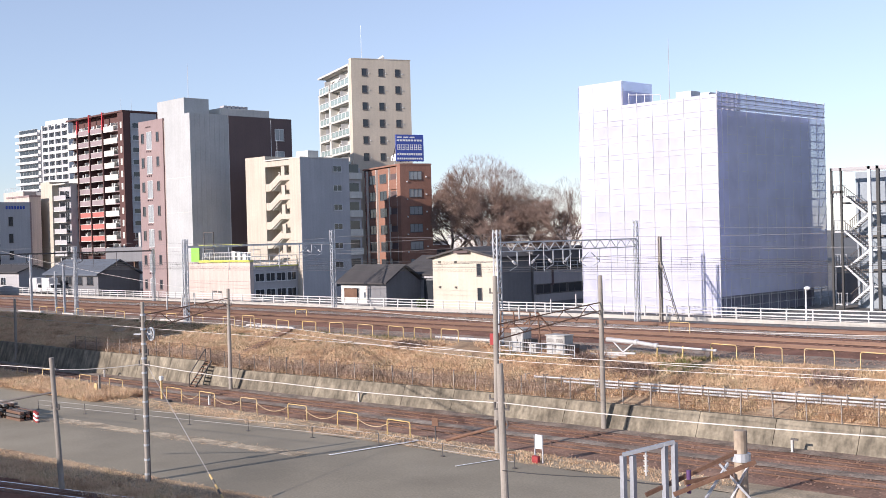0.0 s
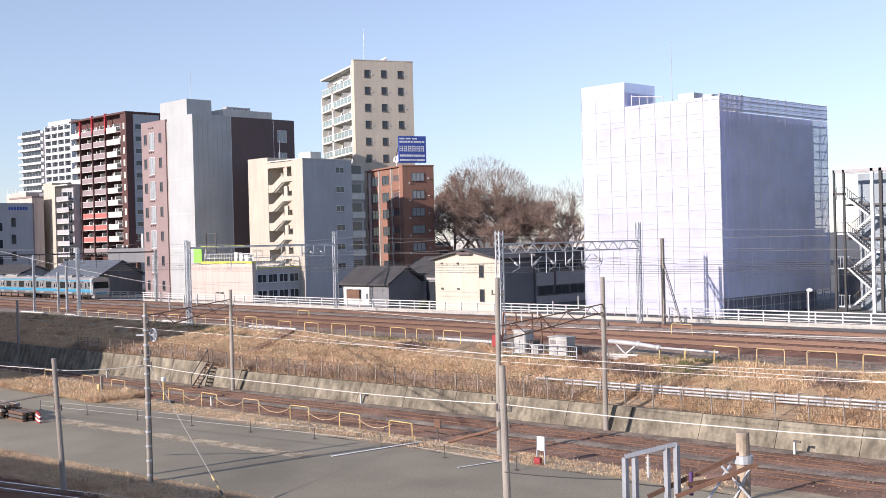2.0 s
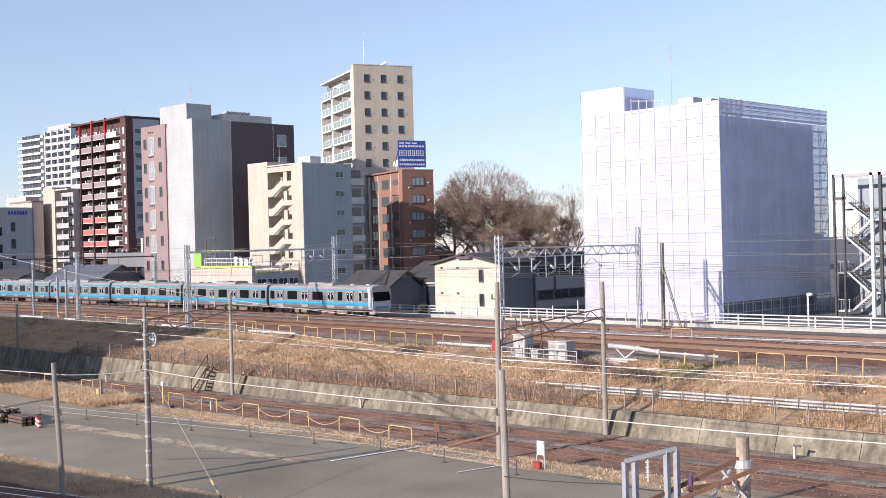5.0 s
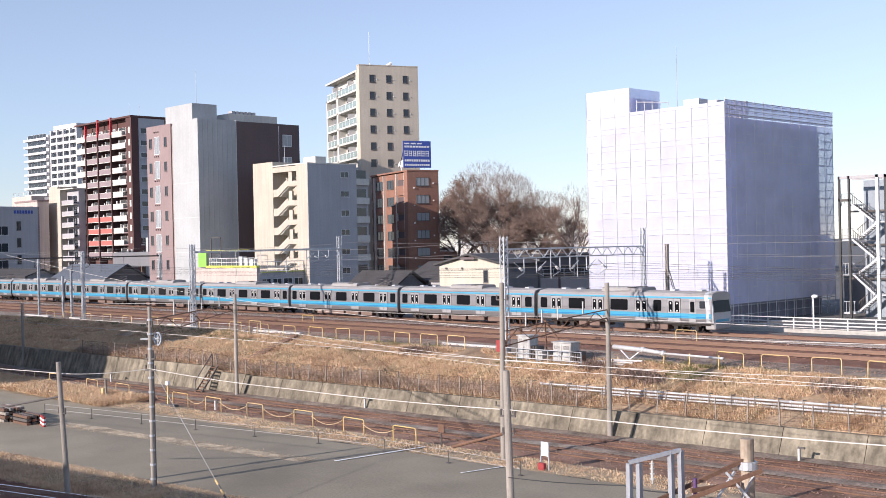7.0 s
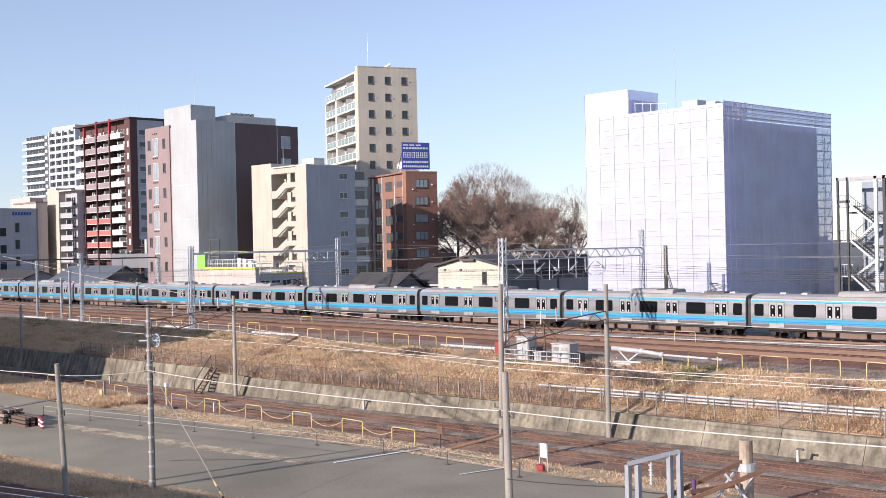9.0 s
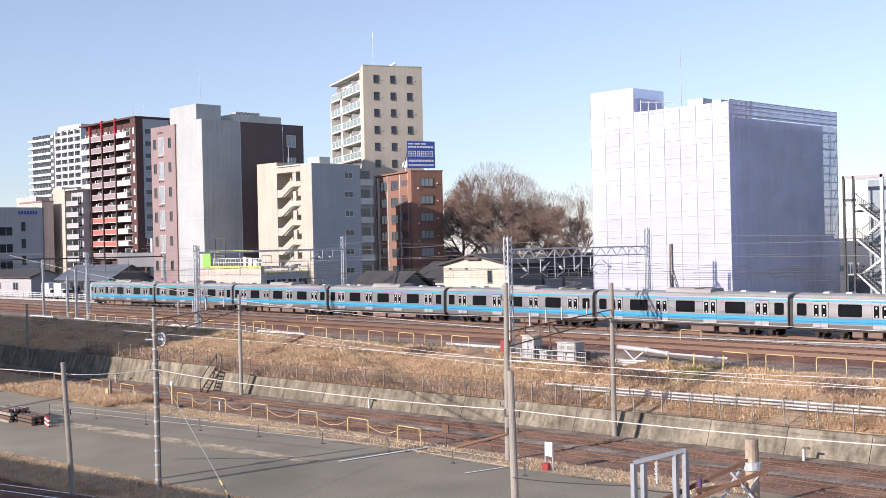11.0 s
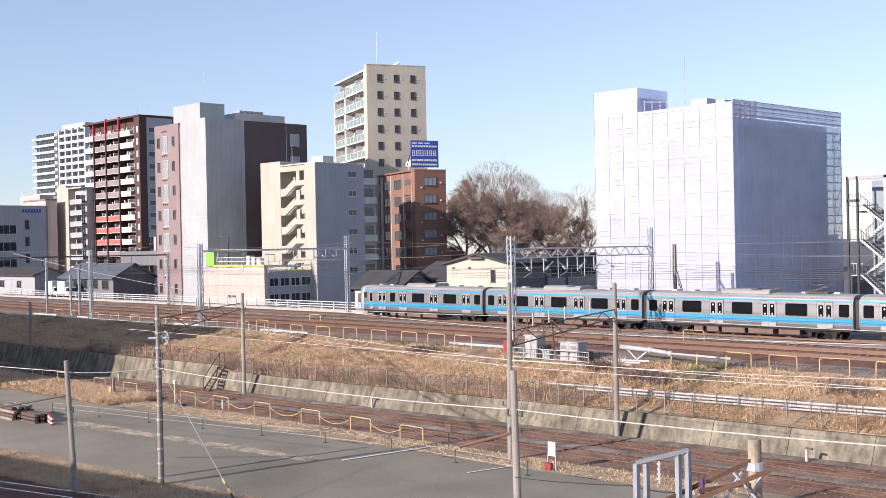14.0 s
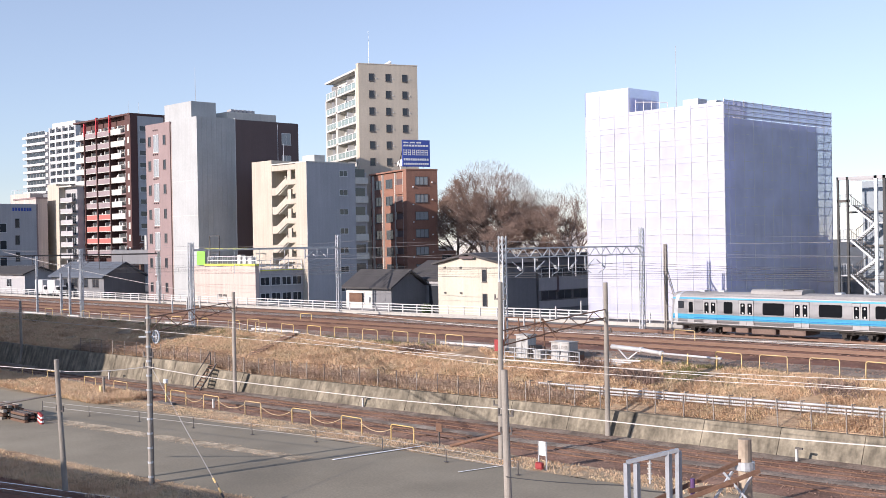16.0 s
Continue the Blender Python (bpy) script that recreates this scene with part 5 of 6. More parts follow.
for z in (0.6, 4.55, 8.1, 11.7):
    boxpart("landing", M["steel"], b, -5.0, -3.6, 0.3, 2.4, z - 0.15, z)
    bm = bmesh.new()
    for q in range(5):
        bm_rod(bm, (-4.9 + q * 0.3, 0.35, z), (-4.9 + q * 0.3, 0.35, z + 1.1), 0.03, n=5)
    bm_rod(bm, (-4.9, 0.35, z + 1.1), (-3.6, 0.35, z + 1.1), 0.04, n=5)
    part("railing", bm, M["steel"], b)
for z0, z1, x0, x1, y in ((11.7, 9.9, -3.7, -1.4, 0.5), (8.1, 9.9, -3.7, -1.4, 1.6), (8.1, 6.2, -3.7, -1.4, 0.5), (4.55, 6.2, -3.7, -1.4, 1.6), (4.55, 2.5, -3.7, -1.4, 0.5), (0.6, 2.5, -3.7, -1.4, 1.6)):
    bm = bmesh.new()
    bm_bar(bm, (x0, y - 0.4, z0), (x1, y - 0.4, z1), 0.07, 0.2)
    bm_bar(bm, (x0, y + 0.5, z0), (x1, y + 0.5, z1), 0.07, 0.2)
    part("stringer", bm, M["steel"], b)
    bm = bmesh.new()
    for s in range(10):
        f = (s + 0.5) / 10
        bm_box(bm, x0 + (x1 - x0) * f - 0.14, x0 + (x1 - x0) * f + 0.14, y - 0.38, y + 0.48, z0 + (z1 - z0) * f - 0.03, z0 + (z1 - z0) * f + 0.03)
        bm_rod(bm, (x0 + (x1 - x0) * f, y - 0.4, z0 + (z1 - z0) * f), (x0 + (x1 - x0) * f, y - 0.4, z0 + (z1 - z0) * f + 1.0), 0.025, n=4)
    bm_rod(bm, (x0, y - 0.4, z0 + 1.0), (x1, y - 0.4, z1 + 1.0), 0.035, n=5)
    part("treads", bm, M["dark_steel"], b)
for z in (2.5, 6.2, 9.9):
    boxpart("landing", M["steel"], b, -1.4, -0.2, 0.3, 2.4, z - 0.15, z)
b = building("office_block", (-54.0, 121.0), 0, "dark cluttered lower building beside the stair")
boxpart("wall", M["dark_wall"], b, -7.6, 14, 0, 10, 0, 4.6)
boxpart("wall", paint("ochre_board", (0.55, 0.38, 0.22)), b, -4.5, -1.5, -0.6, -0.1, 4.6, 8.2)
boxpart("wall", M["dull_grey"], b, 2, 14, -5, 0, 0, 14)

# street lamp by the fence
t = thing("street_lamp", pose(-52.4, 97.0, -0.4), "small white street lamp by the fence", "lamp")
bm = bmesh.new()
bm_rod(bm, (0, 0, 0), (0, 0, 3.0), 0.09, 0.07, 10)
part("pole", bm, M["white_paint"], t)
bm = bmesh.new()
bmesh.ops.create_uvsphere(bm, u_segments=12, v_segments=8, radius=0.25, matrix=pose(0.15, 0, 3.05) @ Matrix.Diagonal((1.3, 1, 0.7, 1)))
part("lamp_head", bm, M["white_paint"], t, smooth=True)

# ---- bare trees ----
M["bark"] = surf("bark", (0.13, 0.10, 0.088), 0.95, 0.25, 1.0, 8, 0.4)
M["twig"] = surf("twig", (0.28, 0.19, 0.15), 0.95, 0.2, 0.25, 3, 0.0, tint=(0.235, 0.172, 0.145))


def bare_tree(x, y, height, spread, seed, label, twigs=24):
    """Trunk, limbs that fork six times towards a domed outline, and fine twigs on every tip."""
    rnd = random.Random(seed)
    t = thing("tree", pose(x, y, -0.4), label, "tree", "bare trees")
    bm = bmesh.new()
    tips = []
    fork = height * 0.24
    mid = Vector((0, 0, height * 0.55))
    bm_rod(bm, (0, 0, -0.3), (0, 0, fork), 0.5, 0.4, 9)

    def inside(q):
        return (q.x / spread) ** 2 + (q.y / spread) ** 2 + ((q.z - mid.z) / (height * 0.45)) ** 2

    def grow(p, d, length, r, level):
        q = p + d * length
        if inside(q) > 1.0:
            q = p + d * length * 0.35
        bm_rod(bm, p, q, r, r * 0.7, 6 if level < 2 else 3)
        if level > 2:
            tips.append((p, q, d))
        if level == 5 or (level > 2 and inside(q) > 0.97):
            return
        for k in range(3 if level < 4 else 2):
            out = (q - mid).normalized() * 0.3
            e = (d + out + Vector((rnd.gauss(0, 0.5), rnd.gauss(0, 0.5), rnd.gauss(0.1, 0.35)))).normalized()
            grow(q, e, length * rnd.uniform(0.66, 0.88), r * 0.52, level + 1)

    for k in range(6):
        a = k * math.tau / 6 + rnd.uniform(-0.4, 0.4)
        tilt = rnd.uniform(0.2, 0.9)
        grow(Vector((0, 0, fork * rnd.uniform(0.7, 1.0))), Vector((tilt * math.cos(a), tilt * math.sin(a), 1)).normalized(), height * 0.2, 0.24, 0)
    part("trunk", bm, M["bark"], t)
    verts, faces = [], []
    for p, q, d in tips:
        for k in range(rnd.randint(twigs // 2, twigs)):
            s = p.lerp(q, rnd.uniform(0.1, 1.0))
            e = (d * 0.7 + Vector((rnd.gauss(0, 0.65), rnd.gauss(0, 0.65), rnd.gauss(0.15, 0.5)))).normalized()
            end = s + e * rnd.uniform(0.5, 1.5)
            if inside(end) > 1.06 + rnd.uniform(0, 0.06):
                continue
            side = e.orthogonal().normalized() * rnd.uniform(0.008, 0.017)
            bend = s.lerp(end, 0.5) + Vector((rnd.gauss(0, 0.1), rnd.gauss(0, 0.1), rnd.gauss(0, 0.1)))
            i = len(verts)
            verts += [s - side, s + side, bend + side * 0.8, bend - side * 0.8, end]
            faces += [(i, i + 1, i + 2, i + 3), (i + 3, i + 2, i + 4)]
    # the fine outer haze that rounds off the crown
    for k in range(twigs * 260):
        u = Vector((rnd.gauss(0, 1), rnd.gauss(0, 1), rnd.gauss(0.25, 1))).normalized()
        f = 0.97 - 0.42 * rnd.random() ** 1.6
        s = Vector((u.x * spread * f, u.y * spread * f, mid.z + u.z * height * 0.45 * f))
        if s.z < height * 0.2 or noise.noise(s * 0.45 + Vector((seed, 0, 0))) < -0.22:
            continue
        e = (Vector((u.x, u.y, u.z * 0.6 + 0.5)) + Vector((rnd.gauss(0, 0.45), rnd.gauss(0, 0.45), rnd.gauss(0, 0.45)))).normalized()
        end = s + e * rnd.uniform(0.5, 1.4)
        side = e.orthogonal().normalized() * rnd.uniform(0.006, 0.014)
        bend = s.lerp(end, 0.5) + Vector((rnd.gauss(0, 0.08), rnd.gauss(0, 0.08), rnd.gauss(0, 0.08)))
        i = len(verts)
        verts += [s - side, s + side, bend + side * 0.8, bend - side * 0.8, end]
        faces += [(i, i + 1, i + 2, i + 3), (i + 3, i + 2, i + 4)]
    me = bpy.data.meshes.new("crown")
    me.from_pydata(verts, [], faces)
    me.materials.append(M["twig"])
    ob = new("crown", me)
    ob.parent = t
    return t


bare_tree(-132.2, 137.9, 21.9, 8.4, 1, "large bare deciduous tree with a dense brown crown", 40)
bare_tree(-128.9, 138.4, 19.8, 8.0, 2, "large bare deciduous tree with a reddish brown crown", 40)
bare_tree(-124.6, 143.0, 16.8, 6.6, 3, "bare tree at the edge of a dense clump", 30)
bare_tree(-115.8, 140.5, 17.6, 5.0, 5, "slender bare tree beside scaffold netting", 9)
bare_tree(-152.0, 150.0, 19.0, 6.0, 6, "bare tree half hidden by apartments", 24)
bare_tree(-109.0, 144.0, 15.8, 4.6, 7, "slender bare tree beside scaffold netting", 8)

# distant low skyline
RS = random.Random(11)
for k in range(26):
    x = -330 + k * 13 + RS.uniform(-4, 4)
    y = 235 + RS.uniform(0, 60) - (k - 13) * 1.5
    h = RS.uniform(7, 14)
    b = thing("house", pose(x, y, -0.4, 0, 0, RS.uniform(-15, 15)), "distant low pale town building", "building", "distant town buildings")
    w, d = RS.uniform(8, 14), RS.uniform(8, 12)
    boxpart("wall", RS.choice([M["off_white"], M["dull_grey"], M["cream"], M["pale_concrete"]]), b, -w, 0, 0, d, 0, h)
    boxpart("roof_slab", M["dull_grey"], b, -w - 0.2, 0.2, -0.2, d + 0.2, h, h + 0.4)
    for z in range(1, int(h / 3)):
        for q in range(3):
            window(b, "front", -w + 1 + q * (w - 2) / 3, 1.6, z * 3 - 1.6, z * 3 - 0.2)
            window(b, "side", 0.8 + q * (d - 1.6) / 3, 1.4, z * 3 - 1.6, z * 3 - 0.2)

# ---- grass ----
M["straw"] = bpy.data.materials.new("straw")
M["straw"].use_nodes = True
nt = M["straw"].node_tree
g, cr, bs = nt.nodes.new("ShaderNodeNewGeometry"), nt.nodes.new("ShaderNodeValToRGB"), nt.nodes["Principled BSDF"]
cr.color_ramp.elements[0].color, cr.color_ramp.elements[1].color = (0.44, 0.28, 0.17, 1), (0.88, 0.70, 0.49, 1)
for pos, col in ((0.3, (0.66, 0.46, 0.295, 1)), (0.62, (0.82, 0.62, 0.41, 1)), (0.8, (0.44, 0.33, 0.18, 1))):
    cr.color_ramp.elements.new(pos).color = col
zn, mx = nt.nodes.new("ShaderNodeTexNoise"), nt.nodes.new("ShaderNodeMath")
zn.inputs["Scale"].default_value = 0.45
zn.inputs["Detail"].default_value = 5
mx.operation = "MULTIPLY_ADD"
mx.inputs[1].default_value = 0.45
nt.links.new(g.outputs["Position"], zn.inputs["Vector"])
nt.links.new(g.outputs["Random Per Island"], mx.inputs[0])
sb = nt.nodes.new("ShaderNodeMath")
sb.operation = "MULTIPLY_ADD"
sb.inputs[1].default_value, sb.inputs[2].default_value = 2.2, -0.85
nt.links.new(zn.outputs["Fac"], sb.inputs[0])
nt.links.new(sb.outputs[0], mx.inputs[2])
nt.links.new(mx.outputs[0], cr.inputs["Fac"])
nt.links.new(cr.outputs[0], bs.inputs["Base Color"])
bs.inputs["Roughness"].default_value = 0.9
M["weed"] = surf("green_weed", (0.13, 0.14, 0.05), 0.9, 0.3, 0.6, 6, 0.0, tint=(0.22, 0.19, 0.09))
M["dry_brush"] = surf("dry_brush", (0.56, 0.43, 0.33), 0.95, 0.3, 0.5, 5, 0.0, tint=(0.42, 0.31, 0.235))


def grass(name, material, count, place, length, label, seed, lean=0.35, width=0.03, per=6):
    """Tufts of bent blades; place(rnd) gives the foot of a tuft, or None."""
    rnd = random.Random(seed)
    verts, faces = [], []
    for k in range(count):
        p = place(rnd)
        if p is None:
            continue
        p = Vector(p)
        base = rnd.uniform(0.6, 1.25)
        flow = Vector((rnd.gauss(0, lean), rnd.gauss(-lean * 0.6, lean), 0))
        for j in range(per):
            L = length * base * rnd.uniform(0.6, 1.2)
            f = p + Vector((rnd.gauss(0, 0.12), rnd.gauss(0, 0.12), -0.05))
            d = flow + Vector((rnd.gauss(0, 0.3), rnd.gauss(0, 0.3), 0))
            a = rnd.uniform(0, math.tau)
            s = Vector((math.cos(a), math.sin(a), 0)) * width * rnd.uniform(0.6, 1.3)
            mid = f + Vector((d.x * 0.3 * L, d.y * 0.3 * L, 0.62 * L))
            tip = f + Vector((d.x * L, d.y * L, 0.95 * L - 0.35 * L * min(1, d.length)))
            i = len(verts)
            verts += [f - s, f + s, mid + s * 0.8, mid - s * 0.8, tip]
            faces += [(i, i + 1, i + 2, i + 3), (i + 3, i + 2, i + 4)]
    me = bpy.data.meshes.new(name)
    me.from_pydata(verts, [], faces)
    me.materials.append(material)
    return tagged(new(name, me), label, "grass", kind="stuff")


def on_bank(rnd):
    x = rnd.uniform(-165, -18)
    f = rnd.random()
    y = 58.3 + skew(x) + f * (66.8 - 58.3 - skew(x))
    if noise.noise(Vector((x * 0.22, y * 0.3, 9))) < -0.42:
        return None
    return x, y, bank_z(x, y)


def bank_weeds(rnd):
    x = rnd.uniform(-165, -18)
    y = rnd.uniform(63.5, 67.4)
    if noise.noise(Vector((x * 0.1, y * 0.3, 20))) < 0.05:
        return None
    return x, y, bank_z(x, y) if y < 66.2 else -0.5


def brush_line(rnd):
    x = rnd.uniform(-110, -48)
    y = 58.3 + skew(x) + abs(rnd.gauss(0, 0.8))
    return x, y, bank_z(x, y)


def near_verge(rnd):
    x = rnd.uniform(-95, -25)
    return x, rnd.uniform(28.2, 32.3) + 1.5 * skew(x), -4.15


def mid_verge(rnd):
    x = rnd.uniform(-115, -30)
    y = rnd.uniform(45.8, 48.4) + 0.7 * skew(x)
    if x > -84 and rnd.random() < 0.45:
        return None
    return x, y, LOW


def far_mound(rnd):
    x = rnd.uniform(-125, -84)
    return x, rnd.uniform(43.0, 48.0), LOW + 0.1


def island(rnd):
    x = rnd.uniform(-84, -53)
    return x, 36.0 + 0.125 * (x + 77) + rnd.uniform(0.1, 1.6), LOW


grass("bank_grass", M["straw"], 46000, on_bank, 0.42, "dense dry straw-coloured grass on the bank", 1, 0.9, 0.014, 7)
grass("bank_weeds", M["weed"], 7000, bank_weeds, 0.34, "patches of olive green weeds on the bank crest", 2, 0.5, 0.016, 7)
grass("dry_brush", M["dry_brush"], 3000, brush_line, 0.8, "tall dry brown stalks behind the wire fence", 3, 0.3, 0.012, 9)
grass("verge_grass", M["straw"], 9000, near_verge, 0.32, "dry brown grass on the near verge", 4, 0.6, 0.012, 8)
grass("verge_grass", M["straw"], 7000, mid_verge, 0.2, "sparse dry grass between road and lower track", 5, 0.8, 0.013, 7)
grass("mound_grass", M["straw"], 7000, far_mound, 0.5, "tall dry pale grass beside the service road", 6, 0.7, 0.015, 7)
grass("island_weeds", M["straw"], 1100, island, 0.14, "low dry weeds on the road island", 7, 0.8, 0.01, 7)



def thicket(rnd):
    cx, cy = rnd.choice(((-47.5, 63.6), (-46.3, 63.0), (-70.5, 64.5), (-52.0, 64.8), (-33.0, 64.4)))
    x, y = rnd.gauss(cx, 0.9), rnd.gauss(cy, 0.45)
    return x, y, bank_z(x, y)


grass("thicket", M["twig"], 420, thicket, 0.7, "dark tangled bramble thickets on the bank", 9, 0.6, 0.03, 8)

# loose stones and trackside litter
bm_v, bm_f = [], []
RB = random.Random(8)
for k in range(9000):
    if k % 3 == 0:
        x, y, z = RB.uniform(-120, -20), RB.uniform(67.3, 70.5), -0.3
    elif k % 3 == 1:
        x = RB.uniform(-110, -20)
        y, z = RB.uniform(48.8, 57.0) + 0.8 * skew(x), LOW
    else:
        x, y, z = RB.uniform(-140, -20), RB.uniform(70.5, 90.5), -0.2
    s = RB.uniform(0.03, 0.08)
    i = len(bm_v)
    for px, py, pz in ((1, 0.2, 0), (-0.4, 0.9, 0.1), (-0.6, -0.8, 0), (0.1, 0.1, 1)):
        bm_v.append((x + s * px * RB.uniform(0.7, 1.3), y + s * py * RB.uniform(0.7, 1.3), z + s * pz))
    bm_f += [(i, i + 1, i + 3), (i + 1, i + 2, i + 3), (i + 2, i, i + 3)]
me = bpy.data.meshes.new("loose_stones")
me.from_pydata(bm_v, [], bm_f)
me.materials.append(surf("stone", (0.20, 0.13, 0.10), 0.9, 0.3, 3, 20, 0.1))
tagged(new("loose_stones", me), "loose brown and grey stones on the track beds", "stones", kind="stuff")

# ---- trackside things ----
# switch cabinets on a raised stand
M["cabinet"] = surf("cabinet_paint", (0.50, 0.50, 0.49), 0.6, 0.12, 1.2, 9, 0.03, streak=0.25, tint=(0.42, 0.41, 0.39))
t = thing("cabinet_stand", pose(-60.5, 65.2, -0.95), "steel stand with legs carrying trackside cabinets", "stand")
boxpart("deck", M["pole"], t, -0.2, 7.6, -0.6, 0.9, 0.0, 0.12)
for k in range(8):
    x = 0.0 + k * 1.05
    boxpart("leg", M["pale_concrete"], t, x, x + 0.12, -0.6, -0.48, -1.2, 0.0)
    boxpart("rail_post", M["steel"], t, x + 0.03, x + 0.08, -0.6, -0.55, 0.12, 1.1)
for z in (0.4, 0.75, 1.1):
    boxpart("railing", M["steel"], t, 0, 7.45, -0.6, -0.56, z - 0.025, z + 0.025)
for x, w, h in ((1.0, 1.2, 1.9), (4.5, 1.75, 1.55)):
    c = thing("switch_cabinet", pose(-60.5 + x, 65.2, -0.83), "grey-white steel trackside switch cabinet", "cabinet", "trackside cabinets")
    boxpart("body", M["cabinet"], c, 0, w, -0.3, 0.7, 0.12, h, bevel=0.03)
    boxpart("plinth", M["dark_steel"], c, 0.05, w - 0.05, -0.25, 0.65, 0.0, 0.12)
    boxpart("hood", M["cabinet"], c, -0.06, w + 0.06, -0.38, 0.76, h, h + 0.07)
    for x0, x1 in ((0.05, w / 2 - 0.02), (w / 2 + 0.02, w - 0.05)):
        d = boxpart("door", M["cabinet"], c, x0, x1, -0.33, -0.3, 0.2, h - 0.1)
        for q in range(4):
            boxpart("louvre", M["dark_steel"], d, x0 + 0.1, x1 - 0.1, -0.345, -0.33, h - 0.25 - q * 0.07, h - 0.22 - q * 0.07)
    boxpart("handle", M["dark_steel"], c, w / 2 + 0.06, w / 2 + 0.1, -0.37, -0.33, h * 0.45, h * 0.6)
    for q in range(5):
        boxpart("cooling_fin", M["dark_steel"], c, w + 0.02 + q * 0.16, w + 0.09 + q * 0.16, -0.25, 0.55, 0.05, h * 0.62)
    boxpart("side_duct", M["rusty"], c, w, w + 0.8, -0.1, 0.4, 0, h * 0.45)
c = thing("relay_box", pose(-57.75, 65.1, -0.83), "small pale relay box on the stand", "box")
boxpart("body", M["cabinet"], c, 0, 0.7, -0.2, 0.3, 0.1, 0.8, bevel=0.03)
boxpart("plinth", M["dark_steel"], c, 0.05, 0.65, -0.15, 0.25, 0.0, 0.1)
boxpart("lid", M["pale_concrete"], c, -0.04, 0.74, -0.24, 0.34, 0.8, 0.86)
t = thing("relay_rack", pose(-61.9, 66.0, -0.6), "dark steel rack with red box beside lattice pole", "rack")
boxpart("box", M["red_paint"], t, -0.9, -0.3, 0, 0.5, 0.2, 1.1)
boxpart("rack", M["dark_steel"], t, 0.5, 1.2, 0.2, 0.5, 0, 1.2)
for a, c in (((0.4, 0, 2.9), (4.2, 0, 2.9)), ((0.4, 0, 2.9), (0.1, 0, 0)), ((1.7, 0, 2.9), (1.9, 0, 0.0)), ((4.2, 0, 2.9), (6.6, 0, 0.3)), ((2.6, 0, 1.9), (4.2, 0, 2.9)), ((0.3, 0, 1.6), (2.6, 0, 1.9)), ((3.4, 0, 2.9), (3.2, 0, 0.0)), ((4.2, 0, 2.9), (4.4, 0, 0.0))):
    bm = bmesh.new()
    bm_bar(bm, a, c, 0.08)
    part("strut", bm, M["rusty"], t)
# fat pale pipe run along the crest
t = thing("pipe_bundle", pose(-51.6, 66.5, -0.45), "fat pale lagged pipe on props along the bank crest", "pipes")
for xa, xb, r, za, zb in ((0.0, 2.6, 0.17, 0.95, 0.85), (2.6, 4.3, 0.15, 0.85, 0.7), (4.3, 9.0, 0.075, 0.7, 0.62)):
    bm = bmesh.new()
    bm_rod(bm, (xa, 0, za), (xb, 0, zb), r, n=10)
    bm_rod(bm, (xb - 0.12, 0, zb), (xb + 0.12, 0, zb), r * 1.25, n=10)
    part("pipe", bm, M["pipe"], t, smooth=True)
for xa, xb in ((0.9, 2.4), (2.0, 0.6), (4.4, 4.4), (6.5, 6.5), (8.8, 8.8)):
    bm = bmesh.new()
    bm_bar(bm, (xa, -0.1, -0.3), (xb, 0, 0.8), 0.08)
    part("prop", bm, M["pipe"] if xa < 4 else M["yellow_paint"], t)
t = thing("pipe_bundle", pose(-52.8, 65.6, -0.75), "short pale pipes lying in the grass on the bank crest", "pipes")
for k in range(3):
    bm = bmesh.new()
    bm_rod(bm, (-0.6 + k * 0.8, 0.2 * k, 0.12 + 0.1 * k), (2.8 + k * 0.6, 0.25 * k, 0.1 + 0.15 * k), 0.08, n=8)
    part("pipe", bm, M["pipe"], t)

# wooden steps on the wall
t = thing("wall_ladder", pose(-86.0, 54.0, LOW), "dark timber steps with handrail against the wall", "ladder")
for y in (0, 0.9):
    bm = bmesh.new()
    bm_bar(bm, (y, -1.0, 0), (y, 0.7, 2.1), 0.1)
    part("stringer", bm, M["dark_steel"], t)
for k in range(8):
    f = (k + 0.5) / 8
    boxpart("tread", M["rusty"], t, 0, 0.9, -1.0 + 1.7 * f - 0.12, -1.0 + 1.7 * f + 0.12, 2.1 * f - 0.03, 2.1 * f + 0.02)
bm = bmesh.new()
bm_bar(bm, (0, -1.0, 0), (0, -1.0, 1.0), 0.06)
bm_bar(bm, (0, -1.0, 1.0), (0, 0.7, 3.1), 0.06)
bm_bar(bm, (0, 0.7, 2.1), (0, 0.7, 3.1), 0.06)
part("handrail", bm, M["dark_steel"], t)
t = thing("bank_steps", pose(-85.2, 56.8, -2.1), "worn timber sleeper steps climbing the grassy bank", "steps")
for k in range(20):
    f = k / 19
    boxpart("step", M["rail_top"], t, -3.9 * f - 0.5, -3.9 * f + 0.5, 9.0 * f - 0.12, 9.0 * f + 0.12, 1.75 * f - 0.1, 1.75 * f + 0.18)

# white trackside sign with a red lamp, small dark marker and posts
t = thing("track_sign", pose(-40.84, 46.5, LOW), "white trackside sign board over a red box", "sign")
boxpart("board", M["white_paint"], t, -0.28, 0.28, -0.03, 0.03, 0.75, 1.5)
boxpart("post", M["steel"], t, -0.3, -0.24, -0.03, 0.03, 0, 1.5)
boxpart("post", M["steel"], t, 0.24, 0.3, -0.03, 0.03, 0, 1.5)
boxpart("box", M["red_paint"], t, -0.3, 0.15, -0.3, -0.05, 0, 0.4, bevel=0.04)
t = thing("track_marker", pose(-50.3, 47.9, LOW), "small dark brown marker board on a thin post", "sign")
boxpart("board", M["rusty"], t, -0.25, 0.25, -0.03, 0.03, 0.85, 1.35)
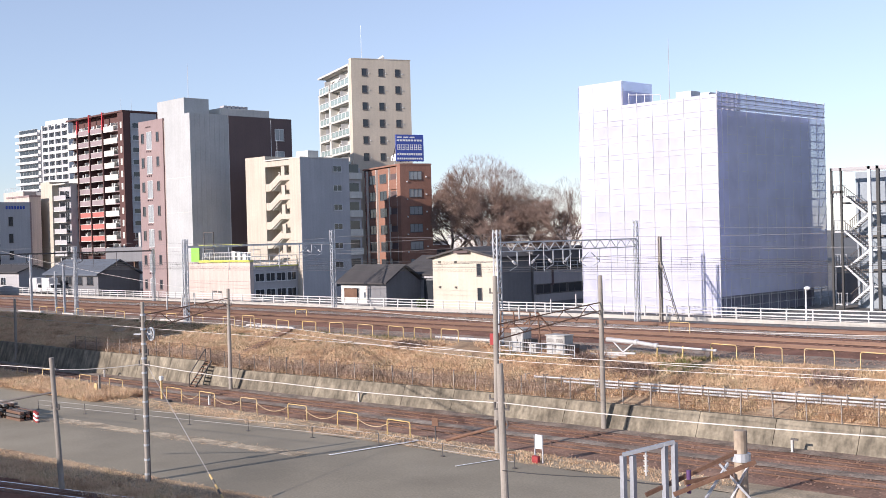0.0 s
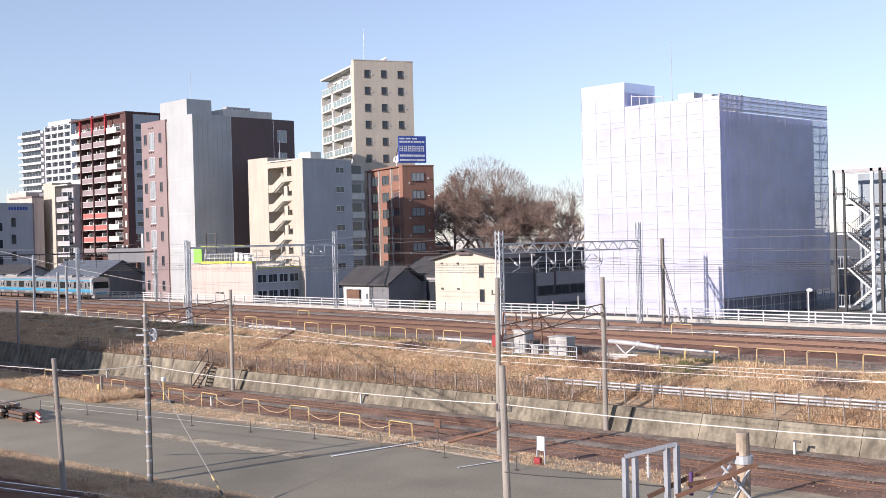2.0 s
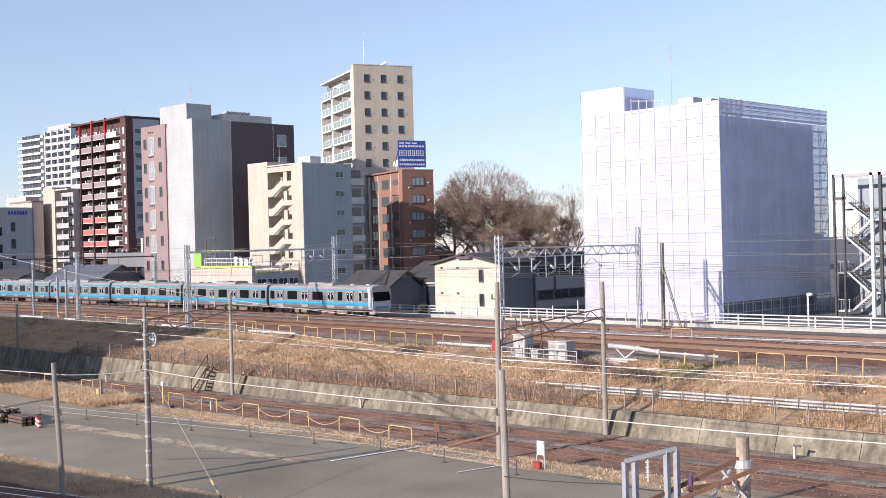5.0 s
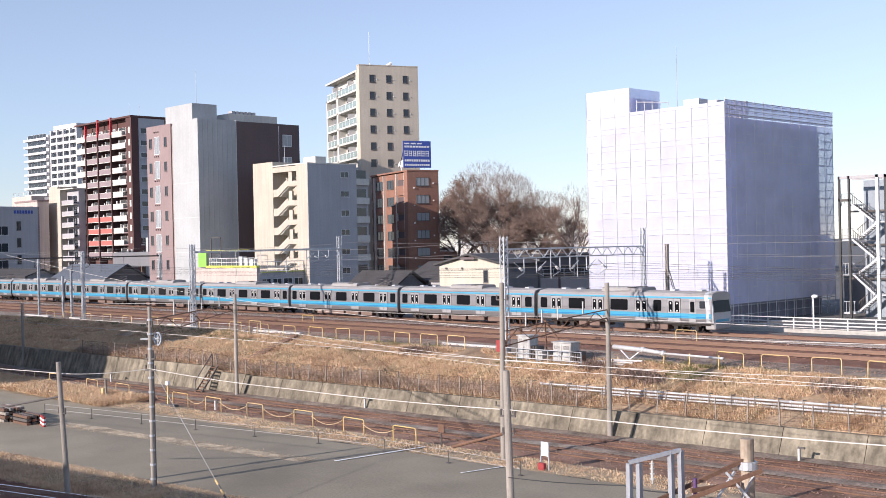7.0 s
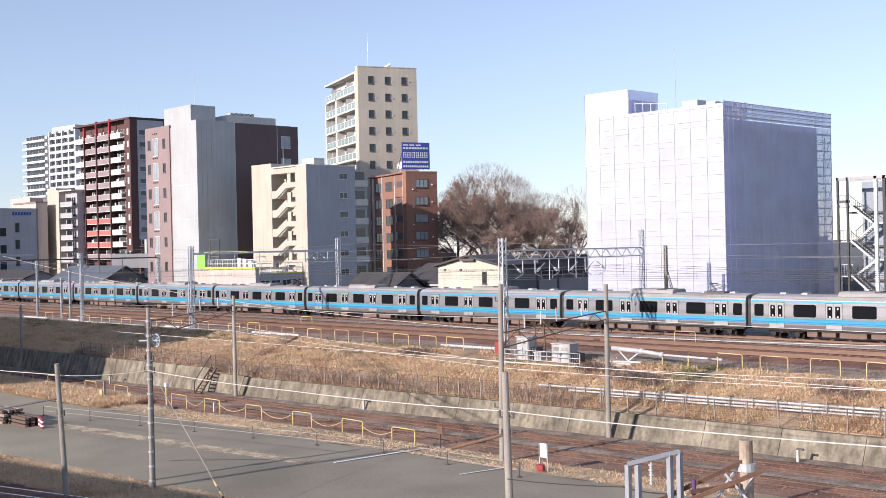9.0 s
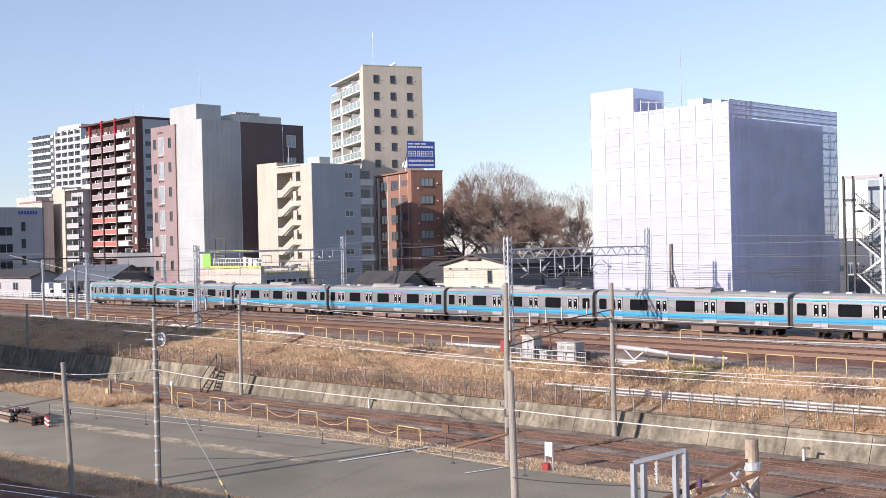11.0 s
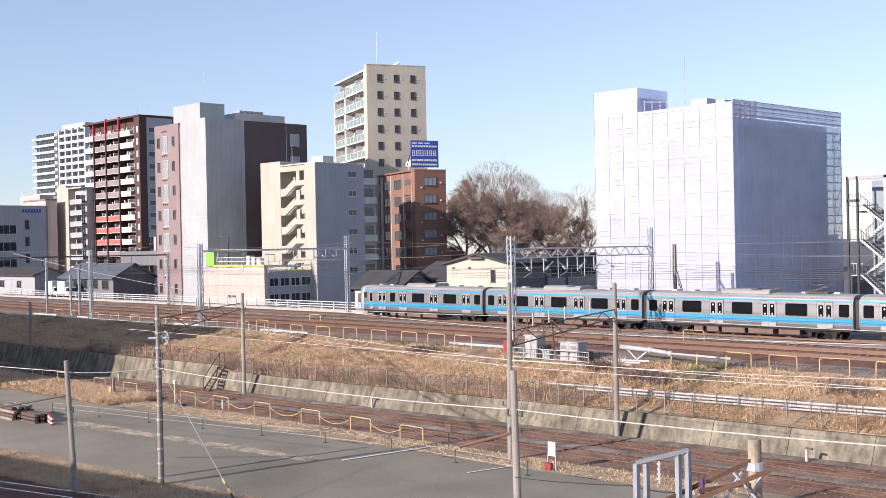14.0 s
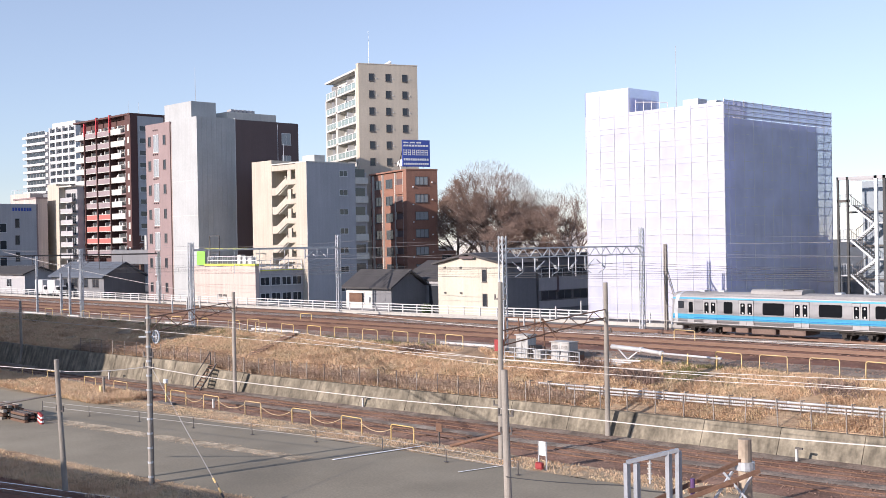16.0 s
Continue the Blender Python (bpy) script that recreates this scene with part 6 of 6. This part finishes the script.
boxpart("post", M["dark_steel"], t, -0.03, 0.03, -0.03, 0.03, 0, 0.85)
for x, y in ((-66.5, 55.5), (-99.0, 52.0), (-75.0, 47.9), (-31.8, 57.0)):
    t = thing("marker_post", pose(x, y, LOW), "short white concrete marker post by the track", "post", "marker posts")
    boxpart("shaft", M["pale_concrete"], t, -0.07, 0.07, -0.07, 0.07, 0, 0.7, bevel=0.02)
    boxpart("cap", M["dark_steel"], t, -0.06, 0.35, -0.05, 0.05, 0.7, 0.8)
t = thing("ground_box", pose(-88.9, 46.2, LOW), "small yellow box on a post by the barrier", "box")
boxpart("post", M["pole"], t, -0.08, 0.08, -0.08, 0.08, 0, 1.5)
boxpart("box", M["yellow_paint"], t, -0.5, -0.1, -0.2, 0.2, 0.2, 0.8)
t = thing("equipment_post", pose(-80.0, 46.8, LOW), "yellow topped post with white signal head", "post")
boxpart("post", M["yellow_paint"], t, -0.06, 0.06, -0.06, 0.06, 0, 1.6)
boxpart("head", M["white_paint"], t, -0.15, 0.15, -0.15, 0.15, 1.6, 1.95, bevel=0.05)
boxpart("base", M["dark_steel"], t, -0.9, 1.2, -0.2, 0.2, 0, 0.18)

# rope fence on the road
for k in range(9):
    x = -84 + k * 5.4
    y = 38.8 + 0.19 * (x + 83)
    y = min(y, 44.5)
    t = thing("rope_post", pose(x, y, LOW + 0.02), "thin dark post of a rope fence", "post", "rope fence posts")
    bm = bmesh.new()
    bm_rod(bm, (0, 0, 0), (0, 0, 0.75), 0.03, n=6)
    part("shaft", bm, M["dark_steel"], t)
    bm = bmesh.new()
    bm_rod(bm, (0, 0, 0), (0, 0, 0.03), 0.14, n=10)
    part("foot", bm, M["dark_steel"], t)
pts = [(-84 + k * 5.4, min(38.8 + 0.19 * (-84 + k * 5.4 + 83), 44.5), LOW + 0.72) for k in range(9)]
for dz in (0.0, -0.35):
    bm = bmesh.new()
    for a, c in zip(pts, pts[1:]):
        bm_rod(bm, Vector(a) + Vector((0, 0, dz)), Vector(c) + Vector((0, 0, dz)), 0.012, n=4)
    tagged(new("rope", mesh_of("rope", bm, M["wire"])), "pale rope strung between thin posts", "rope", "rope fence")

# stacked timbers and red white drums
t = thing("timber_stack", pose(-83.5, 34.6, LOW), "stack of grey weathered timber sleepers on the road", "timber stack")
for k in range(4):
    for j in range(4):
        boxpart("sleeper", M["rail_top"] if (k + j) % 2 else M["pole"], t, -1.2 + 0.12 * ((k * 7 + j) % 3), 1.5 + 0.15 * ((k + j) % 3), j * 0.42, j * 0.42 + 0.3, k * 0.27, k * 0.27 + 0.2, bevel=0.02)
t = thing("timber_stack", pose(-80.5, 35.0, LOW), "low stack of dark weathered timbers on the road", "timber stack")
for k in range(3):
    for j in range(3):
        boxpart("sleeper", M["dark_steel"] if (k + j) % 2 else M["rail_top"], t, -0.9, 1.4, j * 0.45, j * 0.45 + 0.3, k * 0.25, k * 0.25 + 0.19, bevel=0.02)
for k in range(5):
    t = thing("traffic_drum", pose(-78.9 + k * 0.32, 36.0 - 0.1 * k, LOW), "small red and white striped traffic drum", "traffic drum", "traffic drums")
    for j in range(5):
        bm = bmesh.new()
        bm_rod(bm, (0, 0, j * 0.14), (0, 0, j * 0.14 + 0.14), 0.13 - 0.006 * j, n=10)
        part("stripe", bm, M["red_paint"] if j % 2 == 0 else M["white_paint"], t)

# switch frame on posts close to the camera
t = thing("disconnector_stand", pose(-15.2, 20.22, 0), "grey steel channel frame with white insulators", "frame")
d = Vector((0.63, 0.65, 0.25))
M["blue_grey"] = surf("blue_grey_steel", (0.33, 0.35, 0.38), 0.5, 0.1, 1.5, 14, 0.03, metal=0.2)
for q, z in ((Vector((0, 0, 0)), 3.4), (d, 3.65)):
    for s in (-0.075, 0.075):
        bm = bmesh.new()
        bm_bar(bm, (q.x + s, q.y + s, -4.2), (q.x + s, q.y + s, z), 0.10, 0.12)
        part("channel", bm, M["blue_grey"], t)
bm = bmesh.new()
bm_bar(bm, (-0.08, -0.08, 3.42), (d.x + 0.08, d.y + 0.08, 3.67), 0.13, 0.07)
part("top_channel", bm, M["blue_grey"], t)
bm = bmesh.new()
for k in range(7):
    z = 3.4 - k * 0.055
    bm_rod(bm, (0.27, 0.28, z), (0.27, 0.28, z - 0.025), 0.055 - 0.004 * (k % 2) * 5, n=10)
bm_rod(bm, (0.27, 0.28, 3.5), (0.27, 0.28, 2.95), 0.02, n=6)
part("insulator", bm, M["pale_concrete"], t)
bm = bmesh.new()
bm_rod(bm, (0.92, 0.93, 2.55), (0.92, 0.93, 3.05), 0.05, n=10)
part("cable_end", bm, surf("purple_sleeve", (0.10, 0.05, 0.14), 0.6), t)
for a, c in (((0.3, 0.2, 2.55), (1.45, 2.1, 3.35)), ((0.75, 0.6, 2.55), (1.95, 1.95, 3.2)), ((0.9, 0.8, 2.8), (1.4, 1.9, 2.85))):
    bm = bmesh.new()
    bm_bar(bm, a, c, 0.06, 0.09)
    part("brace", bm, M["rusty"], t)
for a, c in (((1.1, 1.3, 2.4), (1.3, 1.9, 3.1)), ((1.2, 1.7, 3.1), (1.75, 2.1, 2.3)), ((1.75, 2.0, 3.1), (1.25, 2.0, 2.2))):
    bm = bmesh.new()
    bm_bar(bm, a, c, 0.05)
    part("brace", bm, M["steel"], t)
bm = bmesh.new()
bm_rod(bm, (1.45, 2.18, 3.12), (1.45, 2.18, 3.3), 0.215, n=14)
part("pole_clamp", bm, M["steel"], t)

# ---- commuter train ----
M["stainless"] = surf("stainless", (0.32, 0.315, 0.32), 0.4, 0.05, 0.5, 6, 0.01, metal=0.55)
M["train_roof"] = surf("train_roof", (0.35, 0.335, 0.325), 0.7, 0.1, 0.5, 5, 0.02, tint=(0.30, 0.29, 0.28))
M["sky_blue"] = surf("sky_blue_film", (0.055, 0.31, 0.47), 0.4, 0.04, 0.5, 6, 0.0)
M["deep_blue"] = surf("deep_blue_film", (0.02, 0.17, 0.42), 0.4, 0.04, 0.5, 6, 0.0)
M["train_dark"] = surf("underframe", (0.04, 0.034, 0.03), 0.85, 0.25, 0.8, 8, 0.1)
M["train_box"] = surf("equipment_box", (0.19, 0.13, 0.105), 0.8, 0.18, 0.7, 8, 0.05)
M["train_glass"] = surf("train_glass", (0.01, 0.011, 0.013), 0.1, 0.05, 0.5, 4, 0.0, spec=0.12)
M["cab_white"] = surf("cab_white", (0.46, 0.48, 0.49), 0.4, 0.03, 0.5, 6, 0.0)

SECTION = [(-1.36, 0.86), (-1.475, 1.2), (-1.475, 2.1), (-1.44, 3.0), (-1.38, 3.26), (-1.15, 3.45), (-0.6, 3.56), (0, 3.6), (0.6, 3.56), (1.15, 3.45), (1.38, 3.26), (1.44, 3.0), (1.475, 2.1), (1.475, 1.2), (1.36, 0.86)]


def extrude_section(pts, x0, x1):
    bm = bmesh.new()
    a = [bm.verts.new((x0, y, z)) for y, z in pts]
    b = [bm.verts.new((x1, y, z)) for y, z in pts]
    n = len(pts)
    for k in range(n):
        bm.faces.new((a[k], a[(k + 1) % n], b[(k + 1) % n], b[k]))
    bm.faces.new(a)
    bm.faces.new(b[::-1])
    return bm


def rounded_pane(w, h, r, depth):
    """A pane with rounded corners in the x-z plane, facing -y."""
    bm = bmesh.new()
    pts = []
    for cx, cz, a0 in ((w / 2 - r, h / 2 - r, 0), (-w / 2 + r, h / 2 - r, 90), (-w / 2 + r, -h / 2 + r, 180), (w / 2 - r, -h / 2 + r, 270)):
        for k in range(4):
            a = radians(a0 + 30 * k)
            pts.append((cx + r * math.cos(a), cz + r * math.sin(a)))
    f = [bm.verts.new((x, -depth, z)) for x, z in pts]
    b = [bm.verts.new((x, 0.03, z)) for x, z in pts]
    bm.faces.new(f)
    for k in range(len(pts)):
        bm.faces.new((f[k], f[(k + 1) % len(pts)], b[(k + 1) % len(pts)], b[k]))
    return bm


train = thing("commuter_train", pose(0, 85.41, 0), "silver commuter train with light blue stripes on the upper line", "train")
body_me = mesh_of("car_body", extrude_section(SECTION, -19.55, -0.05), M["stainless"])
roof_me = mesh_of("roof", extrude_section([(-1.40, 3.24), (-1.17, 3.46), (-0.6, 3.575), (0, 3.615), (0.6, 3.575), (1.17, 3.46), (1.40, 3.24)], -19.5, -0.1), M["train_roof"])
win_me = mesh_of("window", rounded_pane(1.95, 0.98, 0.14, 0.012), M["train_glass"])
end_me = mesh_of("window", rounded_pane(0.85, 0.98, 0.14, 0.012), M["train_glass"])
dw_me = mesh_of("door_window", rounded_pane(0.42, 0.92, 0.08, 0.022), M["train_glass"])
M["door_poster"] = surf("door_sticker", (0.7, 0.7, 0.68), 0.6, 0.05, 1, 8, 0)
bm = bmesh.new()
bm_box(bm, -0.66, -0.012, -0.016, 0.03, -0.98, 1.02)
bm_box(bm, 0.012, 0.66, -0.016, 0.03, -0.98, 1.02)
M["door_panel"] = surf("door_panel", (0.40, 0.395, 0.395), 0.42, 0.04, 0.5, 6, 0.0, metal=0.3)
door_me = mesh_of("door", bm, M["door_panel"])
bm = bmesh.new()
bm_box(bm, -0.70, -0.665, -0.004, 0.02, -1.0, 1.05)
bm_box(bm, 0.665, 0.70, -0.004, 0.02, -1.0, 1.05)
bm_box(bm, -0.70, 0.70, -0.004, 0.02, 1.02, 1.06)
gasket_me = mesh_of("door_frame", bm, M["dark_steel"])
bm = bmesh.new()
for s in (-1, 1):
    bmesh.ops.create_uvsphere(bm, u_segments=8, v_segments=5, radius=0.085, matrix=pose(s * 0.33, -0.02, 0.62) @ Matrix.Diagonal((1, 0.1, 1, 1)))
    bmesh.ops.create_uvsphere(bm, u_segments=8, v_segments=5, radius=0.085, matrix=pose(s * 0.33, -0.02, -0.02) @ Matrix.Diagonal((1, 0.1, 1, 1)))
sticker_me = mesh_of("sticker", bm, M["door_poster"])
# stripes follow the side wall
bm = bmesh.new()
bm_box(bm, -19.5, -0.1, -1.487, -1.47, 1.30, 1.72)
band_me = mesh_of("blue_band", bm, M["sky_blue"])
bm = bmesh.new()
bm_box(bm, -19.5, -0.1, -1.4895, -1.47, 1.40, 1.455)
thin_me = mesh_of("dark_blue_line", bm, M["deep_blue"])
bm = bmesh.new()
vs = [bm.verts.new(p) for p in ((-19.5, -1.447, 3.0), (-0.1, -1.447, 3.0), (-0.1, -1.415, 3.14), (-19.5, -1.415, 3.14), (-19.5, -1.42, 3.0), (-0.1, -1.42, 3.0), (-0.1, -1.39, 3.14), (-19.5, -1.39, 3.14))]
for f in ((0, 1, 2, 3), (3, 2, 6, 7), (0, 4, 5, 1), (4, 7, 6, 5)):
    bm.faces.new([vs[k] for k in f])
top_me = mesh_of("upper_blue_stripe", bm, M["sky_blue"])
bm = extrude_section([(-1.05, 3.5), (-1.0, 3.75), (-0.8, 3.88), (0.8, 3.88), (1.0, 3.75), (1.05, 3.5)], -12.1, -7.5)
ac_me = mesh_of("air_conditioner", bm, M["train_roof"])
bm = bmesh.new()
for k in range(5):
    bm_box(bm, -9.2 + 0.2 * k, -9.08 + 0.2 * k, -0.95, 0.95, 3.82, 3.9)
grille_me = mesh_of("roof_grille", bm, M["dark_steel"])
bm = bmesh.new()
for dx in (-1.05, 1.05):
    for y in (-0.56, 0.56):
        bm_rod(bm, (dx, y - 0.06, 0.43), (dx, y + 0.06, 0.43), 0.43, n=16)
    bm_rod(bm, (dx, -0.9, 0.43), (dx, 0.9, 0.43), 0.08, n=8)
    for y in (-0.95, 0.95):
        bm_box(bm, dx - 0.2, dx + 0.2, y - 0.12, y + 0.12, 0.28, 0.58)
for y in (-0.95, 0.95):
    bm_box(bm, -1.5, 1.5, y - 0.08, y + 0.08, 0.55, 0.72)
    bm_rod(bm, (-0.3, y, 0.5), (-0.3, y, 0.9), 0.2, n=10)
    bm_rod(bm, (0.3, y, 0.5), (0.3, y, 0.9), 0.2, n=10)
bogie_me = mesh_of("bogie", bm, M["train_dark"])
bm = bmesh.new()
bm_box(bm, -19.3, -0.3, -1.25, 1.25, 0.7, 0.9)
chassis_me = mesh_of("underframe", bm, M["train_dark"])
bm = bmesh.new()
bm_box(bm, -0.5, 0.5, -1.2, 1.2, 0.26, 0.8)
bmesh.ops.bevel(bm, geom=bm.edges[:], offset=0.05, segments=1, affect="EDGES")
box_me = mesh_of("equipment_box", bm, M["train_box"])
bm = extrude_section([(-1.15, 1.0), (-1.15, 3.2), (1.15, 3.2), (1.15, 1.0)], -0.35, 0.35)
gang_me = mesh_of("gangway", bm, M["dark_wire"])
bm = bmesh.new()
for s in (-1, 1):
    bm_bar(bm, (-0.9, s * 0.5, 3.75), (0.7, s * 0.45, 4.15), 0.05)
    bm_bar(bm, (0.7, s * 0.45, 4.15), (-0.6, s * 0.4, 4.35), 0.04)
bm_bar(bm, (-0.6, -0.9, 4.37), (-0.6, 0.9, 4.37), 0.05)
bm_box(bm, -1.0, 1.0, -0.7, 0.7, 3.62, 3.72)
panto_me = mesh_of("pantograph", bm, M["dark_steel"])
bm = bmesh.new()
bm_box(bm, 0, 0.5, -0.35, 0.35, 3.55, 3.72)
vent_me = mesh_of("roof_vent", bm, M["steel"])

bm = bmesh.new()
bm_box(bm, -0.33, 0.33, -0.016, 0.03, -0.98, 1.02)
crew_me = mesh_of("cab_door", bm, M["door_panel"])
bm = bmesh.new()
bm_box(bm, -0.66, -0.012, -0.02, 0.0, -0.65, -0.23)
door_band_me = mesh_of("door_band", bm, M["sky_blue"])
bm = bmesh.new()
bm_box(bm, -0.66, -0.012, -0.023, 0.0, -0.55, -0.495)
door_line_me = mesh_of("door_line", bm, M["deep_blue"])
RND = random.Random(4)
for c in range(10):
    car = share("car", body_me, train, pose(-20 * c - 0.2, 0, 0))
    share("roof", roof_me, car, pose(0, 0, 0))
    share("underframe", chassis_me, car, pose(0, 0, 0))
    share("air_conditioner", ac_me, car, pose(0, 0, 0))
    share("roof_grille", grille_me, car, pose(0, 0, 0.0))
    for x in (-17.5, -15.6, -5.0, -2.2):
        share("roof_vent", vent_me, car, pose(x, 0, 0))
    for x in (-2.9, -16.7):
        share("bogie", bogie_me, car, pose(x, 0, 0))
    for x, w in zip((-5.7, -8.3, -10.9, -12.9, -14.3), (1.9, 2.3, 2.2, 1.2, 0.9)):
        if RND.random() < 0.85:
            share("equipment_box", box_me, car, Matrix.LocRotScale((x, 0, RND.uniform(-0.03, 0.05)), None, (w, 1, RND.uniform(0.9, 1.0))))
    for side in (0, 180):
        turn = Matrix.Translation((-9.8, 0, 0)) @ pose(0, 0, 0, 0, 0, side)
        for nm, me in (("blue_band", band_me), ("dark_blue_line", thin_me), ("upper_blue_stripe", top_me)):
            share(nm, me, car, turn @ Matrix.Translation((9.8, 0, 0)))
        # the cab end of a driving car has its last door moved inwards
        cab_at = (1 if side == 0 else -1) * (1 if c == 0 else -1) if c in (0, 9) else 0
        doors = [x if x * cab_at < 7 else cab_at * 5.95 for x in (-7.41, -2.47, 2.47, 7.41)]
        for x in doors:
            m = turn @ pose(x, -1.478, 1.95)
            for nm, me in (("door", door_me), ("door_frame", gasket_me), ("sticker", sticker_me)):
                share(nm, me, car, m)
            for s in (-0.33, 0.33):
                share("door_window", dw_me, car, m @ pose(s, 0, 0.34))
            for s in (0, 0.672):
                share("door_band", door_band_me, car, m @ pose(s, 0, 0))
                share("door_line", door_line_me, car, m @ pose(s, 0, 0))
        for x in (-4.94, 0, 4.94):
            if x * cab_at > 4:
                share("window", end_me, car, turn @ pose(cab_at * 4.2, -1.462, 2.34, -2, 0, 0))
                m = turn @ pose(cab_at * 7.85, -1.478, 1.95)
                share("cab_door", crew_me, car, m)
                share("door_window", dw_me, car, m @ pose(0, 0, 0.34))
                share("door_band", door_band_me, car, m @ pose(0.336, 0, 0))
            else:
                share("window", win_me, car, turn @ pose(x, -1.462, 2.34, -2, 0, 0))
        for x in (-9.0, 9.0):
            if x * cab_at <= 0:
                share("window", end_me, car, turn @ pose(x, -1.462, 2.34, -2, 0, 0))
    if c < 9:
        share("gangway", gang_me, car, pose(-19.8, 0, 0))
    if c in (2, 5, 7):
        share("pantograph", panto_me, car, pose(-3.5, 0, 0))
    if c in (0, 9):
        # driving cab: white shell, black windscreen, lamps and skirt
        m = pose(0, 0, 0) if c == 0 else Matrix.Translation((-19.6, 0, 0)) @ pose(0, 0, 0, 0, 0, 180)
        bm = bmesh.new()
        prof = [(-1.42, 0.95), (-1.487, 1.3), (-1.487, 2.1), (-1.455, 3.0), (-1.39, 3.28), (-1.16, 3.47), (-0.6, 3.59), (0, 3.63)]
        prof = prof + [(-y, z) for y, z in prof[-2::-1]]
        rings = []
        for x, s, zt in ((-0.6, 1.004, 0), (-0.35, 1.004, 0), (-0.08, 0.985, -0.02), (0.06, 0.93, -0.05)):
            rings.append([bm.verts.new((x - 0.28 * max(0.0, (z - 2.0) / 1.6) * (x > -1), y * s, z + zt * (z > 3))) for y, z in prof])
        for a, b in zip(rings, rings[1:]):
            for k in range(len(prof) - 1):
                bm.faces.new((a[k], a[k + 1], b[k + 1], b[k]))
            bm.faces.new((a[-1], a[0], b[0], b[-1]))
        bm.faces.new(rings[-1])
        cab = share("cab", mesh_of("cab", bm, M["cab_white"]), car, m)
        bm = bmesh.new()
        vs = [bm.verts.new(p) for p in ((0.10, -1.25, 1.85), (0.10, 1.25, 1.85), (-0.12, 1.15, 3.32), (-0.12, -1.15, 3.32), (-0.10, -1.3, 1.85), (-0.10, 1.3, 1.85), (-0.34, 1.23, 3.36), (-0.34, -1.23, 3.36))]
        for f in ((0, 1, 2, 3), (3, 2, 6, 7), (0, 3, 7, 4), (1, 5, 6, 2), (0, 4, 5, 1)):
            bm.faces.new([vs[k] for k in f])
        share("windscreen", mesh_of("windscreen", bm, M["train_glass"]), car, m)
        bm = bmesh.new()
        bm_box(bm, -0.9, 0.1, -1.2, 1.2, 0.35, 0.95)
        bmesh.ops.bevel(bm, geom=bm.edges[:], offset=0.1, segments=1, affect="EDGES")
        share("skirt", mesh_of("skirt", bm, M["train_roof"]), car, m)
        bm = bmesh.new()
        bm_box(bm, 0.055, 0.1, -1.0, 1.0, 1.02, 1.24)
        share("blue_band", mesh_of("front_band", bm, M["sky_blue"]), car, m)
        cd_me = mesh_of("cab_window", rounded_pane(0.55, 0.62, 0.08, 0.03), M["glass"])
        for s in (1, -1):
            share("cab_window", cd_me, car, m @ pose(-0.95, -1.478 * s, 2.5, 0, 0, 0 if s > 0 else 180))


# ---- what moves ----
def motions():
    walk(train, [(t, pose(-207.2 + 21.85 * t - late, 85.41, 0)) for t, late in ((0.0, 0.0), (4.0, 0.0), (8.0, 0.3), (12.0, 1.05), (16.0, 1.1))])


motions()
